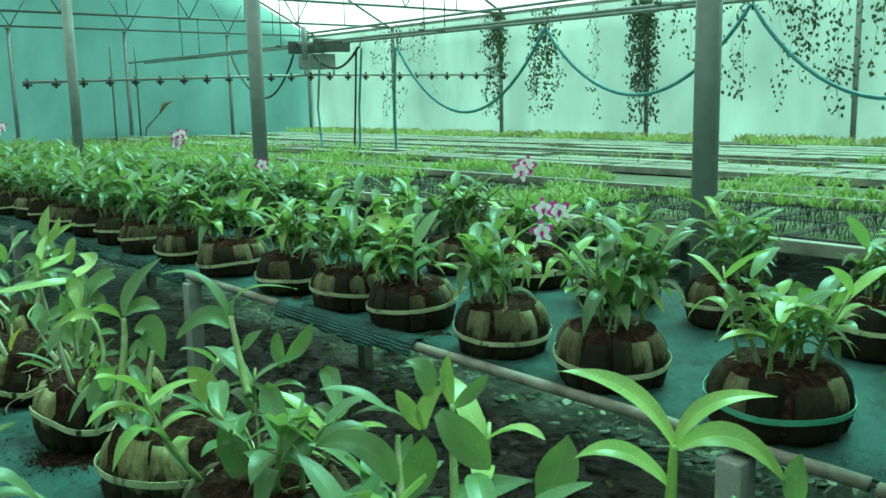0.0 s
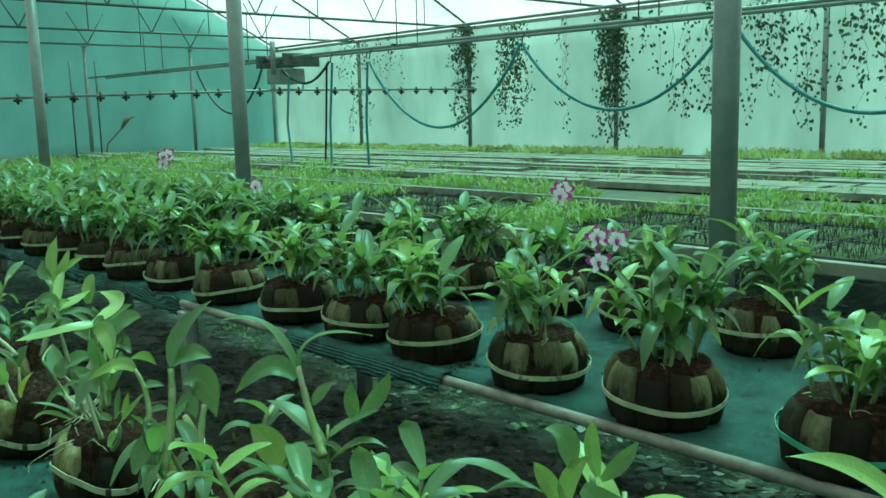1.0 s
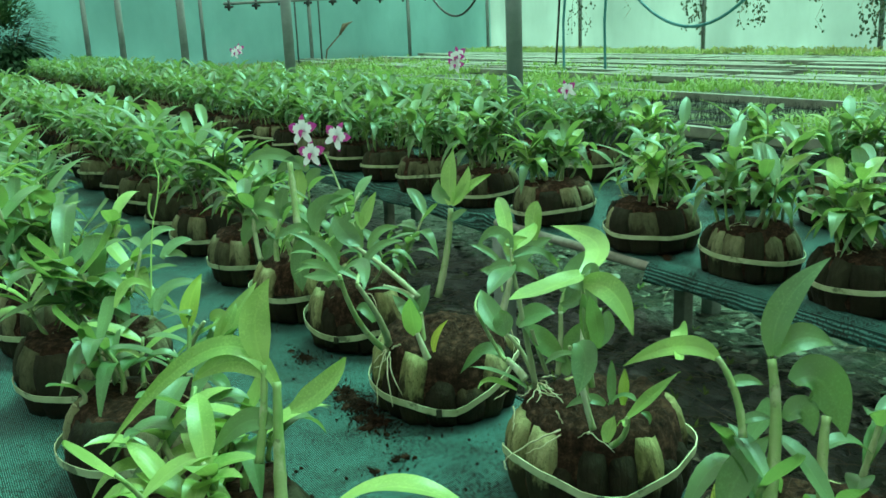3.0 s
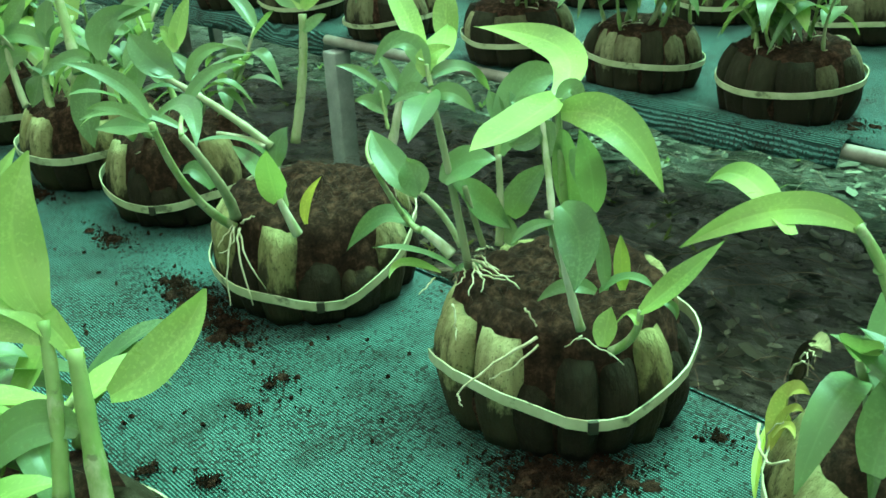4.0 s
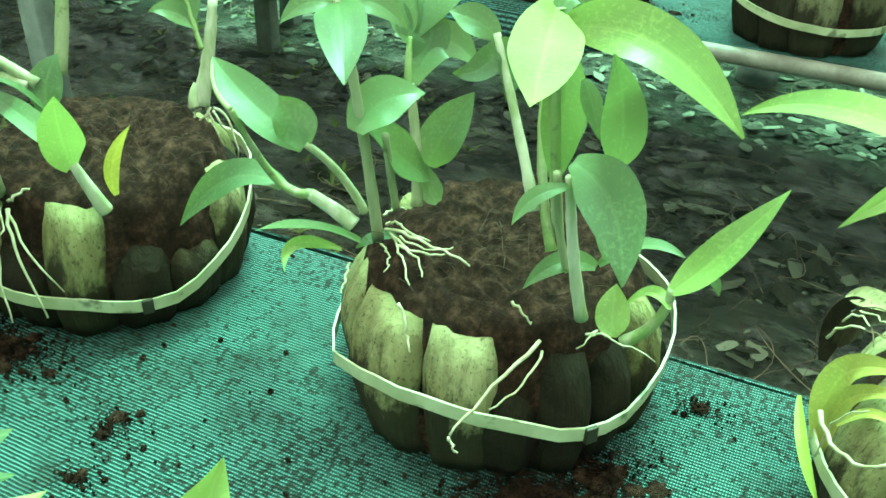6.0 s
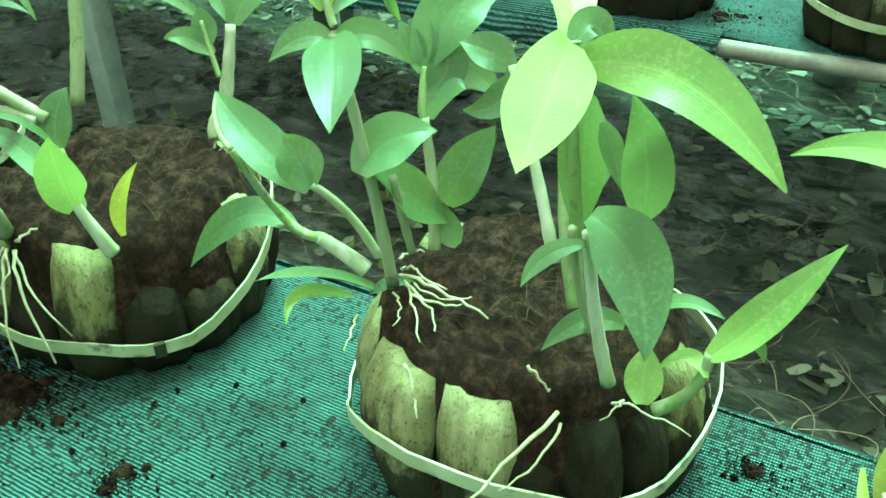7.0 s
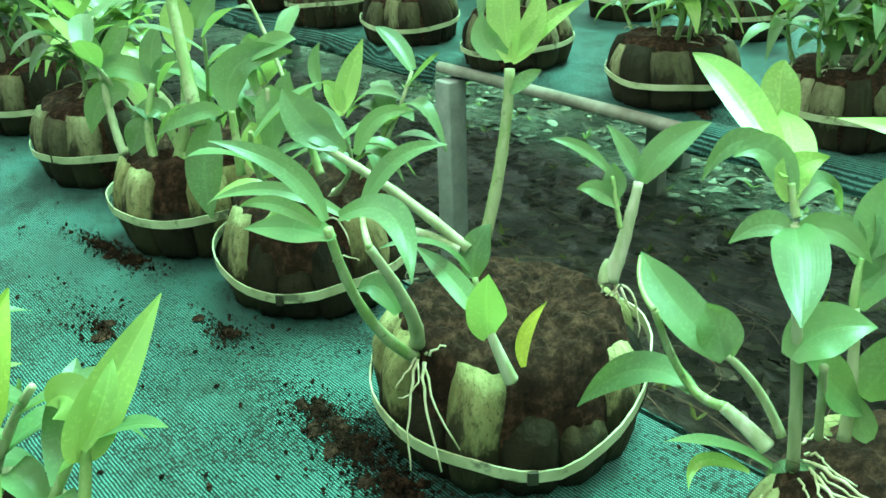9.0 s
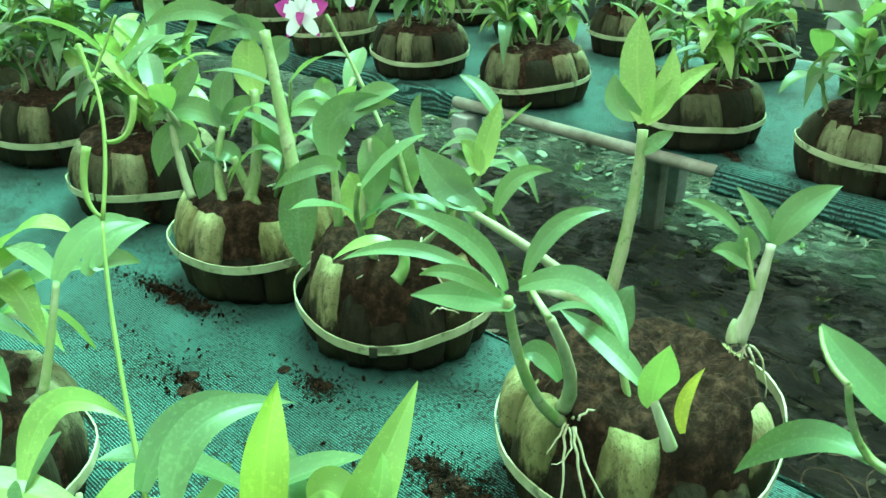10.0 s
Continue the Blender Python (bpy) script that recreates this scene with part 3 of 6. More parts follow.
def husk_pot(ob, rng, rx=0.165, ry=0.165, green=False, strap_z=0.08, tilt=(0.0, 0.0), slabs=(), strap=(), joined=False):
    """Husk slabs stood in a ring, peat inside, one flat strap round them. slabs: (degrees, tone) of pieces; strap: (degrees, height)."""
    slabs_given = bool(slabs)
    if not slabs:
        n = rng.randint(10, 12)
        slabs = [(360 * (k + rng.uniform(-0.22, 0.22)) / n, "any") for k in range(n)]
    both = bmesh.new()
    around = sorted(s[0] for s in slabs)
    for deg, tone in slabs:
        a = radians(deg)
        at_ = around.index(deg)
        gap = ((around[(at_ + 1) % len(around)] - around[at_ - 1]) % 360) / 2
        wide = radians(gap) * (rx + ry) / 2 / 0.100
        off = rng.uniform(-0.007, 0.001)
        p = ring(rx - 0.057 + off, ry - 0.057 + off, a)
        wide *= (rng.uniform(0.86, 1.08) if tone == "dark" else rng.uniform(0.90, 0.97)) if slabs_given else rng.uniform(0.78, 1.0)
        tall = rng.uniform(0.58, 0.86) if slabs_given and tone == "dark" else rng.uniform(0.93, 1.04)
        mt = pose(p.x, p.y, 0, 0, rng.uniform(-2.0, 1.5), deg + rng.uniform(-7, 7)) @ Matrix.Diagonal((1, wide, tall, 1))
        me = rng.choice(HUSK_MESHES)
        if joined:
            k = len(both.verts)
            both.from_mesh(me)
            both.verts.ensure_lookup_table()
            bmesh.ops.transform(both, matrix=mt, verts=both.verts[k:])
        else:
            if tone != "any":
                me = me.copy()
                me.materials[0] = HUSK_PALE if tone == "pale" else HUSK_DARK
            part("husk", me, HUSK, ob).matrix_local = mt
    if joined:
        tagged(part("husk_ring", both, HUSK, ob), kind="stuff")
    else:
        both.free()
    bm = bmesh.new()
    seed = rng.uniform(0, 90)
    nr, na = (26, 80) if slabs_given else (8, 20)
    rows = [[bm.verts.new((0, 0, 0.164))]]
    for i in range(1, nr + 1):
        q = i / nr
        row = []
        for j in range(na):
            a = 2 * math.pi * j / na
            rag = 1 + 0.035 * noise.noise((math.cos(a) * 5 + seed, math.sin(a) * 5, 9)) * q
            p = ring((rx - 0.041) * q * rag, (ry - 0.041) * q * rag, a)
            z = 0.164 + 0.011 * noise.noise((p.x * 14 + seed, p.y * 14, 0)) + 0.013 * noise.noise((p.x * 48 + seed, p.y * 48, 4)) + 0.006 * noise.noise((p.x * 130 + seed, p.y * 130, 4)) - 0.012 * max(0, (q - 0.80) / 0.20) ** 2
            row.append(bm.verts.new((p.x, p.y, z)))
        rows.append(row)
    for inset, z in ((0.032, 0.128), (0.022, 0.085), (0.022, 0.04), (0.034, 0.0)):
        row = []
        for j in range(na):
            a = 2 * math.pi * j / na
            lump = 0.006 * noise.noise((math.cos(a) * 7 + seed, math.sin(a) * 7, z * 30)) + 0.003 * noise.noise((math.cos(a) * 24, math.sin(a) * 24 + seed, z * 90))
            row.append(bm.verts.new(ring(rx - inset + lump, ry - inset + lump, a) + Vector((0, 0, z))))
        rows.append(row)
    for j in range(na):
        bm.faces.new((rows[0][0], rows[1][j], rows[1][(j + 1) % na]))
        for r0, r1 in zip(rows[1:], rows[2:]):
            bm.faces.new((r0[j], r1[j], r1[(j + 1) % na], r0[(j + 1) % na]))
    part("peat_core", bm, PEAT, ob, "dark crumbly coco peat")
    bm = bmesh.new()
    for k in range(150 if slabs_given else 46):
        a, q = rng.uniform(0, 6.28), rng.uniform(0.1, 0.97)
        p = ring((rx - 0.03) * q, (ry - 0.03) * q, a) + Vector((0, 0, 0.170 - 0.006 * max(0, q - 0.8) * 4))
        d = Vector((rng.uniform(-1, 1), rng.uniform(-1, 1), rng.uniform(-0.15, 0.25))).normalized() * rng.uniform(0.008, 0.03)
        tube(bm, curve3(p, p + d * 0.5 + Vector((0, 0, 0.002)), p + d, 3), 0.0003, 3, False)
    tagged(part("peat_fibre", bm, FIBRE, ob), kind="stuff")
    bm = bmesh.new()
    n = 44
    loops = []
    for j in range(n):
        a = 2 * math.pi * j / n
        wob = 1 + 0.018 * noise.noise((math.cos(a) * 3 + seed, math.sin(a) * 3, 7))
        z = strap_z + tilt[0] * math.cos(a) + tilt[1] * math.sin(a) + 0.005 * noise.noise((a * 1.3, seed, 2))
        if strap:
            z = float(np.interp(math.degrees(a), [s[0] for s in strap], [s[1] for s in strap], period=360))
        inset = -0.0525 + bulge_at(z / 0.158)
        p = ring((rx + inset) * wob, (ry + inset) * wob, a)
        q = p * (1 - 0.0016 / p.length)
        loops.append([bm.verts.new(p + Vector((0, 0, z - 0.0075))), bm.verts.new(p * 1.004 + Vector((0, 0, z + 0.0075))), bm.verts.new(q + Vector((0, 0, z + 0.0075))), bm.verts.new(q + Vector((0, 0, z - 0.0075)))])
    for a, b in zip(loops, loops[1:] + loops[:1]):
        for k in range(4):
            bm.faces.new((a[k], b[k], b[(k + 1) % 4], a[(k + 1) % 4]))
    st = part("strap", bm, STRAP_GREEN if green else STRAP, ob, "flat green plastic strap" if green else "flat pale plastic strap with dark stains", smooth=False)
    return st


def roots(ob, rng, at, n, spread=0.05, drop=0.03):
    for k in range(n):
        a = rng.uniform(0, 6.28)
        L = rng.uniform(0.4, 1.0) * spread
        p = Vector(at) + Vector((rng.uniform(-0.01, 0.01), rng.uniform(-0.01, 0.01), rng.uniform(0.0, 0.012)))
        e = p + Vector((math.cos(a) * L, math.sin(a) * L, -rng.uniform(0.1, 1.0) * drop))
        mid = (p + e) / 2 + Vector((rng.uniform(-0.008, 0.008), rng.uniform(-0.008, 0.008), rng.uniform(0.0, 0.010)))
        bm = bmesh.new()
        tube(bm, curve3(p, mid, e, 6), [0.0016, 0.0016, 0.0015, 0.0014, 0.0012, 0.001, 0.0007], 5)
        part("root", bm, ROOT, ob)


def cane(ob, rng, base, top, leaves, size=0.12, young=False, r=0.0048, joined=None):
    """One cane with alternate leaves along its upper part, drawn into one fan at the tip."""
    base, top = Vector(base), Vector(top)
    side = Vector((rng.uniform(-1, 1), rng.uniform(-1, 1), 0)) * 0.02
    pts = curve3(base, (base + top) / 2 + side, top, 8)
    bm = bmesh.new() if joined is None else joined[0]
    rr = [r * (1.25 if i == 1 else 1.0) * (1 + 0.12 * (i % 2)) * (1.0 - 0.35 * i / 8) for i in range(9)]
    tube(bm, pts, rr, 6)
    if joined is None:
        part("cane", bm, CANE if young or rng.random() < 0.6 else OLD_CANE, ob)
    turn = rng.uniform(0, 6.28)
    mat = LEAF_YOUNG if young else LEAF
    for k in range(leaves):
        t = 0.35 + 0.65 * (k + 0.5) / leaves if leaves > 1 else 1.0
        p = pts[min(8, int(round(t * 8)))]
        last = k >= leaves - 2
        a = turn + math.pi * k + rng.uniform(-0.5, 0.5)
        out = Vector((math.cos(a), math.sin(a), 0))
        L = size * rng.uniform(0.75, 1.2) * (0.8 if t < 0.5 else 1)
        up = rng.uniform(0.45, 1.0) if last else rng.uniform(0.15, 0.8)
        mid = p + out * L * 0.48 + Vector((0, 0, L * 0.5 * up))
        tip = p + out * L * (0.55 if last and up > 0.9 else 0.92) + Vector((0, 0, L * (up * 0.8 - (rng.uniform(0, 0.2) if last else rng.uniform(0.15, 0.75)))))
        lb = bmesh.new() if joined is None else joined[1]
        blade(lb, p, mid, tip, size * rng.uniform(0.25, 0.36), Vector((0, 0, 1)) - out * 0.6 * up, rng.uniform(0.1, 0.45), 7 if joined is None else 4, rng.uniform(0.35, 0.6), 0.03)
        if joined is None:
            part("leaf", lb, mat, ob)


def orchid(name, rng, m, canes, height, label, lean=0.4, green=False, size=0.12, group="potted orchids", far=False, young_share=0.25):
    ob = thing(name, m, label, "potted plant", group)
    husk_pot(ob, rng, rng.uniform(0.160, 0.185), rng.uniform(0.160, 0.185), green, rng.uniform(0.06, 0.09), (rng.uniform(-0.014, 0.014), rng.uniform(-0.014, 0.014)), joined=far)
    joined = (bmesh.new(), bmesh.new()) if far else None
    for k in range(canes):
        a = rng.uniform(0, 6.28)
        q = rng.uniform(0.02, 0.12)
        base = Vector((q * math.cos(a), q * math.sin(a), 0.158))
        h = height * rng.uniform(0.45, 1.0)
        a2 = a + rng.uniform(-0.7, 0.7)
        s = h * lean * rng.uniform(0.1, 1.0)
        top = base + Vector((s * math.cos(a2), s * math.sin(a2), h))
        cane(ob, rng, base, top, rng.randint(4, 7), size, rng.random() < young_share, rng.uniform(0.0038, 0.0058), joined)
        if not far:
            roots(ob, rng, base, 2)
    if far:
        tagged(part("cane_clump", joined[0], CANE, ob), kind="stuff")
        tagged(part("foliage", joined[1], LEAF, ob), kind="stuff")
    return ob


TEXT = ("leafy green orchid rooted in a strapped coconut husk bundle", "young orchid with arching green leaves in coconut husk")
rng = random.Random(21)


def local(ob, p):
    return ob.matrix_basis.inverted() @ Vector(p)


def leaf(ob, a, b, c, width, face, mat):
    """A single leaf from its base a over b to its tip c."""
    bm = bmesh.new()
    blade(bm, local(ob, a), local(ob, b), local(ob, c), width, face, 0.27, 16, 0.46, 0.06)
    return part("leaf", bm, mat, ob)


def stem(ob, a, b, c, r0, r1, mat):
    """A cane with slightly swollen joints."""
    bm = bmesh.new()
    pts = curve3(local(ob, a), local(ob, b), local(ob, c), 16)
    joint = 0.10 if (Vector(c) - Vector(a)).length > 0.09 else 0.0
    tube(bm, pts, [(r0 + (r1 - r0) * i / 16) * (1 + joint if i % 4 == 0 else 1.0) for i in range(17)], 10)
    return part("cane", bm, mat, ob)


def root(ob, a, b, c, r):
    bm = bmesh.new()
    pts = curve3(local(ob, a), local(ob, b), local(ob, c), 9)
    k = random.Random(int(1000 * abs(a[0] + b[1])))
    pts = [q + Vector((k.uniform(-1, 1), k.uniform(-1, 1), k.uniform(-1, 1))) * 0.0016 for q in pts]
    tube(bm, pts, [r * (1 - 0.5 * i / 9) for i in range(10)], 6)
    return part("root", bm, ROOT, ob)


def flower(ob, at, face, size=0.05, turn=0.0):
    """A dendrobium bloom: lip in the middle, five petals, white with purple ends."""
    at, f = local(ob, at), (ob.matrix_basis.to_3x3().inverted() @ Vector(face)).normalized()
    sx = f.cross(Vector((0, 0, 1))).normalized()
    sy = sx.cross(f)
    bm = bmesh.new()
    blade(bm, at, at + f * size * 0.25 - sy * size * 0.15, at + f * size * 0.3 - sy * size * 0.45, size * 0.3, f, 0.8, 6)
    lip = part("flower", bm, PETAL_PURPLE, ob, "white and purple orchid bloom")
    for k in range(5):
        a = radians(90 + 72 * k + turn)
        d = sx * math.cos(a) + sy * math.sin(a)
        bm = bmesh.new()
        blade(bm, at, at + d * size * 0.5 + f * size * 0.12, at + d * size * 1.0 + f * size * 0.02, size * (0.62 if k in (1, 4) else 0.42), f, 0.15, 8, 0.5)
        me = mesh_of("petal", bm, PETAL_WHITE)
        me.materials.append(PETAL_PURPLE)
        for fc in me.polygons:
            fc.material_index = 1 if (fc.center - at).length > size * (0.60 if k in (0, 1, 4) else 0.88) else 0
        part("petal", me, PETAL_WHITE, lip)
    return lip


def potted(x, y, label, slabs, strap, r=0.170, green=False):
    ob = thing("potted_orchid", pose(x, y, BENCH_Z + 0.004), label, "potted plant", "potted orchids")
    husk_pot(ob, rng, r, r, green, 0.08, (0, 0), slabs, strap)
    return ob


D, L = "dark", "pale"
plant_i = potted(0.740, 1.810, "orchid with broad young leaves in frayed pale coconut husk", [(k * 30, L if k % 3 else D) for k in range(12)], [(0, 0.07), (180, 0.09)], 0.165)
plant_h = potted(0.750, 2.278, "orchid with two leafy clumps in strapped pale and dark husk", [(159, L), (188, L), (208, D), (228, D), (246, D), (264, L), (284, D), (305, D), (335, L), (4, D), (35, D), (66, L), (94, D), (122, L)], [(60, 0.06), (123, 0.035), (143, 0.072), (162, 0.090), (182, 0.095), (208, 0.084), (222, 0.067), (232, 0.061), (245, 0.060), (258, 0.077), (278, 0.088), (292, 0.10)], 0.170)
plant_p = potted(0.726, 2.765, "orchid with bare peat, one tall shoot and hanging roots", [(164, L), (187, D), (209, L), (236, D), (260, D), (286, L), (314, D), (342, L), (8, D), (40, L), (70, D), (100, D), (132, L)], [(60, 0.09), (161, 0.063), (190, 0.058), (211, 0.054), (233, 0.040), (248, 0.036), (262, 0.060), (281, 0.084), (303, 0.118), (330, 0.12)], 0.170)
plant_c = potted(0.763, 3.252, "crowded leafy orchid in mostly dark coconut husk", [(178, L), (203, D), (226, D), (250, D), (275, L), (305, D), (335, D), (5, L), (36, D), (66, D), (96, L), (124, D), (152, D)], [(60, 0.08), (150, 0.075), (173, 0.062), (194, 0.049), (216, 0.044), (237, 0.051), (255, 0.060), (285, 0.062)], 0.160)
plant_d = potted(0.735, 3.585, "upright leafy orchid in pale striped coconut husk", [(k * 27.7, L if k % 4 else D) for k in range(13)], [(60, 0.08), (150, 0.08), (220, 0.072), (260, 0.085), (300, 0.09)], 0.168)
plant_n = potted(0.08, 2.80, "young orchid shoots with bright and fading leaves", [], [], 0.16)
plant_n2 = potted(0.08, 2.36, "young orchid with wide bright leaves in coconut husk", [], [], 0.16)
plant_j = potted(0.745, 1.42, "orchid with one tall shoot of two arching leaves", [], [], 0.165)
plant_k = potted(0.745, 0.96, "orchid with broad spreading leaves in coconut husk", [], [], 0.165)
plant_l = potted(0.745, 0.50, "orchid shoot with four long bright leaves", [], [], 0.165)


def undergrowth(ob, n, h0, h1, size=0.11, young=0.2):
    """Shorter canes that fill out a clump."""
    for k in range(n):
        a, q = rng.uniform(0, 6.28), rng.uniform(0.03, 0.12)
        base = Vector((q * math.cos(a), q * math.sin(a), 0.158))
        h = rng.uniform(h0, h1)
        cane(ob, rng, base, base + Vector((0.5 * h * math.cos(a), 0.5 * h * math.sin(a), h)), rng.randint(3, 6), size, rng.random() < young, rng.uniform(0.004, 0.006))
        roots(ob, rng, base, 2)


undergrowth(plant_n, 8, 0.05, 0.14, 0.11)
undergrowth(plant_n2, 11, 0.06, 0.13, 0.12, 0.5)
undergrowth(plant_i, 4, 0.05, 0.12, 0.10)
undergrowth(plant_j, 10, 0.08, 0.20, 0.12)
undergrowth(plant_k, 8, 0.08, 0.18, 0.12)
undergrowth(plant_l, 6, 0.08, 0.14, 0.11)
undergrowth(plant_c, 4, 0.10, 0.20, 0.11)
undergrowth(plant_d, 5, 0.10, 0.26, 0.12)
for ob, deg, z in ((plant_h, 231, 0.062), (plant_p, 234, 0.040), (plant_c, 217, 0.044)):
    bm = bmesh.new()
    box(bm, (-0.0022, -0.006, -0.0085), (0.0022, 0.006, 0.0085), 0.001)
    rs = (0.170 if ob is not plant_c else 0.160) - 0.0505 + bulge_at(z / 0.158)
    sp = ring(rs, rs, radians(deg))
    part("strap_seal", bm, SEAL, ob).matrix_local = pose(sp.x, sp.y, z, 0, 0, deg)

# two leafy clumps, old canes
stem(plant_h, (0.670, 2.225, 0.919), (0.692, 2.249, 0.965), (0.726, 2.290, 1.039), 0.0051, 0.0032, WHITE_CANE)
stem(plant_h, (0.674, 2.204, 0.900), (0.671, 2.215, 0.996), (0.668, 2.221, 1.085), 0.0051, 0.0035, CANE)
stem(plant_h, (0.646, 2.168, 0.847), (0.633, 2.178, 0.914), (0.624, 2.185, 0.983), 0.0054, 0.0035, WHITE_CANE)
stem(plant_h, (0.655, 2.188, 0.883), (0.636, 2.193, 0.934), (0.620, 2.194, 0.986), 0.0035, 0.0027, OLD_CANE)
stem(plant_h, (0.661, 2.204, 0.892), (0.689, 2.228, 0.948), (0.728, 2.246, 1.013), 0.0046, 0.0032, CANE)
leaf(plant_h, (0.667, 2.223, 1.087), (0.757, 2.291, 1.112), (0.771, 2.437, 1.116), 0.041, (-0.71, -0.32, 0.62), LEAF_YOUNG)
leaf(plant_h, (0.669, 2.223, 1.088), (0.577, 2.198, 1.086), (0.491, 2.173, 1.092), 0.047, (-0.64, -0.27, 0.72), LEAF_YOUNG)
leaf(plant_h, (0.666, 2.215, 1.075), (0.670, 2.148, 1.074), (0.644, 2.076, 1.031), 0.042, (-0.69, -0.39, 0.61), LEAF_YOUNG)
leaf(plant_h, (0.666, 2.220, 1.082), (0.681, 2.213, 1.096), (0.679, 2.198, 1.075), 0.023, (-0.70, -0.26, 0.67), LEAF)
leaf(plant_h, (0.661, 2.206, 1.060), (0.678, 2.212, 1.002), (0.689, 2.217, 0.934), 0.034, (-0.63, -0.23, 0.74), LEAF)
leaf(plant_h, (0.659, 2.194, 1.043), (0.655, 2.184, 1.026), (0.648, 2.174, 1.005), 0.015, (-0.64, -0.21, 0.74), LEAF)
leaf(plant_h, (0.648, 2.159, 0.988), (0.644, 2.158, 1.029), (0.636, 2.168, 1.075), 0.032, (-0.64, -0.18, 0.74), LEAF)
leaf(plant_h, (0.630, 2.186, 0.992), (0.616, 2.150, 0.972), (0.579, 2.126, 0.934), 0.045, (-0.59, -0.17, 0.79), LEAF)
leaf(plant_h, (0.620, 2.184, 0.977), (0.602, 2.203, 0.972), (0.584, 2.212, 0.956), 0.014, (-0.56, -0.23, 0.79), LEAF)
leaf(plant_h, (0.671, 2.168, 0.882), (0.655, 2.194, 0.887), (0.628, 2.214, 0.872), 0.019, (-0.54, -0.19, 0.82), LEAF)
leaf(plant_h, (0.652, 2.143, 0.832), (0.663, 2.147, 0.850), (0.675, 2.150, 0.869), 0.028, (-0.60, -0.12, 0.79), LEAF_YOUNG)
stem(plant_h, (0.654, 2.134, 0.829), (0.659, 2.111, 0.855), (0.661, 2.104, 0.888), 0.0054, 0.0036, CANE)
leaf(plant_h, (0.660, 2.104, 0.887), (0.674, 2.076, 0.922), (0.704, 2.040, 0.973), 0.028, (-0.66, -0.06, 0.75), LEAF_YOUNG)
leaf(plant_h, (0.652, 2.102, 0.875), (0.668, 2.121, 0.875), (0.668, 2.140, 0.853), 0.013, (-0.18, -0.03, 0.98), LEAF_YOUNG)
leaf(plant_h, (0.676, 2.167, 0.881), (0.683, 2.137, 0.906), (0.677, 2.101, 0.909), 0.015, (-0.18, -0.03, 0.98), LEAF)
leaf(plant_h, (0.674, 2.089, 0.897), (0.678, 2.077, 0.895), (0.674, 2.070, 0.884), 0.009, (-0.64, -0.06, 0.76), LEAF)
leaf(plant_h, (0.678, 2.160, 0.884), (0.690, 2.174, 0.917), (0.702, 2.188, 0.947), 0.016, (-0.61, -0.35, 0.71), LEAF)
leaf(plant_h, (0.690, 2.147, 0.884), (0.701, 2.157, 0.909), (0.712, 2.168, 0.936), 0.018, (-0.61, -0.34, 0.71), LEAF_YELLOWED)
stem(plant_h, (0.694, 2.385, 0.831), (0.673, 2.386, 0.945), (0.653, 2.395, 1.070), 0.0056, 0.0037, OLD_CANE)
stem(plant_h, (0.698, 2.401, 0.853), (0.691, 2.425, 0.893), (0.676, 2.449, 0.922), 0.0045, 0.0035, OLD_CANE)
stem(plant_h, (0.687, 2.407, 0.843), (0.682, 2.425, 0.857), (0.676, 2.447, 0.871), 0.0082, 0.0056, WHITE_CANE)
stem(plant_h, (0.676, 2.447, 0.871), (0.689, 2.496, 0.870), (0.651, 2.509, 0.952), 0.0048, 0.0032, CANE)
stem(plant_h, (0.651, 2.509, 0.952), (0.666, 2.537, 0.962), (0.691, 2.557, 0.975), 0.0030, 0.0020, CANE)
leaf(plant_h, (0.690, 2.486, 0.860), (0.691, 2.554, 0.852), (0.667, 2.606, 0.793), 0.036, (-0.46, -0.46, 0.76), LEAF)
leaf(plant_h, (0.683, 2.398, 0.830), (0.641, 2.425, 0.861), (0.591, 2.447, 0.877), 0.017, (-0.13, -0.11, 0.98), LEAF)
leaf(plant_h, (0.704, 2.367, 0.825), (0.694, 2.385, 0.831), (0.678, 2.400, 0.824), 0.017, (-0.14, -0.10, 0.99), LEAF)
leaf(plant_h, (0.670, 2.411, 0.824), (0.627, 2.431, 0.848), (0.590, 2.419, 0.844), 0.012, (-0.45, -0.40, 0.80), LEAF_YOUNG)
leaf(plant_h, (0.675, 2.449, 0.921), (0.680, 2.507, 0.948), (0.692, 2.558, 0.979), 0.042, (-0.51, -0.47, 0.72), LEAF)
leaf(plant_h, (0.674, 2.450, 0.920), (0.679, 2.464, 0.942), (0.681, 2.478, 0.960), 0.039, (-0.52, -0.44, 0.73), LEAF)
leaf(plant_h, (0.658, 2.385, 0.957), (0.683, 2.372, 0.978), (0.708, 2.344, 0.982), 0.044, (-0.57, -0.38, 0.73), LEAF)
leaf(plant_h, (0.664, 2.378, 0.958), (0.703, 2.370, 0.921), (0.743, 2.354, 0.877), 0.044, (-0.55, -0.35, 0.76), LEAF)
leaf(plant_h, (0.738, 2.344, 0.859), (0.740, 2.356, 0.874), (0.747, 2.366, 0.895), 0.023, (-0.55, -0.32, 0.77), LEAF)
leaf(plant_h, (0.748, 2.361, 0.890), (0.761, 2.349, 0.923), (0.783, 2.331, 0.958), 0.042, (-0.59, -0.32, 0.74), LEAF)
stem(plant_h, (0.725, 2.360, 0.858), (0.739, 2.369, 0.913), (0.750, 2.382, 0.968), 0.0055, 0.0040, OLD_CANE)
stem(plant_h, (0.713, 2.376, 0.858), (0.692, 2.370, 0.905), (0.672, 2.364, 0.953), 0.0038, 0.0034, OLD_CANE)
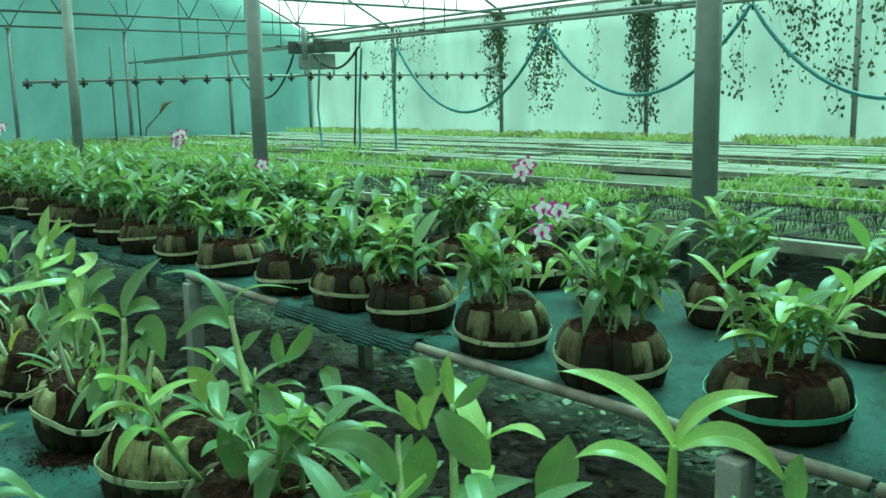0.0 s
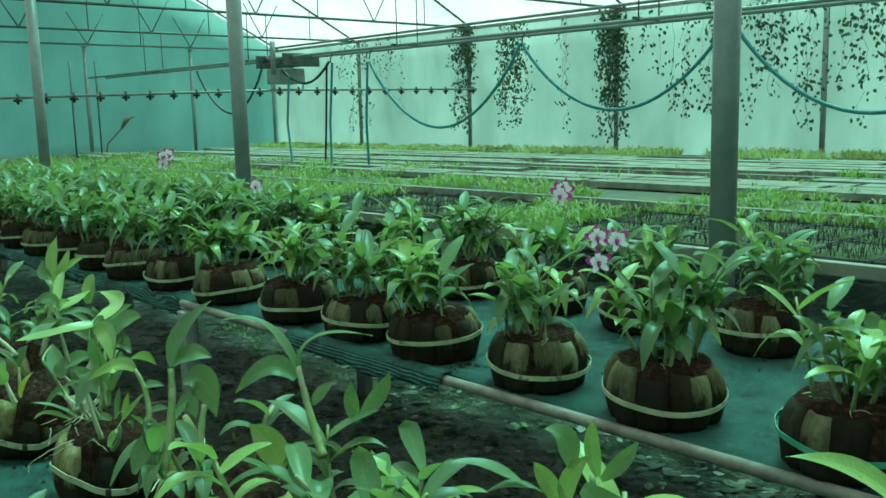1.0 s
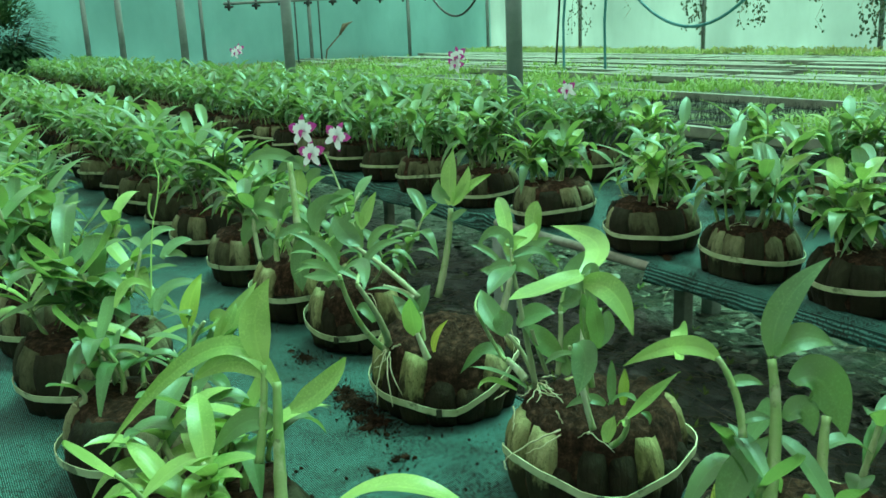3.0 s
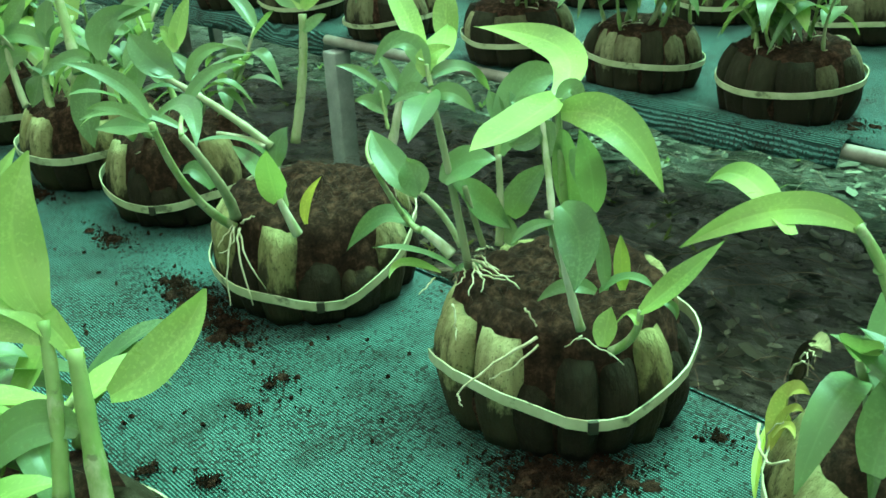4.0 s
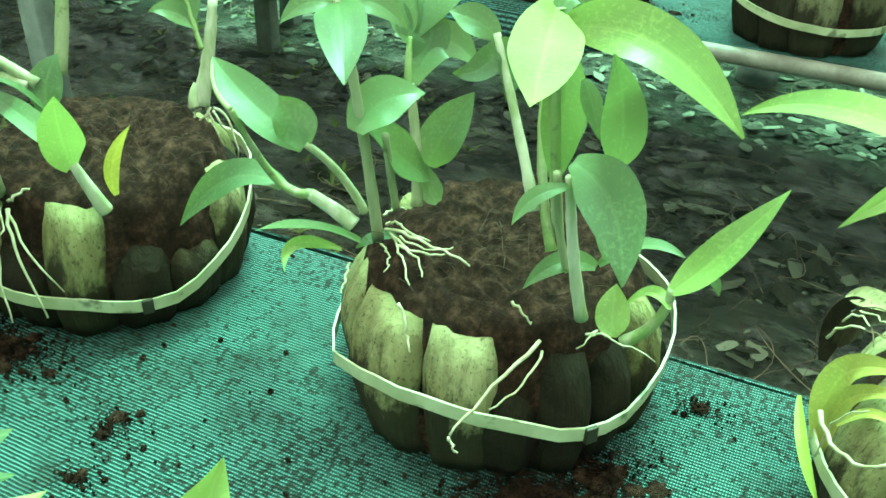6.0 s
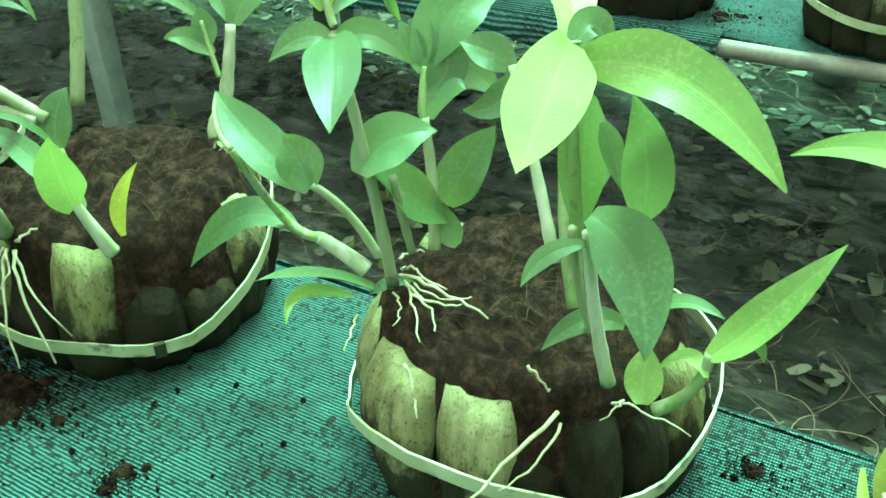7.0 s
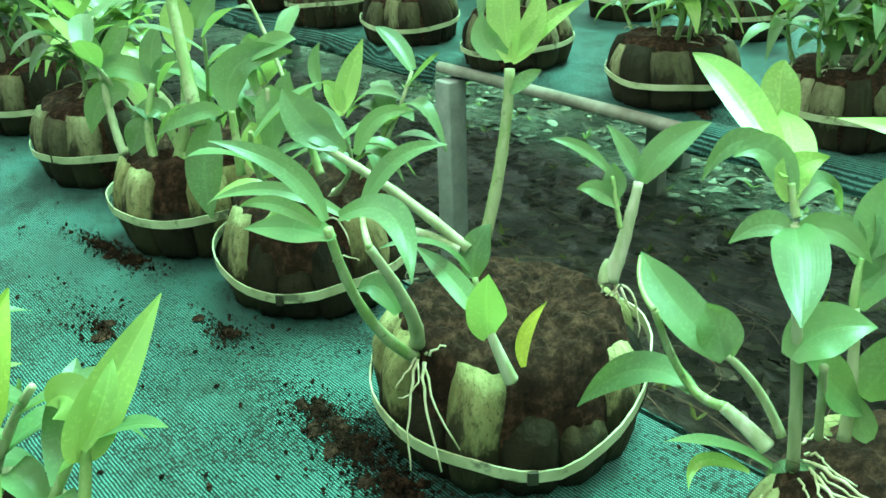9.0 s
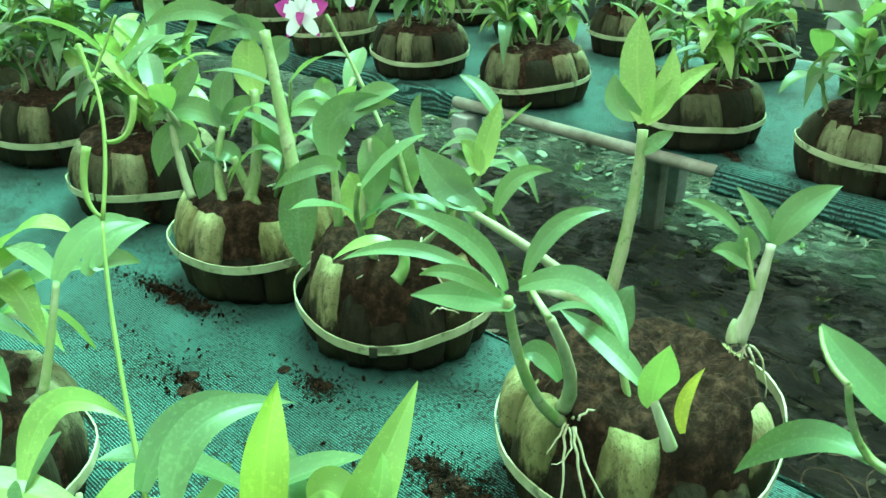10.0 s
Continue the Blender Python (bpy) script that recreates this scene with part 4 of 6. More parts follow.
leaf(plant_h, (0.751, 2.381, 0.968), (0.785, 2.367, 1.000), (0.794, 2.332, 0.975), 0.041, (-0.63, -0.35, 0.69), LEAF)
leaf(plant_h, (0.767, 2.394, 1.005), (0.808, 2.380, 1.046), (0.835, 2.352, 1.053), 0.053, (-0.66, -0.37, 0.65), LEAF)
leaf(plant_h, (0.765, 2.392, 1.000), (0.771, 2.405, 1.022), (0.773, 2.418, 1.038), 0.021, (-0.63, -0.39, 0.67), LEAF)
leaf(plant_h, (0.761, 2.386, 0.987), (0.782, 2.376, 1.006), (0.789, 2.396, 1.038), 0.034, (-0.63, -0.36, 0.68), LEAF)
stem(plant_h, (0.749, 2.382, 0.966), (0.759, 2.388, 0.988), (0.769, 2.391, 1.004), 0.0039, 0.0029, CANE)
leaf(plant_h, (0.652, 2.394, 1.068), (0.609, 2.365, 1.062), (0.562, 2.334, 1.045), 0.039, (-0.57, -0.44, 0.69), LEAF)
leaf(plant_h, (0.650, 2.392, 1.063), (0.639, 2.411, 1.069), (0.618, 2.426, 1.055), 0.020, (-0.58, -0.47, 0.67), LEAF)
leaf(plant_h, (0.651, 2.391, 1.064), (0.668, 2.372, 1.067), (0.675, 2.345, 1.048), 0.023, (-0.61, -0.42, 0.67), LEAF)
leaf(plant_h, (0.660, 2.401, 1.086), (0.654, 2.442, 1.122), (0.622, 2.457, 1.094), 0.021, (-0.60, -0.51, 0.62), LEAF)
leaf(plant_h, (0.656, 2.405, 1.089), (0.717, 2.439, 1.104), (0.768, 2.479, 1.114), 0.035, (-0.66, -0.41, 0.63), LEAF_YOUNG)
leaf(plant_h, (0.657, 2.403, 1.087), (0.656, 2.425, 1.117), (0.636, 2.441, 1.114), 0.027, (-0.64, -0.42, 0.64), LEAF)
leaf(plant_h, (0.660, 2.409, 1.101), (0.699, 2.484, 1.144), (0.729, 2.547, 1.158), 0.029, (-0.65, -0.46, 0.60), LEAF_YOUNG)
leaf(plant_h, (0.757, 2.469, 1.084), (0.771, 2.486, 1.128), (0.783, 2.491, 1.152), 0.033, (-0.67, -0.43, 0.60), LEAF_YOUNG)
leaf(plant_h, (0.658, 2.399, 1.083), (0.726, 2.413, 1.078), (0.777, 2.419, 1.037), 0.021, (-0.66, -0.37, 0.65), LEAF)
leaf(plant_h, (0.656, 2.402, 1.085), (0.665, 2.407, 1.104), (0.686, 2.393, 1.114), 0.026, (-0.65, -0.40, 0.65), LEAF_YOUNG)
stem(plant_h, (0.655, 2.395, 1.074), (0.657, 2.400, 1.083), (0.660, 2.406, 1.097), 0.0034, 0.0030, CANE)
root(plant_h, (0.694, 2.369, 0.846), (0.686, 2.326, 0.846), (0.675, 2.282, 0.846), 0.0019)
root(plant_h, (0.684, 2.365, 0.846), (0.658, 2.342, 0.846), (0.622, 2.313, 0.846), 0.0014)
root(plant_h, (0.681, 2.363, 0.846), (0.670, 2.328, 0.846), (0.681, 2.307, 0.846), 0.0016)
root(plant_h, (0.673, 2.352, 0.846), (0.663, 2.329, 0.846), (0.641, 2.310, 0.846), 0.0014)
root(plant_h, (0.710, 2.386, 0.846), (0.726, 2.387, 0.846), (0.733, 2.376, 0.846), 0.0016)
root(plant_h, (0.700, 2.378, 0.846), (0.704, 2.368, 0.846), (0.692, 2.347, 0.846), 0.0017)
root(plant_h, (0.691, 2.376, 0.846), (0.694, 2.351, 0.846), (0.692, 2.330, 0.846), 0.0015)
root(plant_h, (0.626, 2.375, 0.846), (0.601, 2.365, 0.846), (0.583, 2.357, 0.846), 0.0012)
root(plant_h, (0.685, 2.357, 0.846), (0.679, 2.325, 0.846), (0.693, 2.305, 0.846), 0.0012)
root(plant_h, (0.665, 2.365, 0.846), (0.649, 2.348, 0.846), (0.627, 2.341, 0.846), 0.0011)
root(plant_h, (0.593, 2.184, 0.854), (0.542, 2.204, 0.835), (0.509, 2.220, 0.810), 0.0018)
root(plant_h, (0.509, 2.220, 0.810), (0.507, 2.216, 0.805), (0.506, 2.212, 0.800), 0.0013)
root(plant_h, (0.590, 2.181, 0.849), (0.562, 2.184, 0.839), (0.535, 2.200, 0.823), 0.0013)
root(plant_h, (0.589, 2.305, 0.852), (0.581, 2.295, 0.834), (0.574, 2.288, 0.819), 0.0015)
root(plant_h, (0.609, 2.215, 0.871), (0.608, 2.206, 0.863), (0.608, 2.197, 0.856), 0.0014)
root(plant_h, (0.624, 2.157, 0.849), (0.623, 2.138, 0.853), (0.631, 2.101, 0.838), 0.0011)
root(plant_h, (0.624, 2.157, 0.849), (0.620, 2.149, 0.857), (0.608, 2.159, 0.848), 0.0011)

leaf(plant_h, (0.724, 2.288, 1.035), (0.708, 2.293, 1.016), (0.695, 2.314, 1.011), 0.023, (-0.69, -0.29, 0.66), LEAF)
leaf(plant_h, (0.723, 2.287, 1.033), (0.720, 2.273, 1.020), (0.703, 2.269, 0.993), 0.024, (-0.71, -0.27, 0.66), LEAF)
leaf(plant_h, (0.731, 2.235, 1.010), (0.719, 2.218, 0.983), (0.698, 2.219, 0.954), 0.028, (-0.70, -0.21, 0.69), LEAF)
leaf(plant_h, (0.725, 2.289, 1.037), (0.723, 2.309, 1.048), (0.718, 2.330, 1.053), 0.028, (-0.71, -0.31, 0.63), LEAF)

# tall shoot and leaning canes
stem(plant_p, (0.587, 2.772, 0.811), (0.525, 2.770, 0.891), (0.487, 2.767, 0.999), 0.0069, 0.0046, CANE)
stem(plant_p, (0.593, 2.775, 0.825), (0.560, 2.744, 0.895), (0.511, 2.735, 0.981), 0.0087, 0.0046, OLD_CANE)
leaf(plant_p, (0.487, 2.770, 1.006), (0.468, 2.806, 1.055), (0.419, 2.853, 1.082), 0.024, (-0.38, -0.67, 0.64), LEAF)
leaf(plant_p, (0.482, 2.772, 1.001), (0.457, 2.805, 1.021), (0.430, 2.827, 1.021), 0.016, (-0.36, -0.66, 0.66), LEAF)
leaf(plant_p, (0.487, 2.760, 0.990), (0.473, 2.806, 0.991), (0.446, 2.858, 0.983), 0.032, (-0.36, -0.64, 0.68), LEAF)
leaf(plant_p, (0.498, 2.763, 1.009), (0.503, 2.689, 1.033), (0.468, 2.617, 1.004), 0.031, (-0.44, -0.60, 0.67), LEAF)
leaf(plant_p, (0.550, 2.749, 0.890), (0.542, 2.771, 0.915), (0.525, 2.783, 0.911), 0.028, (-0.40, -0.57, 0.72), LEAF)
leaf(plant_p, (0.551, 2.802, 0.987), (0.593, 2.796, 1.034), (0.639, 2.765, 1.046), 0.021, (-0.46, -0.62, 0.64), LEAF)
stem(plant_p, (0.511, 2.735, 0.981), (0.530, 2.770, 0.985), (0.551, 2.802, 0.987), 0.0039, 0.0028, CANE)
leaf(plant_p, (0.607, 2.686, 0.888), (0.624, 2.749, 0.903), (0.631, 2.819, 0.916), 0.026, (-0.45, -0.53, 0.71), LEAF)
leaf(plant_p, (0.670, 2.766, 0.882), (0.682, 2.774, 0.912), (0.703, 2.772, 0.937), 0.035, (-0.48, -0.53, 0.70), LEAF)
leaf(plant_p, (0.608, 2.675, 0.872), (0.594, 2.664, 0.917), (0.583, 2.649, 0.960), 0.040, (-0.47, -0.50, 0.73), LEAF_YOUNG)
stem(plant_p, (0.622, 2.657, 0.821), (0.616, 2.663, 0.843), (0.610, 2.675, 0.874), 0.0081, 0.0046, WHITE_CANE)
stem(plant_p, (0.659, 2.733, 0.813), (0.664, 2.747, 0.843), (0.671, 2.765, 0.883), 0.0051, 0.0038, CANE)
leaf(plant_p, (0.669, 2.770, 0.888), (0.622, 2.778, 0.936), (0.555, 2.782, 0.951), 0.016, (-0.13, -0.16, 0.98), LEAF)
leaf(plant_p, (0.636, 2.653, 0.833), (0.647, 2.662, 0.863), (0.674, 2.658, 0.893), 0.015, (-0.48, -0.47, 0.75), LEAF_YELLOW)
stem(plant_p, (0.675, 2.780, 0.911), (0.640, 2.863, 0.966), (0.596, 2.949, 1.014), 0.0064, 0.0045, OLD_CANE)
stem(plant_p, (0.668, 2.785, 0.911), (0.655, 2.822, 0.920), (0.634, 2.863, 0.925), 0.0058, 0.0045, WHITE_CANE)
leaf(plant_p, (0.627, 2.915, 1.001), (0.657, 2.913, 1.038), (0.692, 2.888, 1.045), 0.021, (-0.46, -0.64, 0.61), LEAF)
leaf(plant_p, (0.617, 2.925, 1.004), (0.599, 2.953, 1.025), (0.575, 2.973, 1.025), 0.030, (-0.41, -0.67, 0.62), LEAF)
leaf(plant_p, (0.614, 2.931, 1.009), (0.593, 2.966, 1.038), (0.585, 2.995, 1.073), 0.048, (-0.41, -0.68, 0.61), LEAF)
leaf(plant_p, (0.628, 2.941, 1.045), (0.646, 2.948, 1.080), (0.672, 2.952, 1.121), 0.026, (-0.46, -0.67, 0.58), LEAF_YOUNG)
leaf(plant_p, (0.627, 2.940, 1.042), (0.628, 2.955, 1.066), (0.622, 2.967, 1.078), 0.021, (-0.44, -0.67, 0.59), LEAF_YOUNG)
leaf(plant_p, (0.609, 2.912, 0.926), (0.554, 2.979, 0.960), (0.489, 3.027, 0.950), 0.020, (-0.36, -0.66, 0.65), LEAF)
stem(plant_p, (0.758, 2.841, 0.881), (0.787, 2.841, 0.983), (0.805, 2.847, 1.080), 0.0081, 0.0060, CANE)
leaf(plant_p, (0.809, 2.849, 1.087), (0.821, 2.874, 1.147), (0.844, 2.889, 1.206), 0.041, (-0.69, -0.46, 0.56), LEAF_YOUNG)
leaf(plant_p, (0.809, 2.849, 1.087), (0.838, 2.843, 1.123), (0.859, 2.851, 1.169), 0.031, (-0.69, -0.44, 0.58), LEAF_YOUNG)
leaf(plant_p, (0.815, 2.846, 1.093), (0.849, 2.833, 1.126), (0.891, 2.810, 1.152), 0.023, (-0.70, -0.43, 0.57), LEAF_YOUNG)
leaf(plant_p, (0.808, 2.854, 1.095), (0.794, 2.877, 1.110), (0.801, 2.889, 1.141), 0.032, (-0.66, -0.47, 0.59), LEAF)
leaf(plant_p, (0.798, 2.839, 1.054), (0.815, 2.831, 1.068), (0.831, 2.821, 1.078), 0.019, (-0.67, -0.42, 0.61), LEAF)
stem(plant_p, (0.833, 2.704, 0.845), (0.849, 2.699, 0.897), (0.869, 2.699, 0.961), 0.0100, 0.0053, WHITE_CANE)
stem(plant_p, (0.828, 2.706, 0.842), (0.832, 2.710, 0.854), (0.840, 2.711, 0.865), 0.0101, 0.0061, OLD_CANE)
stem(plant_p, (0.837, 2.696, 0.913), (0.841, 2.706, 0.934), (0.848, 2.721, 0.968), 0.0033, 0.0026, CANE)
leaf(plant_p, (0.871, 2.697, 0.961), (0.906, 2.687, 0.999), (0.949, 2.662, 1.023), 0.037, (-0.64, -0.45, 0.63), LEAF)
leaf(plant_p, (0.869, 2.701, 0.964), (0.877, 2.723, 0.989), (0.874, 2.755, 1.017), 0.021, (-0.61, -0.47, 0.63), LEAF)
leaf(plant_p, (0.862, 2.731, 0.962), (0.844, 2.765, 0.992), (0.817, 2.794, 1.003), 0.016, (-0.59, -0.50, 0.63), LEAF)
leaf(plant_p, (0.843, 2.710, 0.944), (0.848, 2.718, 0.963), (0.853, 2.725, 0.982), 0.027, (-0.59, -0.47, 0.65), LEAF)
leaf(plant_p, (0.843, 2.705, 0.935), (0.831, 2.726, 0.953), (0.812, 2.743, 0.956), 0.024, (-0.58, -0.48, 0.66), LEAF)
root(plant_p, (0.835, 2.701, 0.842), (0.834, 2.690, 0.824), (0.829, 2.680, 0.802), 0.0018)
root(plant_p, (0.839, 2.695, 0.839), (0.825, 2.700, 0.829), (0.811, 2.712, 0.829), 0.0018)
root(plant_p, (0.840, 2.692, 0.836), (0.840, 2.680, 0.817), (0.843, 2.674, 0.810), 0.0018)
root(plant_p, (0.836, 2.697, 0.839), (0.826, 2.693, 0.818), (0.826, 2.686, 0.807), 0.0018)
root(plant_p, (0.830, 2.703, 0.839), (0.821, 2.706, 0.833), (0.813, 2.704, 0.818), 0.0018)
root(plant_p, (0.841, 2.693, 0.839), (0.848, 2.676, 0.820), (0.838, 2.660, 0.780), 0.0018)
root(plant_p, (0.579, 2.758, 0.819), (0.546, 2.733, 0.779), (0.527, 2.712, 0.721), 0.0018)
root(plant_p, (0.583, 2.753, 0.816), (0.561, 2.723, 0.784), (0.552, 2.689, 0.720), 0.0021)
root(plant_p, (0.585, 2.751, 0.816), (0.569, 2.719, 0.789), (0.572, 2.685, 0.741), 0.0018)
root(plant_p, (0.579, 2.758, 0.819), (0.560, 2.755, 0.811), (0.545, 2.758, 0.795), 0.0015)
root(plant_p, (0.589, 2.751, 0.821), (0.615, 2.746, 0.826), (0.633, 2.717, 0.806), 0.0018)
root(plant_p, (0.594, 2.760, 0.818), (0.612, 2.760, 0.821), (0.641, 2.732, 0.817), 0.0018)
root(plant_p, (0.574, 2.749, 0.821), (0.557, 2.736, 0.800), (0.541, 2.745, 0.793), 0.0012)
root(plant_p, (0.682, 2.672, 0.802), (0.685, 2.662, 0.791), (0.686, 2.654, 0.780), 0.0018)
root(plant_p, (0.687, 2.663, 0.795), (0.696, 2.659, 0.801), (0.707, 2.649, 0.801), 0.0021)

# crowded clump
leaf(plant_c, (0.637, 3.239, 0.984), (0.663, 3.249, 1.042), (0.725, 3.200, 1.059), 0.050, (-0.48, -0.64, 0.60), LEAF)
leaf(plant_c, (0.683, 3.213, 1.013), (0.678, 3.193, 0.974), (0.657, 3.180, 0.920), 0.046, (-0.49, -0.60, 0.63), LEAF)
leaf(plant_c, (0.638, 3.296, 0.957), (0.608, 3.285, 0.894), (0.595, 3.256, 0.825), 0.056, (-0.42, -0.62, 0.66), LEAF)
leaf(plant_c, (0.569, 3.126, 1.020), (0.541, 3.152, 1.018), (0.500, 3.176, 0.993), 0.025, (-0.44, -0.64, 0.63), LEAF)
leaf(plant_c, (0.677, 3.241, 1.049), (0.709, 3.223, 1.071), (0.734, 3.202, 1.074), 0.031, (-0.51, -0.63, 0.58), LEAF)
leaf(plant_c, (0.572, 3.018, 0.943), (0.545, 3.047, 0.949), (0.507, 3.071, 0.928), 0.023, (-0.13, -0.16, 0.98), LEAF_YOUNG)
leaf(plant_c, (0.659, 3.190, 0.890), (0.662, 3.214, 0.934), (0.663, 3.232, 0.963), 0.050, (-0.47, -0.60, 0.65), LEAF_YOUNG)
leaf(plant_c, (0.713, 3.166, 0.934), (0.720, 3.182, 0.971), (0.741, 3.184, 1.007), 0.050, (-0.51, -0.58, 0.63), LEAF)
leaf(plant_c, (0.720, 3.167, 0.945), (0.708, 3.195, 0.974), (0.689, 3.210, 0.967), 0.040, (-0.50, -0.59, 0.63), LEAF)
leaf(plant_c, (0.749, 3.175, 1.004), (0.753, 3.191, 1.037), (0.768, 3.195, 1.066), 0.018, (-0.53, -0.60, 0.60), LEAF)
leaf(plant_c, (0.706, 3.193, 0.967), (0.710, 3.209, 1.000), (0.725, 3.213, 1.029), 0.032, (-0.50, -0.60, 0.62), LEAF)
stem(plant_c, (0.557, 3.010, 0.907), (0.570, 3.009, 0.925), (0.573, 3.019, 0.946), 0.0088, 0.0054, CANE)
stem(plant_c, (0.632, 3.219, 0.894), (0.636, 3.228, 0.941), (0.639, 3.237, 0.984), 0.0071, 0.0048, CANE)
stem(plant_c, (0.715, 3.139, 0.894), (0.717, 3.164, 0.938), (0.723, 3.199, 1.004), 0.0064, 0.0040, CANE)
stem(plant_c, (0.655, 3.197, 0.894), (0.672, 3.203, 0.956), (0.686, 3.210, 1.013), 0.0056, 0.0040, OLD_CANE)
stem(plant_c, (0.715, 3.203, 0.996), (0.733, 3.284, 1.068), (0.724, 3.350, 1.161), 0.0033, 0.0025, CANE)
root(plant_c, (0.713, 3.155, 0.824), (0.729, 3.124, 0.820), (0.726, 3.096, 0.795), 0.0020)
root(plant_c, (0.695, 3.097, 0.778), (0.709, 3.089, 0.785), (0.725, 3.070, 0.777), 0.0016)

# upright canes in striped husk
stem(plant_d, (0.609, 3.288, 0.958), (0.622, 3.332, 1.049), (0.635, 3.378, 1.144), 0.0104, 0.0072, CANE)
stem(plant_d, (0.680, 3.513, 0.827), (0.676, 3.541, 0.867), (0.673, 3.565, 0.902), 0.0086, 0.0067, CANE)
stem(plant_d, (0.640, 3.548, 0.823), (0.649, 3.577, 0.884), (0.676, 3.592, 0.950), 0.0086, 0.0057, CANE)
stem(plant_d, (0.671, 3.524, 0.832), (0.705, 3.540, 0.910), (0.731, 3.574, 1.007), 0.0105, 0.0077, CANE)
stem(plant_d, (0.604, 3.593, 0.840), (0.606, 3.623, 0.892), (0.616, 3.662, 0.971), 0.0077, 0.0057, OLD_CANE)
leaf(plant_d, (0.675, 3.557, 0.891), (0.664, 3.580, 0.912), (0.630, 3.603, 0.897), 0.040, (-0.39, -0.69, 0.62), LEAF)
leaf(plant_d, (0.639, 3.618, 0.935), (0.603, 3.648, 0.927), (0.573, 3.643, 0.873), 0.050, (-0.35, -0.71, 0.61), LEAF)
leaf(plant_d, (0.644, 3.591, 0.900), (0.631, 3.586, 0.871), (0.612, 3.584, 0.838), 0.044, (-0.36, -0.68, 0.63), LEAF)
leaf(plant_d, (0.680, 3.590, 0.952), (0.639, 3.644, 0.978), (0.590, 3.679, 0.958), 0.044, (-0.37, -0.72, 0.59), LEAF)
leaf(plant_d, (0.677, 3.587, 0.943), (0.690, 3.611, 1.002), (0.715, 3.614, 1.046), 0.040, (-0.40, -0.71, 0.58), LEAF)
leaf(plant_d, (0.758, 3.568, 1.037), (0.780, 3.567, 1.070), (0.800, 3.558, 1.085), 0.044, (-0.46, -0.70, 0.55), LEAF)
leaf(plant_d, (0.769, 3.586, 1.084), (0.740, 3.626, 1.104), (0.694, 3.652, 1.074), 0.044, (-0.43, -0.72, 0.53), LEAF)
leaf(plant_d, (0.753, 3.612, 1.101), (0.693, 3.687, 1.130), (0.623, 3.736, 1.102), 0.040, (-0.41, -0.75, 0.52), LEAF)
leaf(plant_d, (0.754, 3.528, 0.967), (0.788, 3.502, 0.979), (0.813, 3.466, 0.959), 0.031, (-0.46, -0.66, 0.59), LEAF)
leaf(plant_d, (0.732, 3.568, 0.998), (0.738, 3.595, 1.050), (0.754, 3.606, 1.094), 0.057, (-0.43, -0.71, 0.56), LEAF_YOUNG)
leaf(plant_d, (0.615, 3.661, 0.967), (0.613, 3.693, 1.015), (0.603, 3.718, 1.041), 0.034, (-0.36, -0.74, 0.57), LEAF)
leaf(plant_d, (0.616, 3.662, 0.971), (0.653, 3.659, 1.024), (0.675, 3.655, 1.050), 0.034, (-0.38, -0.73, 0.57), LEAF)
leaf(plant_d, (0.715, 3.557, 0.954), (0.728, 3.529, 0.928), (0.746, 3.492, 0.897), 0.033, (-0.42, -0.67, 0.61), LEAF)
leaf(plant_d, (0.676, 3.592, 0.950), (0.709, 3.579, 0.980), (0.737, 3.553, 0.980), 0.038, (-0.41, -0.69, 0.59), LEAF)

# young shoots near the bench edge
leaf(plant_n, (0.209, 2.652, 0.979), (0.203, 2.667, 0.993), (0.191, 2.674, 0.988), 0.034, (-0.32, -0.75, 0.58), LEAF_YOUNG)
leaf(plant_n, (0.196, 2.647, 0.952), (0.221, 2.648, 0.989), (0.280, 2.663, 1.047), 0.035, (-0.35, -0.73, 0.59), LEAF_YOUNG)
leaf(plant_n, (0.196, 2.630, 0.972), (0.216, 2.631, 1.001), (0.232, 2.645, 1.022), 0.017, (-0.36, -0.73, 0.59), LEAF_YOUNG)
leaf(plant_n, (0.148, 2.658, 0.988), (0.160, 2.673, 1.029), (0.192, 2.700, 1.069), 0.031, (-0.26, -0.80, 0.54), LEAF_YELLOWED)
leaf(plant_n, (0.143, 2.641, 1.001), (0.143, 2.640, 1.022), (0.095, 2.671, 1.006), 0.019, (0.00, 0.00, 1.00), LEAF)
leaf(plant_n, (0.104, 2.687, 1.020), (0.140, 2.708, 1.055), (0.201, 2.695, 1.050), 0.025, (-0.11, -0.42, 0.75), LEAF)
leaf(plant_n, (0.196, 3.012, 1.033), (0.232, 3.026, 1.057), (0.268, 3.025, 1.059), 0.026, (-0.13, -0.46, 0.66), LEAF)
leaf(plant_n, (0.202, 3.010, 1.037), (0.225, 3.019, 1.038), (0.250, 3.019, 1.026), 0.021, (-0.12, -0.45, 0.67), LEAF)
stem(plant_n, (0.140, 2.642, 0.952), (0.146, 2.651, 0.975), (0.149, 2.659, 0.991), 0.0042, 0.0032, CANE)
stem(plant_n, (0.186, 2.632, 0.915), (0.197, 2.641, 0.945), (0.209, 2.652, 0.979), 0.0049, 0.0034, CANE)
stem(plant_n, (0.102, 2.717, 1.006), (0.127, 2.789, 1.088), (0.150, 2.837, 1.151), 0.0018, 0.0012, LEAF_YOUNG)
stem(plant_n, (0.150, 2.837, 1.151), (0.171, 2.863, 1.201), (0.180, 2.889, 1.234), 0.0015, 0.0012, LEAF_YOUNG)
stem(plant_n, (0.180, 2.889, 1.234), (0.193, 2.891, 1.256), (0.204, 2.892, 1.275), 0.0012, 0.0010, LEAF_YOUNG)
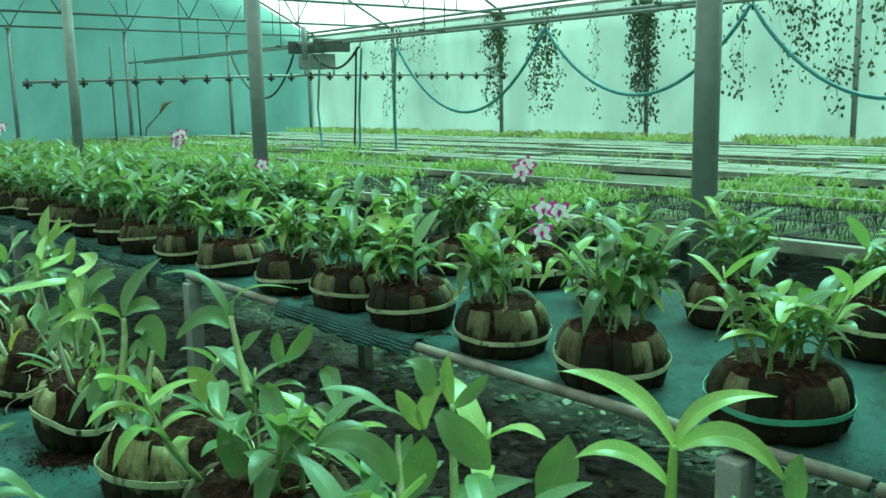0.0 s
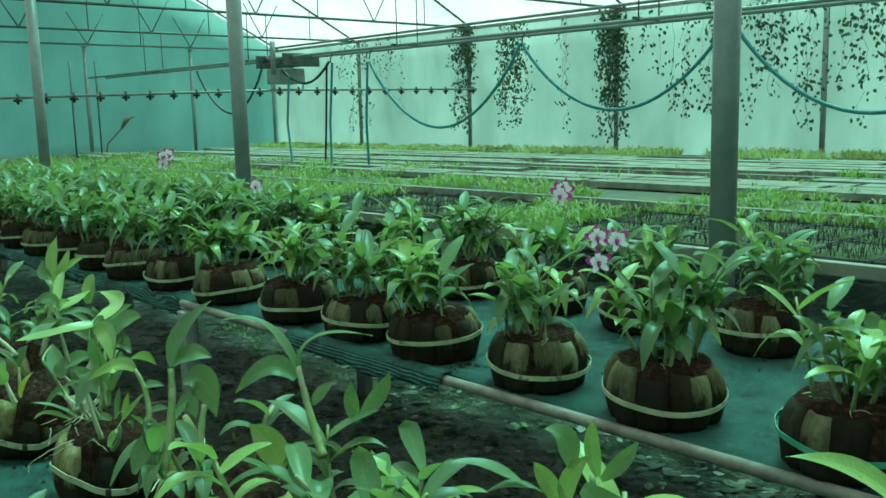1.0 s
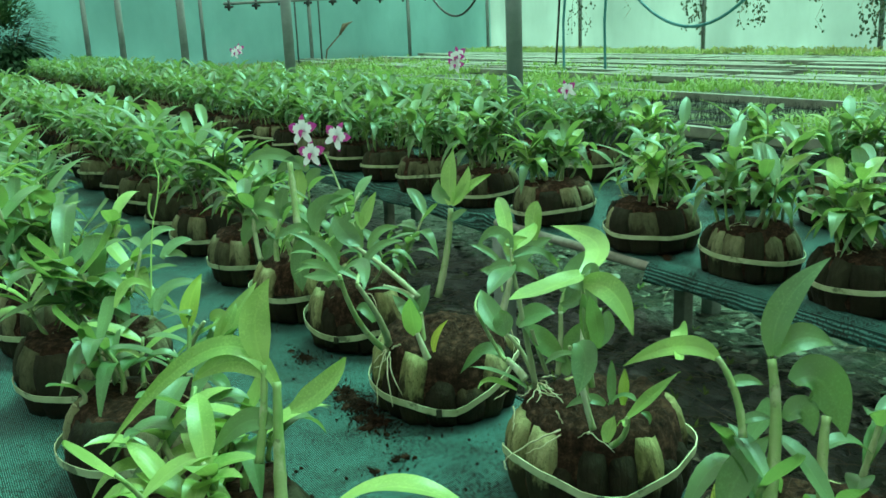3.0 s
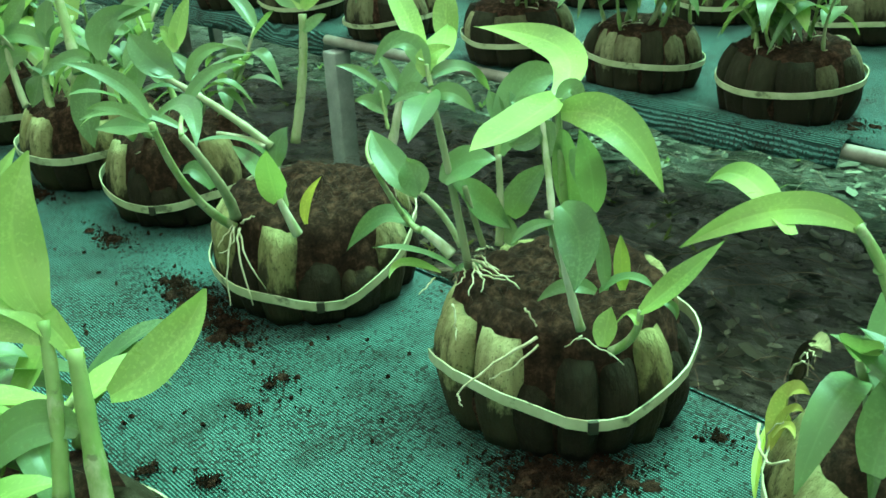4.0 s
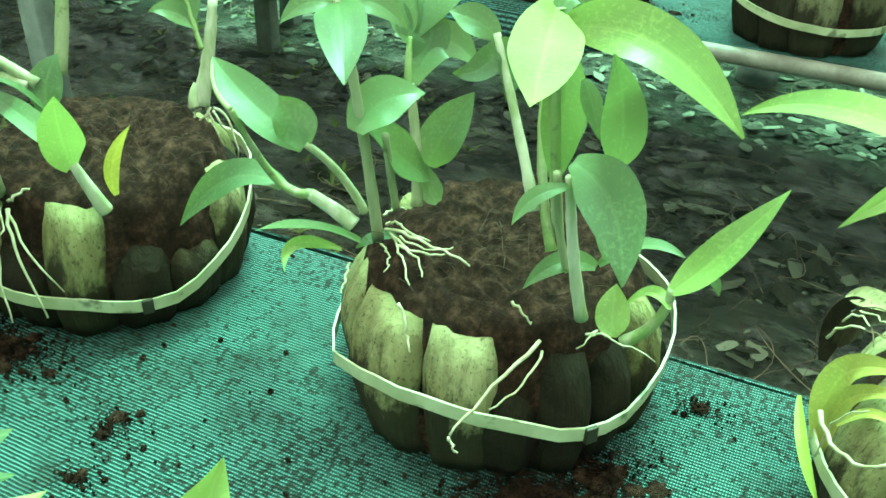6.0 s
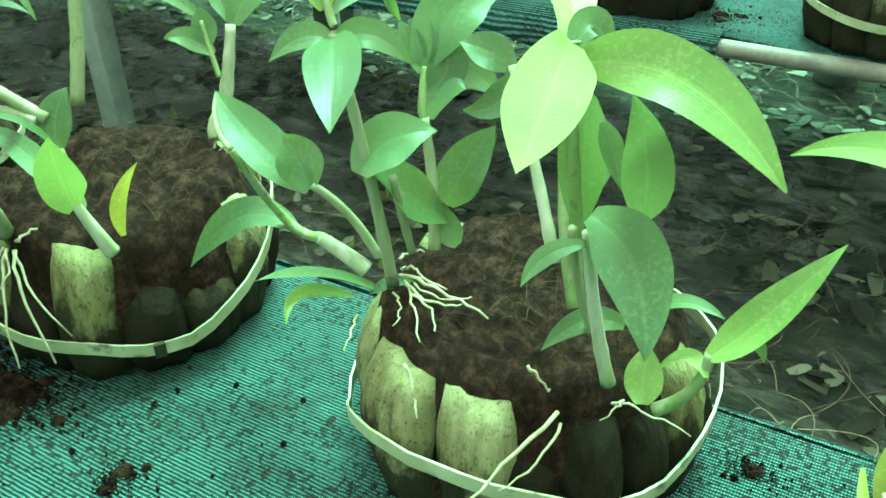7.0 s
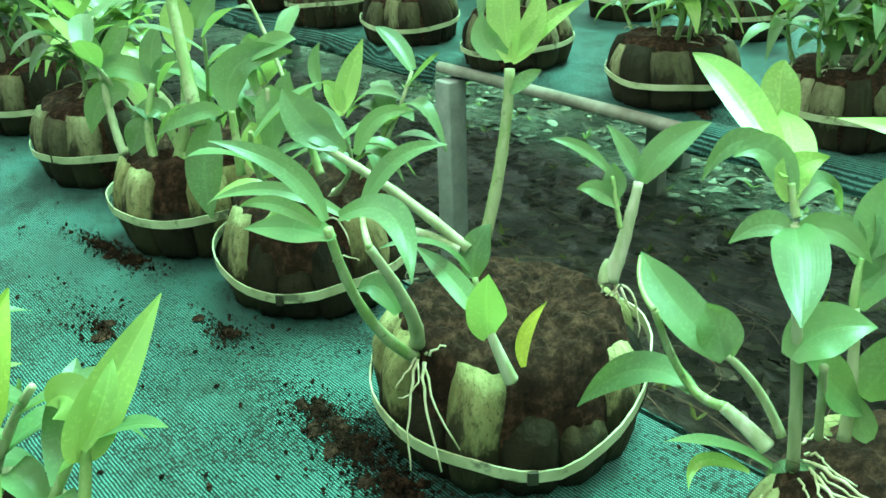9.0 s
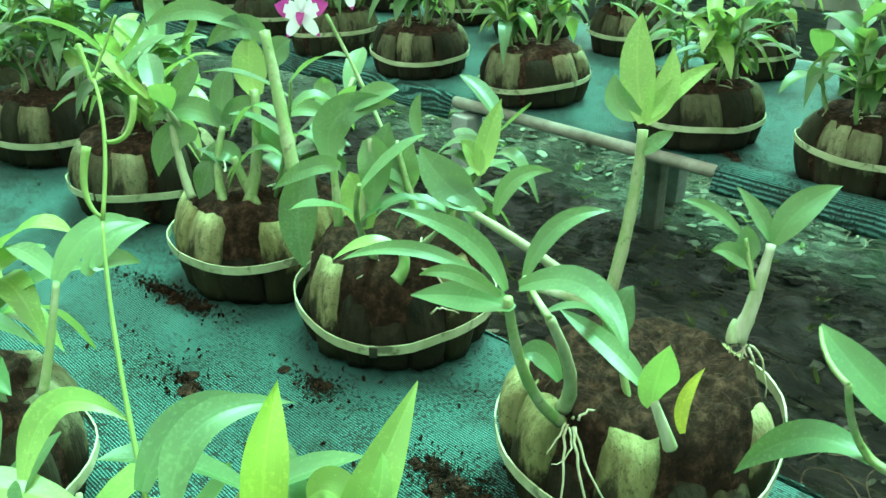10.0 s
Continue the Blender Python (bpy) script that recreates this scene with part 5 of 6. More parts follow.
stem(plant_n, (0.170, 2.861, 1.197), (0.183, 2.852, 1.203), (0.193, 2.857, 1.226), 0.0014, 0.0027, LEAF_YOUNG)
stem(plant_n, (0.150, 2.838, 1.153), (0.147, 2.851, 1.169), (0.156, 2.859, 1.197), 0.0013, 0.0031, LEAF_YOUNG)
stem(plant_n, (0.179, 2.888, 1.231), (0.179, 2.897, 1.245), (0.179, 2.904, 1.256), 0.0012, 0.0024, LEAF_YOUNG)
leaf(plant_n, (0.102, 2.723, 1.016), (0.143, 2.734, 1.046), (0.186, 2.709, 1.049), 0.026, (-0.18, -0.38, 0.77), LEAF)
leaf(plant_n, (0.055, 2.795, 1.009), (0.087, 2.803, 1.047), (0.118, 2.767, 1.039), 0.022, (-0.12, -0.41, 0.76), LEAF_YOUNG)
leaf(plant_n, (0.137, 2.912, 1.082), (0.174, 2.925, 1.109), (0.209, 2.920, 1.108), 0.022, (-0.16, -0.44, 0.68), LEAF)
leaf(plant_n, (0.139, 2.911, 1.082), (0.134, 2.953, 1.093), (0.128, 2.986, 1.089), 0.019, (-0.13, -0.44, 0.69), LEAF)
stem(plant_n, (0.106, 2.894, 1.004), (0.122, 2.902, 1.043), (0.137, 2.912, 1.082), 0.0038, 0.0026, CANE)

# wide young shoot
stem(plant_n2, (0.124, 2.176, 0.878), (0.137, 2.202, 0.953), (0.151, 2.228, 1.031), 0.0092, 0.0055, CANE)
leaf(plant_n2, (0.162, 2.214, 0.992), (0.201, 2.190, 1.022), (0.232, 2.181, 1.062), 0.036, (-0.31, -0.42, 0.85), LEAF_YOUNG)
leaf(plant_n2, (0.142, 2.247, 1.054), (0.143, 2.271, 1.106), (0.170, 2.277, 1.160), 0.042, (-0.27, -0.71, 0.64), LEAF_YOUNG)
leaf(plant_n2, (0.151, 2.224, 1.022), (0.087, 2.298, 1.071), (-0.055, 2.347, 0.945), 0.030, (-0.22, -0.72, 0.66), LEAF_YOUNG)
leaf(plant_n2, (0.143, 2.237, 1.035), (0.107, 2.275, 1.055), (0.058, 2.300, 1.030), 0.031, (-0.24, -0.70, 0.67), LEAF_YOUNG)
leaf(plant_n2, (0.136, 2.214, 0.976), (0.105, 2.240, 0.980), (0.062, 2.254, 0.940), 0.033, (-0.23, -0.66, 0.72), LEAF)
stem(plant_n2, (0.111, 2.211, 0.931), (0.129, 2.228, 0.994), (0.141, 2.246, 1.051), 0.0062, 0.0043, CANE)
leaf(plant_n2, (0.118, 2.021, 0.929), (0.192, 1.985, 0.973), (0.272, 1.908, 0.942), 0.049, (0.00, 0.00, 1.00), LEAF_YOUNG)

# tall two-leaved shoot
stem(plant_j, (0.763, 1.505, 0.954), (0.772, 1.549, 1.009), (0.782, 1.598, 1.089), 0.0086, 0.0048, CANE)
leaf(plant_j, (0.778, 1.597, 1.090), (0.745, 1.641, 1.164), (0.687, 1.692, 1.174), 0.027, (0.00, 0.00, 1.00), LEAF)
leaf(plant_j, (0.782, 1.594, 1.093), (0.814, 1.578, 1.141), (0.887, 1.516, 1.139), 0.027, (0.00, 0.00, 1.00), LEAF)
leaf(plant_j, (0.784, 1.612, 1.063), (0.752, 1.644, 1.086), (0.702, 1.677, 1.043), 0.040, (-0.21, -0.44, 0.61), LEAF)
leaf(plant_j, (0.731, 1.432, 0.800), (0.709, 1.468, 0.879), (0.712, 1.480, 0.949), 0.062, (-0.41, -0.84, 0.36), LEAF)
leaf(plant_j, (0.806, 1.407, 0.853), (0.808, 1.419, 0.916), (0.808, 1.431, 0.973), 0.048, (-0.47, -0.81, 0.34), LEAF_YOUNG)
leaf(plant_j, (0.724, 1.527, 0.908), (0.682, 1.568, 0.933), (0.630, 1.607, 0.905), 0.032, (0.00, 0.00, 1.00), LEAF)
leaf(plant_j, (0.848, 1.510, 1.002), (0.878, 1.493, 1.039), (0.897, 1.485, 1.077), 0.029, (-0.50, -0.83, 0.26), LEAF)
leaf(plant_j, (0.842, 1.512, 0.991), (0.839, 1.524, 1.030), (0.844, 1.526, 1.062), 0.026, (-0.47, -0.84, 0.26), LEAF)
leaf(plant_j, (0.797, 1.502, 0.947), (0.774, 1.525, 0.969), (0.719, 1.569, 0.960), 0.028, (0.00, 0.00, 1.00), LEAF)
leaf(plant_j, (0.664, 1.584, 0.812), (0.650, 1.600, 0.833), (0.636, 1.619, 0.864), 0.019, (0.00, 0.00, 1.00), LEAF)
leaf(plant_j, (0.788, 1.566, 1.025), (0.803, 1.558, 1.047), (0.822, 1.545, 1.063), 0.022, (-0.22, -0.43, 0.63), LEAF)
leaf(plant_j, (0.732, 1.589, 0.918), (0.721, 1.608, 0.962), (0.700, 1.634, 0.995), 0.051, (-0.40, -0.87, 0.29), LEAF_YOUNG)
leaf(plant_j, (0.797, 1.373, 0.784), (0.810, 1.369, 0.814), (0.813, 1.374, 0.850), 0.031, (-0.47, -0.79, 0.40), LEAF_YELLOWED)

# spreading shoots
stem(plant_k, (0.784, 0.935, 0.928), (0.803, 0.960, 0.993), (0.823, 0.983, 1.055), 0.0073, 0.0041, CANE)
leaf(plant_k, (0.800, 0.957, 1.067), (0.799, 0.966, 1.107), (0.806, 0.968, 1.139), 0.020, (-0.62, -0.73, 0.30), LEAF_YOUNG)
leaf(plant_k, (0.803, 0.954, 1.063), (0.826, 0.939, 1.085), (0.845, 0.928, 1.109), 0.021, (-0.63, -0.71, 0.32), LEAF)
leaf(plant_k, (0.776, 0.980, 1.080), (0.774, 0.990, 1.116), (0.757, 1.007, 1.129), 0.033, (-0.30, -0.37, 0.65), LEAF)
leaf(plant_k, (0.731, 1.013, 1.057), (0.694, 1.051, 1.086), (0.658, 1.082, 1.091), 0.026, (0.00, 0.00, 1.00), LEAF)
leaf(plant_k, (0.748, 0.997, 1.048), (0.719, 1.024, 1.061), (0.688, 1.048, 1.053), 0.023, (0.00, 0.00, 1.00), LEAF)
leaf(plant_k, (0.722, 0.994, 0.958), (0.692, 1.031, 1.011), (0.641, 1.074, 1.013), 0.044, (-0.26, -0.38, 0.68), LEAF)
leaf(plant_k, (0.781, 0.966, 1.057), (0.809, 0.931, 1.008), (0.828, 0.908, 0.974), 0.052, (-0.62, -0.69, 0.37), LEAF)
leaf(plant_k, (0.765, 0.979, 1.032), (0.772, 0.980, 1.068), (0.797, 0.965, 1.095), 0.024, (-0.59, -0.74, 0.33), LEAF_YOUNG)
leaf(plant_k, (0.762, 0.982, 1.032), (0.750, 0.998, 1.065), (0.741, 1.012, 1.089), 0.024, (-0.57, -0.75, 0.33), LEAF_YOUNG)
leaf(plant_k, (0.782, 0.939, 0.936), (0.820, 0.909, 0.947), (0.874, 0.865, 0.958), 0.041, (-0.31, -0.33, 0.71), LEAF)
leaf(plant_k, (0.879, 0.854, 0.926), (0.904, 0.844, 0.973), (0.919, 0.841, 1.021), 0.057, (-0.68, -0.62, 0.39), LEAF)
leaf(plant_k, (0.749, 1.003, 0.925), (0.771, 0.996, 0.973), (0.779, 0.997, 1.014), 0.050, (-0.57, -0.72, 0.39), LEAF)
stem(plant_k, (0.726, 0.984, 0.930), (0.740, 1.009, 0.978), (0.751, 1.022, 1.015), 0.0065, 0.0036, CANE)

# four-leaved shoot
stem(plant_l, (0.777, 0.568, 1.024), (0.787, 0.571, 1.074), (0.794, 0.574, 1.118), 0.0075, 0.0044, LEAF_YOUNG)
leaf(plant_l, (0.794, 0.574, 1.120), (0.762, 0.614, 1.179), (0.705, 0.667, 1.201), 0.027, (-0.37, -0.29, 0.66), LEAF_YOUNG)
leaf(plant_l, (0.795, 0.573, 1.117), (0.832, 0.552, 1.162), (0.888, 0.506, 1.168), 0.022, (-0.40, -0.26, 0.66), LEAF_YOUNG)
leaf(plant_l, (0.797, 0.570, 1.113), (0.846, 0.531, 1.124), (0.884, 0.489, 1.073), 0.031, (-0.40, -0.24, 0.68), LEAF_YOUNG)
leaf(plant_l, (0.785, 0.572, 1.074), (0.749, 0.611, 1.112), (0.708, 0.644, 1.105), 0.026, (-0.36, -0.29, 0.69), LEAF_YOUNG)
leaf(plant_l, (0.890, 0.477, 1.046), (0.892, 0.483, 1.077), (0.901, 0.481, 1.106), 0.026, (-0.82, -0.43, 0.39), LEAF)

# broad young shoots
stem(plant_i, (0.614, 1.802, 0.890), (0.646, 1.822, 0.981), (0.663, 1.847, 1.062), 0.0092, 0.0055, CANE)
stem(plant_i, (0.654, 1.746, 0.836), (0.673, 1.772, 0.922), (0.698, 1.789, 0.997), 0.0080, 0.0055, CANE)
stem(plant_i, (0.612, 1.843, 0.971), (0.618, 1.863, 1.023), (0.611, 1.888, 1.064), 0.0055, 0.0037, CANE)
leaf(plant_i, (0.666, 1.847, 1.066), (0.692, 1.855, 1.125), (0.751, 1.836, 1.181), 0.037, (-0.69, -0.37, 0.62), LEAF)
leaf(plant_i, (0.584, 1.925, 1.055), (0.676, 2.016, 1.052), (0.747, 2.091, 1.004), 0.026, (-0.73, -0.24, 0.64), LEAF_YOUNG)
leaf(plant_i, (0.612, 1.887, 1.062), (0.602, 1.945, 1.064), (0.563, 2.007, 1.026), 0.027, (-0.61, -0.43, 0.66), LEAF_YOUNG)
leaf(plant_i, (0.668, 1.845, 1.066), (0.699, 1.831, 1.087), (0.727, 1.806, 1.078), 0.038, (-0.68, -0.34, 0.65), LEAF)
leaf(plant_i, (0.676, 1.824, 1.035), (0.705, 1.802, 1.034), (0.710, 1.769, 0.973), 0.058, (-0.67, -0.31, 0.67), LEAF)
leaf(plant_i, (0.572, 1.833, 0.885), (0.599, 1.833, 0.931), (0.638, 1.824, 0.973), 0.043, (-0.59, -0.33, 0.74), LEAF)
leaf(plant_i, (0.612, 1.850, 0.987), (0.629, 1.841, 0.995), (0.645, 1.828, 0.993), 0.015, (-0.62, -0.35, 0.70), LEAF)
leaf(plant_i, (0.613, 1.870, 1.029), (0.630, 1.861, 1.037), (0.648, 1.844, 1.032), 0.016, (-0.63, -0.37, 0.68), LEAF)
leaf(plant_i, (0.658, 1.818, 0.992), (0.677, 1.808, 1.003), (0.680, 1.792, 0.974), 0.037, (-0.65, -0.32, 0.69), LEAF)
# dry sheaths, frayed husk and roots on the north side of the pot
leaf(plant_i, (0.705, 1.962, 0.735), (0.716, 1.966, 0.812), (0.668, 1.925, 0.866), 0.027, (-0.61, 0.04, 0.79), DRY_SHEATH)
leaf(plant_i, (0.699, 1.962, 0.745), (0.701, 1.957, 0.804), (0.651, 1.922, 0.858), 0.018, (-0.60, 0.05, 0.80), DRY_SHEATH)
leaf(plant_i, (0.740, 1.990, 0.763), (0.693, 1.976, 0.744), (0.652, 1.954, 0.727), 0.010, (-0.56, 0.04, 0.83), LEAF_YELLOWED)
leaf(plant_i, (0.682, 1.960, 0.791), (0.668, 1.941, 0.823), (0.639, 1.921, 0.834), 0.009, (-0.59, 0.08, 0.80), DRY_SHEATH)
leaf(plant_i, (0.782, 1.976, 0.850), (0.757, 1.957, 0.866), (0.725, 1.934, 0.880), 0.018, (-0.66, 0.07, 0.75), HUSK_PALE)
leaf(plant_i, (0.759, 1.980, 0.792), (0.771, 1.976, 0.834), (0.763, 1.964, 0.861), 0.021, (-0.64, 0.05, 0.76), HUSK_DARK)
leaf(plant_i, (0.753, 1.974, 0.817), (0.745, 1.960, 0.852), (0.710, 1.937, 0.879), 0.023, (-0.64, 0.06, 0.76), HUSK_DARK)
root(plant_i, (0.682, 1.975, 0.801), (0.651, 1.953, 0.790), (0.630, 1.922, 0.814), 0.0022)
root(plant_i, (0.757, 1.982, 0.818), (0.744, 1.968, 0.846), (0.718, 1.945, 0.859), 0.0014)
root(plant_i, (0.760, 1.975, 0.836), (0.742, 1.962, 0.858), (0.721, 1.951, 0.849), 0.0011)
root(plant_i, (0.759, 1.970, 0.850), (0.737, 1.955, 0.865), (0.713, 1.942, 0.869), 0.0011)
root(plant_i, (0.686, 1.967, 0.747), (0.679, 1.962, 0.797), (0.668, 1.943, 0.824), 0.0011)

for px, pz, sz in (((0.687, 3.397), 1.223, 0.045), ((0.762, 3.347), 1.205, 0.042), ((0.697, 3.372), 1.163, 0.042)):
    flower(plant_c, (*px, pz), (-0.7, -0.6, 0.15), sz, rng.uniform(-30, 30))

# ordinary pots
ROW_A = [-0.75, -0.32, 0.06, 4.06, 4.55]
ROW_B = [-0.1, 0.38, 0.85, 1.32, 3.28, 3.72, 4.15, 4.6]
ROW_C = [0.20, 0.66, 1.14, 1.67, 2.13, 2.62, 3.04, 3.50, 4.08, 4.60]
ROW_D = [0.80, 1.25, 1.81, 2.30, 2.8, 3.3, 3.8, 4.3]
kinds = []
for k in range(7):
    kinds.append(orchid("potted_orchid", rng, pose(-6.0, -3.0 + 0.6 * k, 0), rng.randint(9, 12), rng.uniform(0.20, 0.29), TEXT[k % 2], size=rng.uniform(0.125, 0.155), green=(k == 6), lean=0.45))
far_kinds = []
for k in range(5):
    far_kinds.append(orchid("potted_orchid", rng, pose(-5.0, -3.0 + 0.6 * k, 0), 15, 0.28, TEXT[0], size=0.155, far=True, lean=0.7))


def stand(kind, x, y):
    return copy_thing(kind, pose(x, y, BENCH_Z + 0.004, rng.uniform(-2, 2), rng.uniform(-2, 2), rng.uniform(0, 360)))


made = {}
order = 0
for row, x in ((ROW_A, 0.745), (ROW_B, 0.07), (ROW_C, 2.045), (ROW_D, 2.86)):
    for y in row:
        order += 1
        kind = kinds[6] if (x, y) == (2.045, 1.14) else kinds[order % 6]
        made[x, y] = stand(kind, x + rng.uniform(-0.012, 0.012), y)
for row, x in ((ROW_A, 0.745), (ROW_B, 0.07), (ROW_C, 2.045), (ROW_D, 2.86)):
    y = row[-1] + 0.46
    while y < 19.8:
        made[x, round(y, 2)] = stand(rng.choice(far_kinds), x + rng.uniform(-0.04, 0.04), y)
        y += rng.uniform(0.40, 0.52)
for k in kinds + far_kinds:
    for o in list(k.children_recursive) + [k]:
        bpy.data.objects.remove(o)


def spray(ob, base, tip, blooms, size=0.045):
    """A thin flower stalk with blooms near its tip."""
    base, tip = Vector(base), Vector(tip)
    stem(ob, base, (base + tip) / 2 + Vector((0.03, 0, 0.04)), tip, 0.0022, 0.0014, CANE)
    for k in range(blooms):
        p = tip + Vector((rng.uniform(-0.06, 0.06), rng.uniform(-0.06, 0.06), rng.uniform(-0.05, 0.05)))
        flower(ob, p, (-0.75, -0.6, rng.uniform(-0.2, 0.3)), size, rng.uniform(-40, 40))


spray(made[2.045, 1.67], (2.03, 1.70, 0.86), (1.765, 1.70, 1.150), 3, 0.036)
spray(made[2.045, 2.13], (2.10, 2.20, 0.86), (2.112, 2.069, 1.253), 2, 0.038)
for at, n in (((2.33, 5.27, 1.28), 3), ((2.461, 4.564, 1.166), 1), ((1.95, 7.64, 1.31), 2)):
    host = min(made.values(), key=lambda o: (o.location.xy - Vector(at).xy).length)
    spray(host, host.location + Vector((0.02, 0, 0.2)), at, n, 0.05)

# ---- overhead watering boom on rails ----
RAIL_X, RAIL_Z, BOOM_Y = 8.85, 2.47, 13.8
rail = thing("boom_rail", None, "pair of long steel pipe rails hung from the trusses", "rail")
for dx in (-0.2, 0.2):
    bm = bmesh.new()
    tube(bm, [(RAIL_X + dx, -4.5, RAIL_Z), (RAIL_X + dx, 22.0, RAIL_Z + 0.06)], 0.024, 10)
    part("rail_pipe", bm, STEEL, rail)
bm = bmesh.new()
tube(bm, [(RAIL_X, -4.5, RAIL_Z + 0.24), (RAIL_X, 14.3, RAIL_Z + 0.24)], 0.02, 8)
part("feed_pipe", bm, STEEL, rail)
for y in BAYS[:-1]:
    for dx in (-0.2, 0.2):
        bm = bmesh.new()
        tube(bm, [(RAIL_X + dx, y, RAIL_Z + 0.02), (RAIL_X + dx, y, EAVE)], 0.009, 6)
        part("hanger_rod", bm, DARK_STEEL, rail)
    bm = bmesh.new()
    box(bm, (RAIL_X - 0.3, y - 0.02, RAIL_Z + 0.03), (RAIL_X + 0.3, y + 0.02, RAIL_Z + 0.06), 0.004)
    part("cross_tie", bm, DARK_STEEL, rail)
for x in (8.05, 8.65):
    bm = bmesh.new()
    tube(bm, [(x, 21.6, 0), (x, 21.6, 2.9)], 0.022, 8)
    part("end_pole", bm, DARK_STEEL, rail)

boom = thing("watering_boom", None, "grey boom carriage with a long spray bar and nozzles", "irrigation boom")
bm = bmesh.new()
box(bm, (RAIL_X - 0.30, BOOM_Y - 0.22, RAIL_Z - 0.40), (RAIL_X + 0.20, BOOM_Y + 0.22, RAIL_Z - 0.14), 0.02)
part("carriage_box", bm, MACHINE, boom)
bm = bmesh.new()
box(bm, (RAIL_X - 0.36, BOOM_Y - 0.45, RAIL_Z - 0.12), (RAIL_X + 0.36, BOOM_Y - 0.38, RAIL_Z + 0.10), 0.008)
box(bm, (RAIL_X - 0.36, BOOM_Y + 0.38, RAIL_Z - 0.12), (RAIL_X + 0.36, BOOM_Y + 0.45, RAIL_Z + 0.10), 0.008)
box(bm, (RAIL_X - 0.05, BOOM_Y - 0.38, RAIL_Z - 0.12), (RAIL_X + 0.05, BOOM_Y + 0.38, RAIL_Z - 0.06), 0.008)
part("carriage_frame", bm, DARK_STEEL, boom)
bm = bmesh.new()
tube(bm, [(RAIL_X + 0.06, BOOM_Y - 0.1, RAIL_Z - 0.02), (RAIL_X + 0.34, BOOM_Y - 0.1, RAIL_Z - 0.02)], 0.08, 16)
part("motor", bm, DARK_STEEL, boom)
bm = bmesh.new()
tube(bm, [(RAIL_X - 0.42, BOOM_Y - 0.2, RAIL_Z + 0.30), (RAIL_X - 0.42, BOOM_Y - 0.2, RAIL_Z - 0.25)], 0.045, 10)
part("upright_plate", bm, MACHINE, boom)
for dx in (-0.2, 0.2):
    for dy in (-0.38, 0.38):
        bm = bmesh.new()
        tube(bm, [(RAIL_X + dx - 0.025, BOOM_Y + dy, RAIL_Z + 0.05), (RAIL_X + dx + 0.025, BOOM_Y + dy, RAIL_Z + 0.05)], 0.055, 14)
        part("wheel", bm, DARK_STEEL, boom)
for dx in (-0.3, 0.3):
    bm = bmesh.new()
    tube(bm, [(RAIL_X + dx, BOOM_Y, RAIL_Z - 0.4), (RAIL_X + dx, BOOM_Y, 1.97)], 0.018, 8)
    part("drop_pipe", bm, STEEL, boom)
bm = bmesh.new()
tube(bm, [(3.85, BOOM_Y, 1.86), (RAIL_X, BOOM_Y, 1.97), (13.5, BOOM_Y, 1.98)], 0.021, 10)
part("spray_bar", bm, STEEL, boom)
for k in range(25):
    x = 3.92 + 0.395 * k
    z = float(np.interp(x, [3.85, RAIL_X, 13.5], [1.86, 1.97, 1.98]))
    bm = bmesh.new()
    tube(bm, [(x, BOOM_Y, z + 0.05), (x, BOOM_Y, z - 0.05), (x, BOOM_Y, z - 0.10)], [0.02, 0.03, 0.014], 8)
    tube(bm, [(x - 0.06, BOOM_Y, z - 0.045), (x + 0.06, BOOM_Y, z - 0.045)], 0.018, 6)
    part("nozzle", bm, BLACK_HOSE, boom)


def hose(name, pts, r, mat, label):
    bm = bmesh.new()
    out = []
    for a, b in zip(pts, pts[1:]):
        a, b = Vector(a), Vector(b)
        for i in range(10):
            out.append(a.lerp(b, i / 10))
    out.append(Vector(pts[-1]))
    tube(bm, out, r, 8)
    return solid(name, bm, mat, label, "hose", "hanging hoses", smooth=True)


def hung(y0, z0, y1, z1, low, mat, label, x=RAIL_X - 0.25, r=0.021):
    """A hose that hangs in a loop between two hangers on the rail."""
    pts = []
    for i in range(21):
        t = i / 20
        z = z0 + (z1 - z0) * t - (min(z0, z1) - low) * (1 - (2 * t - 1) ** 2) ** 0.9
        pts.append((x + 0.03 * math.sin(5 * t), y0 + (y1 - y0) * t, z))
    bm = bmesh.new()
    tube(bm, pts, r, 8)
    ob = solid("hose", bm, mat, label, "hose", "hanging hoses", smooth=True)
    return ob


T = "teal rubber hose looped below the boom rail"
hung(11.2, 2.30, 8.1, 2.36, 1.28, HOSE, T)
hung(8.1, 2.36, 5.2, 2.40, 1.48, HOSE, T)
hung(5.2, 2.40, 2.3, 2.40, 1.42, HOSE, T)
hung(2.3, 2.40, -0.6, 2.40, 1.45, HOSE, T)
hung(13.6, 2.30, 12.2, 2.36, 2.02, BLACK_HOSE, "black cable looped beside the boom carriage")
hung(16.6, 2.42, 14.2, 2.34, 1.55, BLACK_HOSE, "black cable looped beside the boom carriage", r=0.02)
hose("hose", [(8.6, 11.25, 2.30), (8.58, 11.3, 1.4), (8.6, 11.3, 0.62)], 0.02, HOSE, "hose dropping straight from the rail to the floor")
hose("hose", [(8.6, 12.15, 2.34), (8.55, 12.2, 1.4), (8.4, 12.0, 0.62)], 0.02, HOSE, "hose dropping straight from the rail to the floor")
hose("hose", [(8.6, 12.3, 2.34), (8.65, 12.45, 1.4), (8.7, 12.6, 0.62)], 0.018, BLACK_HOSE, "black hose dropping from the rail to the floor")
hose("hose", [(8.6, 13.4, 2.2), (8.5, 13.36, 1.4), (8.3, 12.95, 0.62)], 0.02, HOSE, "hose dropping straight from the rail to the floor")
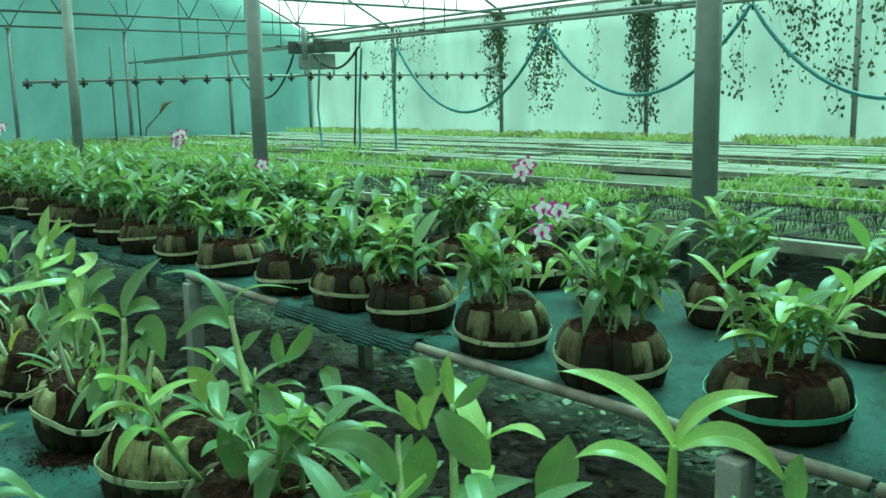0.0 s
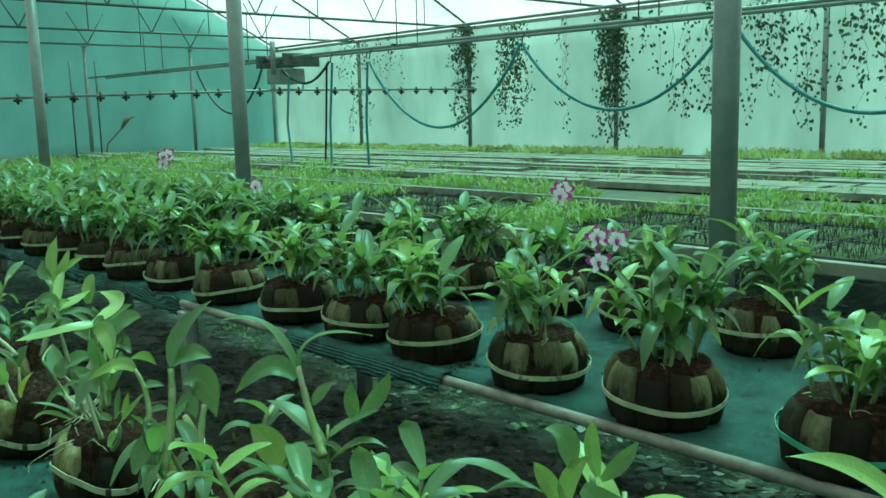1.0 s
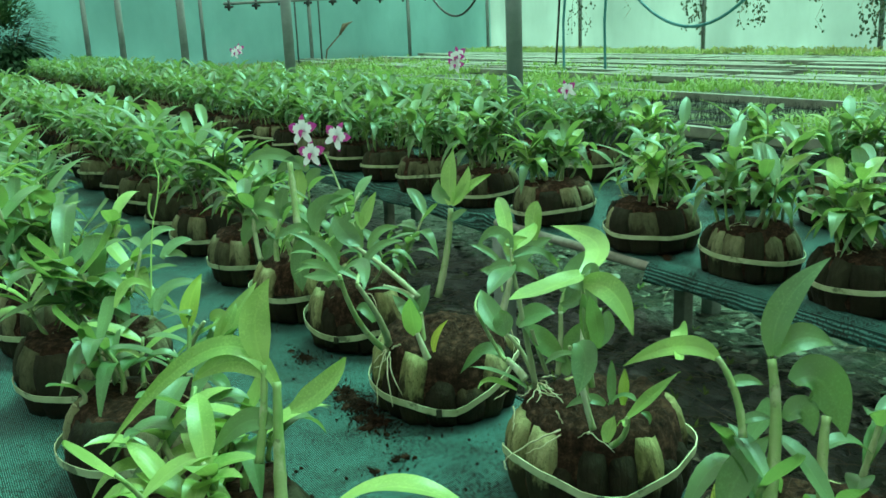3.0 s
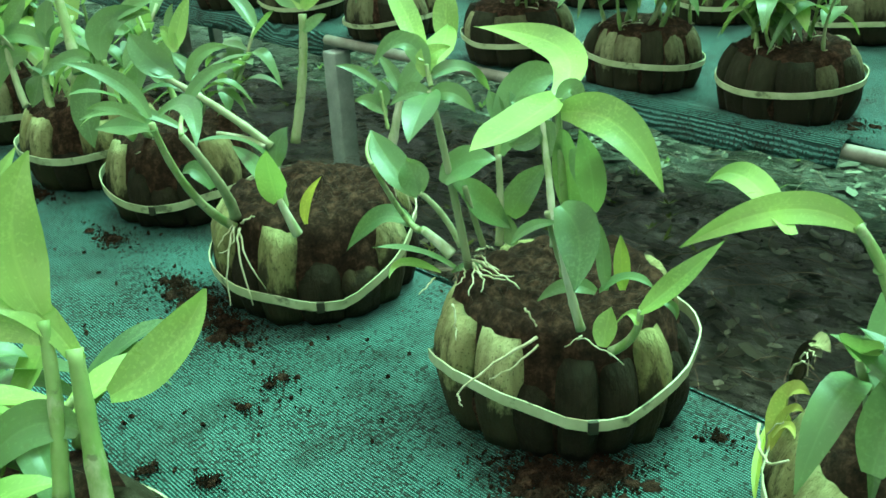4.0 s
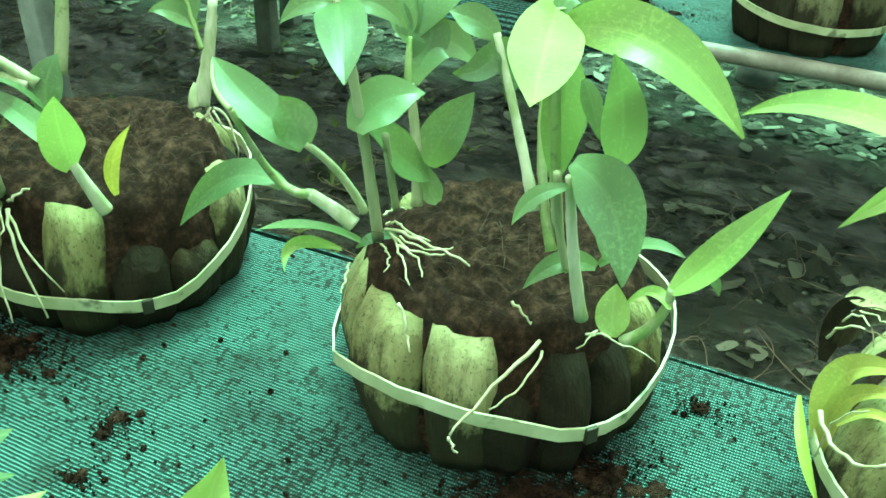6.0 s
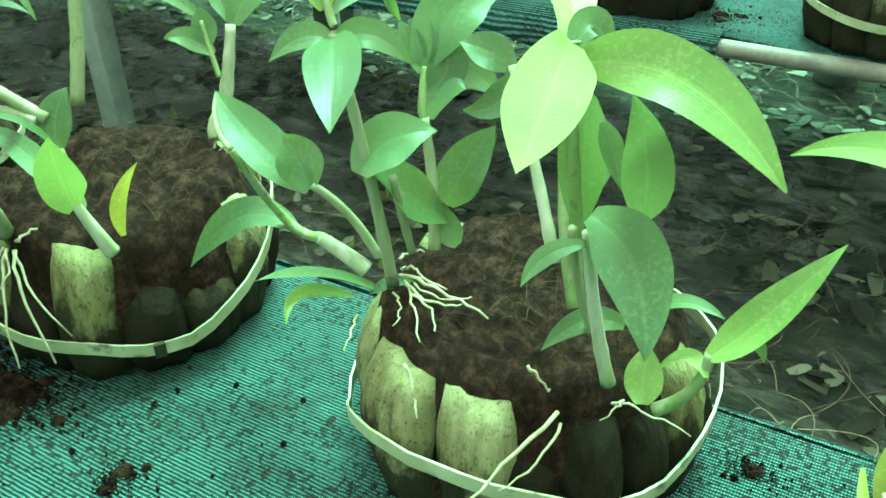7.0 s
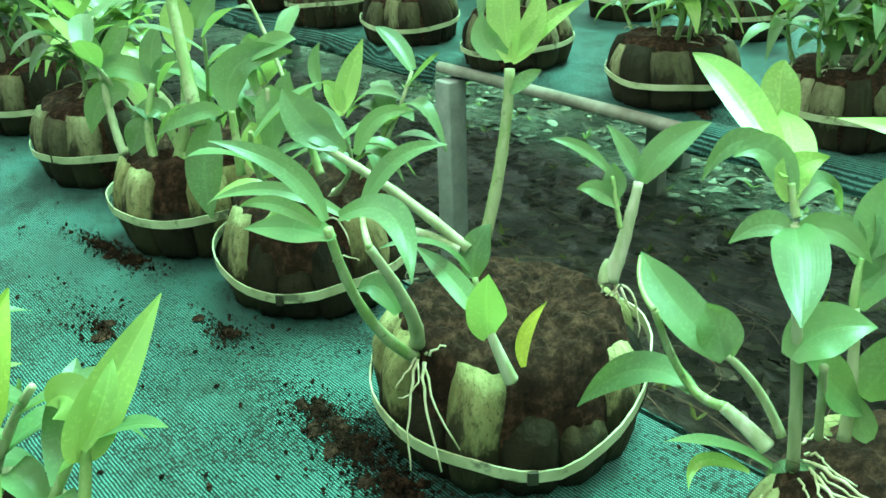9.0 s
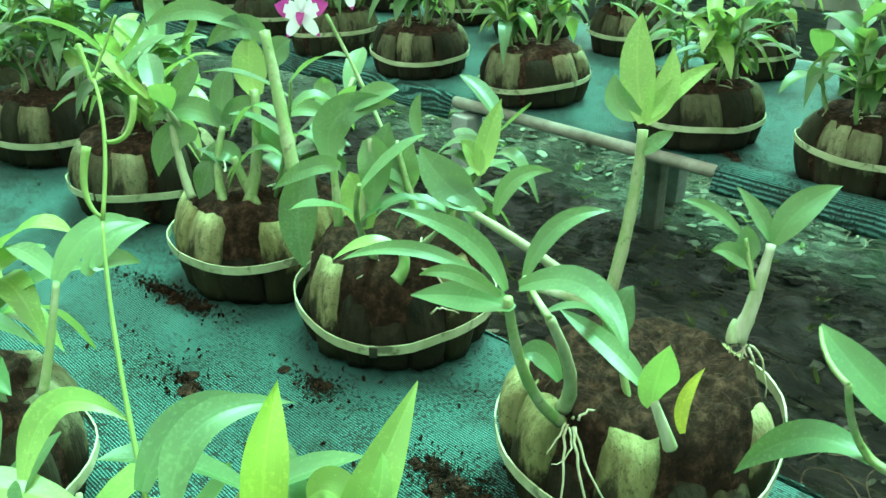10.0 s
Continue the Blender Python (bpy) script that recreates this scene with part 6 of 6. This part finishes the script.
for y in (11.2, 8.1, 5.2, 2.3, 12.2):
    bm = bmesh.new()
    tube(bm, [(RAIL_X - 0.25, y, 2.34), (RAIL_X - 0.24, y, 2.42), (RAIL_X - 0.2, y, 2.48)], 0.012, 6)
    solid("hose_hanger", bm, DARK_STEEL, "small steel hook trolley on the rail", "hook", "hose hangers")

# ---- vines on the net wall ----


def vine(y0, spread, top, low, strands, leaves, rng):
    ob = thing("hanging_vine", pose(SIDE_X - 0.25, y0, 0), "dark leafy vine hanging down the net wall", "vine", "hanging vines")
    stems, tufts = bmesh.new(), bmesh.new()
    for s in range(strands):
        y = rng.gauss(0, spread * 0.5)
        z1 = low + (top - low) * rng.random() ** 1.6 * 0.8
        pts = [(0.10 * math.sin(3 * k + s), y + 0.10 * noise.noise((k * 0.6, s, y0)), top + (z1 - top) * k / 9) for k in range(10)]
        tube(stems, pts, 0.003, 4, False)
        for k in range(int(leaves * 1.7)):
            t = rng.random() ** 0.8
            i = min(8, int(t * 9))
            p = Vector(pts[i]).lerp(Vector(pts[i + 1]), t * 9 - i)
            p += Vector((rng.uniform(-0.05, 0.05), rng.gauss(0, 0.09), rng.uniform(-0.06, 0.06)))
            d = Vector((rng.uniform(-0.3, 0.3), rng.uniform(-0.6, 0.6), -rng.uniform(0.2, 1))).normalized() * rng.uniform(0.04, 0.09)
            blade(tufts, p, p + d * 0.5, p + d, rng.uniform(0.035, 0.065), (-1, rng.uniform(-0.5, 0.5), 0.4), 0.1, 3, 0.3)
    tagged(part("vine_stems", stems, TWIG, ob), kind="stuff")
    tagged(part("vine_leaves", tufts, VINE, ob), kind="stuff")


vr = random.Random(5)
vine(14.75, 0.22, 3.36, 1.0, 14, 34, vr)
vine(13.3, 0.40, 3.33, 1.05, 12, 32, vr)
vine(10.8, 0.34, 3.36, 0.95, 18, 40, vr)
vine(9.2, 0.9, 3.36, 1.2, 9, 13, vr)
vine(7.6, 0.9, 3.36, 1.0, 14, 16, vr)
vine(6.2, 0.9, 3.36, 1.0, 14, 16, vr)
vine(4.6, 0.9, 3.36, 1.2, 10, 14, vr)
vine(18.7, 0.5, 3.36, 1.1, 8, 18, vr)
vine(17.2, 0.3, 3.36, 1.0, 4, 6, vr)
vine(12.0, 0.3, 3.36, 1.0, 4, 6, vr)

# ---- seedlings, trays and grass on the far benches ----


def tufts(name, spots, mat, label, size, blades, rng, category="seedlings"):
    """Many small leafy plants in one mesh. spots: x0, x1, y0, y1, count."""
    bm = bmesh.new()
    for x0, x1, y0, y1, n in spots:
        for k in range(n):
            x, y = rng.uniform(x0, x1), rng.uniform(y0, y1)
            if noise.noise((x * 0.9, y * 0.9, 2)) < -0.12:
                continue
            s = size * rng.uniform(0.5, 1.3)
            for j in range(blades):
                a = rng.uniform(0, 6.28)
                d = Vector((math.cos(a), math.sin(a), 0))
                p = Vector((x, y, BENCH_Z + 0.03)) + d * 0.01
                up = rng.uniform(0.5, 1.4)
                blade(bm, p, p + d * s * 0.4 + Vector((0, 0, s * 0.6 * up)), p + d * s * 0.9 + Vector((0, 0, s * 0.7 * up)), s * rng.uniform(0.10, 0.24), (0, 0, 1), 0.2, 2, 0.3)
    return solid(name, bm, mat, label, category, kind="stuff", smooth=True)


sr = random.Random(8)
tufts("seedlings", [(4.6, 6.1, 7.2, 20.0, 3500), (6.6, 9.2, 9.5, 21, 2800), (4.6, 6.1, 4.3, 5.3, 420), (6.5, 7.6, 2.5, 9.0, 1100), (5.9, 6.1, 1.0, 7.2, 260), (6.6, 9.2, -1, 2.5, 420), (9.8, 10.6, 3.6, 4.6, 180)], FERN, "dense bright green seedlings in trays", 0.095, 6, sr)
tufts("seedlings", [(4.6, 6.1, 16, 20.5, 260), (6.6, 9.0, 17, 21, 180)], BRONZE, "reddish bronze seedlings at the bench end", 0.14, 7, sr)
tufts("wall_grass", [(12.75, 14.05, -1, 22, 5200)], GRASS, "thin pale grass along the net wall", 0.12, 4, sr, "grass")
tufts("bench_weeds", [(9.8, 12.3, 2, 21, 240), (7.6, 9.3, 2.5, 9, 200)], FERN, "scattered low weeds on dusty benches", 0.09, 5, sr, "weeds")


def tray(x, y, w, l):
    ob = thing("plug_tray", pose(x, y, BENCH_Z + 0.002), "black plug tray with thin bare seedling stubs", "plant tray", "plug trays")
    bm = bmesh.new()
    box(bm, (0, 0, 0), (w, l, 0.012), 0.002)
    for lo, hi in (((0, 0, 0.012), (w, 0.012, 0.05)), ((0, l - 0.012, 0.012), (w, l, 0.05)), ((0, 0.012, 0.012), (0.012, l - 0.012, 0.05)), ((w - 0.012, 0.012, 0.012), (w, l - 0.012, 0.05))):
        box(bm, lo, hi)
    part("tray_shell", bm, TRAY, ob)
    bm = bmesh.new()
    box(bm, (0.013, 0.013, 0.0125), (w - 0.013, l - 0.013, 0.042))
    part("compost", bm, MOSS, ob)
    bm = bmesh.new()
    for k in range(130):
        p = Vector((sr.uniform(0.03, w - 0.03), sr.uniform(0.03, l - 0.03), 0.04))
        e = p + Vector((sr.uniform(-0.02, 0.02), sr.uniform(-0.02, 0.02), sr.uniform(0.025, 0.065)))
        tube(bm, [p, (p + e) / 2 + Vector((0.004, 0, 0)), e], [0.0025, 0.002, 0.0012], 3, False)
    tagged(part("stubs", bm, BLACK_HOSE, ob), kind="stuff")
    return ob


one = tray(4.62, 1.3, 0.62, 0.40)
for i, x in enumerate((4.62, 5.27)):
    for k in range(15):
        y = 1.3 + 0.42 * k
        if (i, k) != (0, 0) and not (k in (7, 8, 9) and i == 0):
            copy_thing(one, pose(x + sr.uniform(-0.01, 0.01), y, BENCH_Z + 0.002, 0, 0, sr.uniform(-1.5, 1.5)))


def plank(x, y0, y1, w, z, mat=BOARD):
    bm = bmesh.new()
    box(bm, (x, y0, z - 0.07), (x + w, y1, z), 0.006)
    return solid("bench_board", bm, mat, "pale bleached board along a bench edge", "board", "bench boards")


for x in (4.42, 6.42, 9.62, 12.58):
    y = -2.9
    while y < 20:
        plank(x, y, y + 2.38, 0.07, BENCH_Z + 0.06)
        y += 2.4
plank(4.6, 4.95, 5.05, 0.9, BENCH_Z + 0.075)
for x in (7.75, 8.1, 8.5, 8.95, 9.85, 10.2, 10.6, 11.0, 11.45, 11.9):
    y = -2.8 + sr.uniform(-0.4, 0.3)
    while y < 20.5:
        l = sr.uniform(1.6, 2.6)
        if sr.random() < 0.85:
            plank(x + sr.uniform(-0.03, 0.03), y, y + l - sr.uniform(0.01, 0.12), sr.uniform(0.24, 0.33), BENCH_Z + 0.076 + sr.uniform(0, 0.012))
        y += l
stake = thing("leaning_stake", None, "thin dark broken stake leaning near the net wall", "stake")
bm = bmesh.new()
tube(bm, [(8.75, 21.9, 0.0), (8.95, 21.95, 0.95), (9.35, 21.9, 1.35), (9.55, 21.9, 1.55)], [0.02, 0.02, 0.016, 0.01], 6)
part("stick", bm, TWIG, stake)
bm = bmesh.new()
tube(bm, [(9.3, 21.9, 1.30), (9.42, 21.9, 1.52), (9.66, 21.9, 1.60)], [0.03, 0.05, 0.01], 6)
part("stub", bm, TWIG, stake)

# ---- dark shrub behind the orchid benches ----
shrub = thing("dark_shrub", pose(1.55, 21.2, 0), "dense dark green shrub at the end of the aisle", "shrub")
bm = bmesh.new()
for k in range(7):
    a = 0.9 * k
    tube(bm, [(0.1 * math.cos(a), 0.1 * math.sin(a), 0), (0.3 * math.cos(a), 0.25 * math.sin(a), 0.9), (0.7 * math.cos(a), 0.45 * math.sin(a), 1.7)], [0.03, 0.02, 0.01], 6)
part("branches", bm, TWIG, shrub)
bm = bmesh.new()
kr = random.Random(3)
for k in range(4200):
    u = Vector((kr.gauss(0, 1), kr.gauss(0, 1), kr.gauss(0, 1))).normalized()
    q = kr.uniform(0.35, 1.0) * (1 + 0.22 * noise.noise(u * 2.3))
    p = Vector((0.15 + 0.95 * q * u.x, 0.5 * q * u.y, 1.45 + 1.15 * q * u.z))
    d = (u + Vector((0, 0, -0.3))) * 0.13
    blade(bm, p, p + d * 0.5, p + d, 0.08, u + Vector((0, 0, 1)), 0.1, 2, 0.3)
tagged(part("crown", bm, VINE, shrub), kind="stuff")

# ---- litter on the ground, soil on the cloth ----
lr = random.Random(12)
pts, faces = [], []
for k in range(15000):
    x, y = lr.uniform(1.2, 3.85), 0.1 + 6.4 * lr.random() ** 1.1
    heap = noise.noise((x * 2.4, y * 1.5, 4)) + 0.5 * noise.noise((x * 6, y * 4, 1))
    if heap < lr.uniform(-0.45, 0.50):
        continue
    r = 0.004 + 0.034 * lr.random() ** 2.8
    long, turn, n = lr.uniform(1.0, 2.2), lr.uniform(0, 6.28), lr.randint(6, 9)
    tx, ty = lr.gauss(0, 0.09), lr.gauss(0, 0.09)
    z = ground_z(x, y) + 0.003 + 0.012 * lr.random() ** 2
    k0 = len(pts)
    pts.append((x, y, z + 0.002))
    for j in range(n):
        b = 2 * math.pi * j / n
        e = r * lr.uniform(0.55, 1.15)
        u, w = e * math.cos(b) * long, e * math.sin(b) / long ** 0.4
        dx, dy = u * math.cos(turn) - w * math.sin(turn), u * math.sin(turn) + w * math.cos(turn)
        pts.append((x + dx, y + dy, z + tx * dx + ty * dy - 0.10 * e + lr.uniform(-0.1, 0.1) * e))
    faces += [(k0, k0 + 1 + j, k0 + 1 + (j + 1) % n) for j in range(n)]
me = bpy.data.meshes.new("dead_leaves")
me.from_pydata(pts, [], faces)
me.materials.append(DEAD)
tagged(new("dead_leaves", me), "flat decayed leaves and flakes on the dark earth", "leaf litter", kind="stuff")
bm = bmesh.new()
for k in range(900):
    x, y = lr.uniform(1.2, 3.6), lr.uniform(0.3, 6.0)
    a = lr.uniform(0, 6.28)
    d = Vector((math.cos(a), math.sin(a), lr.uniform(0, 0.12))) * lr.uniform(0.05, 0.30)
    p = Vector((x, y, ground_z(x, y) + 0.012))
    tube(bm, curve3(p, p + d * 0.5 + Vector((lr.uniform(-0.08, 0.08), lr.uniform(-0.08, 0.08), 0.02)), p + d, 7), 0.0012, 4, False)
solid("dry_twigs", bm, TWIG, "thin dry twigs and roots on the earth", "twigs", kind="stuff", smooth=True)
bm = bmesh.new()
for k in range(90):
    x, y = lr.uniform(1.5, 3.4), lr.uniform(3.0, 6.5)
    for j in range(5):
        a = lr.uniform(0, 6.28)
        d = Vector((math.cos(a), math.sin(a), lr.uniform(0.3, 1.0))) * lr.uniform(0.02, 0.05)
        p = Vector((x, y, ground_z(x, y) + 0.004))
        blade(bm, p, p + d * 0.5, p + d, 0.014, (0, 0, 1), 0.1, 2, 0.3)
solid("small_weeds", bm, FERN, "tiny green weeds on the damp earth", "weeds", kind="stuff", smooth=True)


GOLD = (1 + 5 ** 0.5) / 2
ICO = [Vector(v).normalized() for v in ((-1, GOLD, 0), (1, GOLD, 0), (-1, -GOLD, 0), (1, -GOLD, 0), (0, -1, GOLD), (0, 1, GOLD), (0, -1, -GOLD), (0, 1, -GOLD), (GOLD, 0, -1), (GOLD, 0, 1), (-GOLD, 0, -1), (-GOLD, 0, 1))]
ICO_FACES = [f for f in itertools.combinations(range(12), 3) if all((ICO[i] - ICO[j]).length < 1.1 for i, j in itertools.combinations(f, 2))]


def clod(pts, faces, p, s):
    """Adds one crumb of soil, a small lopsided lump."""
    m4 = Matrix.LocRotScale(p, Euler((lr.uniform(0, 6), lr.uniform(0, 6), lr.uniform(0, 6))), Vector((s * lr.uniform(0.6, 1.6), s * lr.uniform(0.6, 1.3), s * lr.uniform(0.5, 0.9))))
    k = len(pts)
    pts.extend(m4 @ v for v in ICO)
    faces.extend((k + i, k + j, k + n) for i, j, n in ICO_FACES)


def soil(name, pts, faces, label, category, group=""):
    me = bpy.data.meshes.new(name)
    me.from_pydata(pts, [], faces)
    me.materials.append(PEAT)
    me.shade_smooth()
    return tagged(new(name, me), label, category, group, kind="stuff")


pts, faces = [], []
for k in range(1700):
    x, y = lr.uniform(0.20, 0.84), lr.uniform(1.7, 4.6)
    if noise.noise((x * 9, y * 9, 4)) < lr.uniform(-0.4, 0.4):
        continue
    s = 0.0008 + 0.0036 * lr.random() ** 4
    clod(pts, faces, (x, y, BENCH_Z + 0.003 + s * 0.3), s)
for k in range(160):
    x, y = lr.uniform(1.95, 2.8), lr.uniform(0.6, 4.5)
    s = 0.0015 + 0.006 * lr.random() ** 4
    clod(pts, faces, (x, y, BENCH_Z + 0.003 + s * 0.3), s)
soil("soil_crumbs", pts, faces, "dark peat crumbs scattered on the green cloth", "soil crumbs")


def spill(x, y, rx, ry, n, turn=0.0):
    """Loose peat fallen beside a pot: thin broken skins under a scatter of crumbs, thick in the middle."""
    pts, faces = [], []
    ca, sa = math.cos(radians(turn)), math.sin(radians(turn))
    for k in range(max(3, n // 16)):
        a, q = lr.uniform(0, 6.28), abs(lr.gauss(0, 0.5))
        u, w = rx * q * math.cos(a), ry * q * math.sin(a)
        px, py = x + u * ca - w * sa, y + u * sa + w * ca
        r = lr.uniform(0.08, 0.26) * min(rx, ry) + 0.002
        seed = lr.uniform(0, 90)
        k0 = len(pts)
        pts.append((px, py, BENCH_Z + 0.0065))
        for j in range(18):
            b = 2 * math.pi * j / 18
            e = r * (1 + 0.55 * noise.noise((math.cos(b) * 2 + seed, math.sin(b) * 2, 1)) + 0.35 * noise.noise((math.cos(b) * 6 + seed, math.sin(b) * 6, 2)))
            pts.append((px + 0.55 * e * math.cos(b), py + 0.55 * e * math.sin(b), BENCH_Z + 0.0055 + 0.002 * noise.noise((b * 2, seed, 3))))
            pts.append((px + e * math.cos(b), py + e * math.sin(b), BENCH_Z + 0.0015))
        for j in range(18):
            p0, p1 = k0 + 1 + 2 * j, k0 + 1 + 2 * ((j + 1) % 18)
            faces += [(k0, p0, p1), (p0, p0 + 1, p1 + 1, p1)]
    for k in range(5 * n):
        a, q = lr.uniform(0, 6.28), abs(lr.gauss(0, 0.75))
        u, w = rx * q * math.cos(a), ry * q * math.sin(a)
        s = lr.uniform(0.0006, 0.0014) + 0.0026 * lr.random() ** 8
        clod(pts, faces, (x + u * ca - w * sa, y + u * sa + w * ca, BENCH_Z + 0.0035 + 0.005 * max(0, 1 - q) * lr.random()), s)
    soil("soil_spill", pts, faces, "patch of spilled dark peat on the green cloth", "spilled soil", "spilled soil")



spill(0.548, 2.86, 0.045, 0.11, 420)
spill(0.535, 2.75, 0.04, 0.07, 240)
spill(0.555, 2.94, 0.03, 0.05, 120)
spill(0.600, 2.175, 0.055, 0.075, 520, 35)
spill(0.655, 2.13, 0.05, 0.05, 160)
spill(0.498, 2.568, 0.030, 0.035, 45)
spill(0.438, 2.553, 0.020, 0.025, 26)
spill(0.290, 2.53, 0.020, 0.025, 30)
spill(0.330, 2.458, 0.020, 0.020, 50)
spill(0.792, 2.074, 0.022, 0.035, 30)
spill(0.550, 3.63, 0.022, 0.10, 260, 8)
spill(0.562, 3.54, 0.025, 0.04, 90)
spill(0.563, 3.20, 0.03, 0.07, 110)
spill(0.43, 3.35, 0.05, 0.15, 90)
spill(1.98, 3.35, 0.05, 0.08, 90)
spill(2.0, 2.42, 0.06, 0.07, 70)
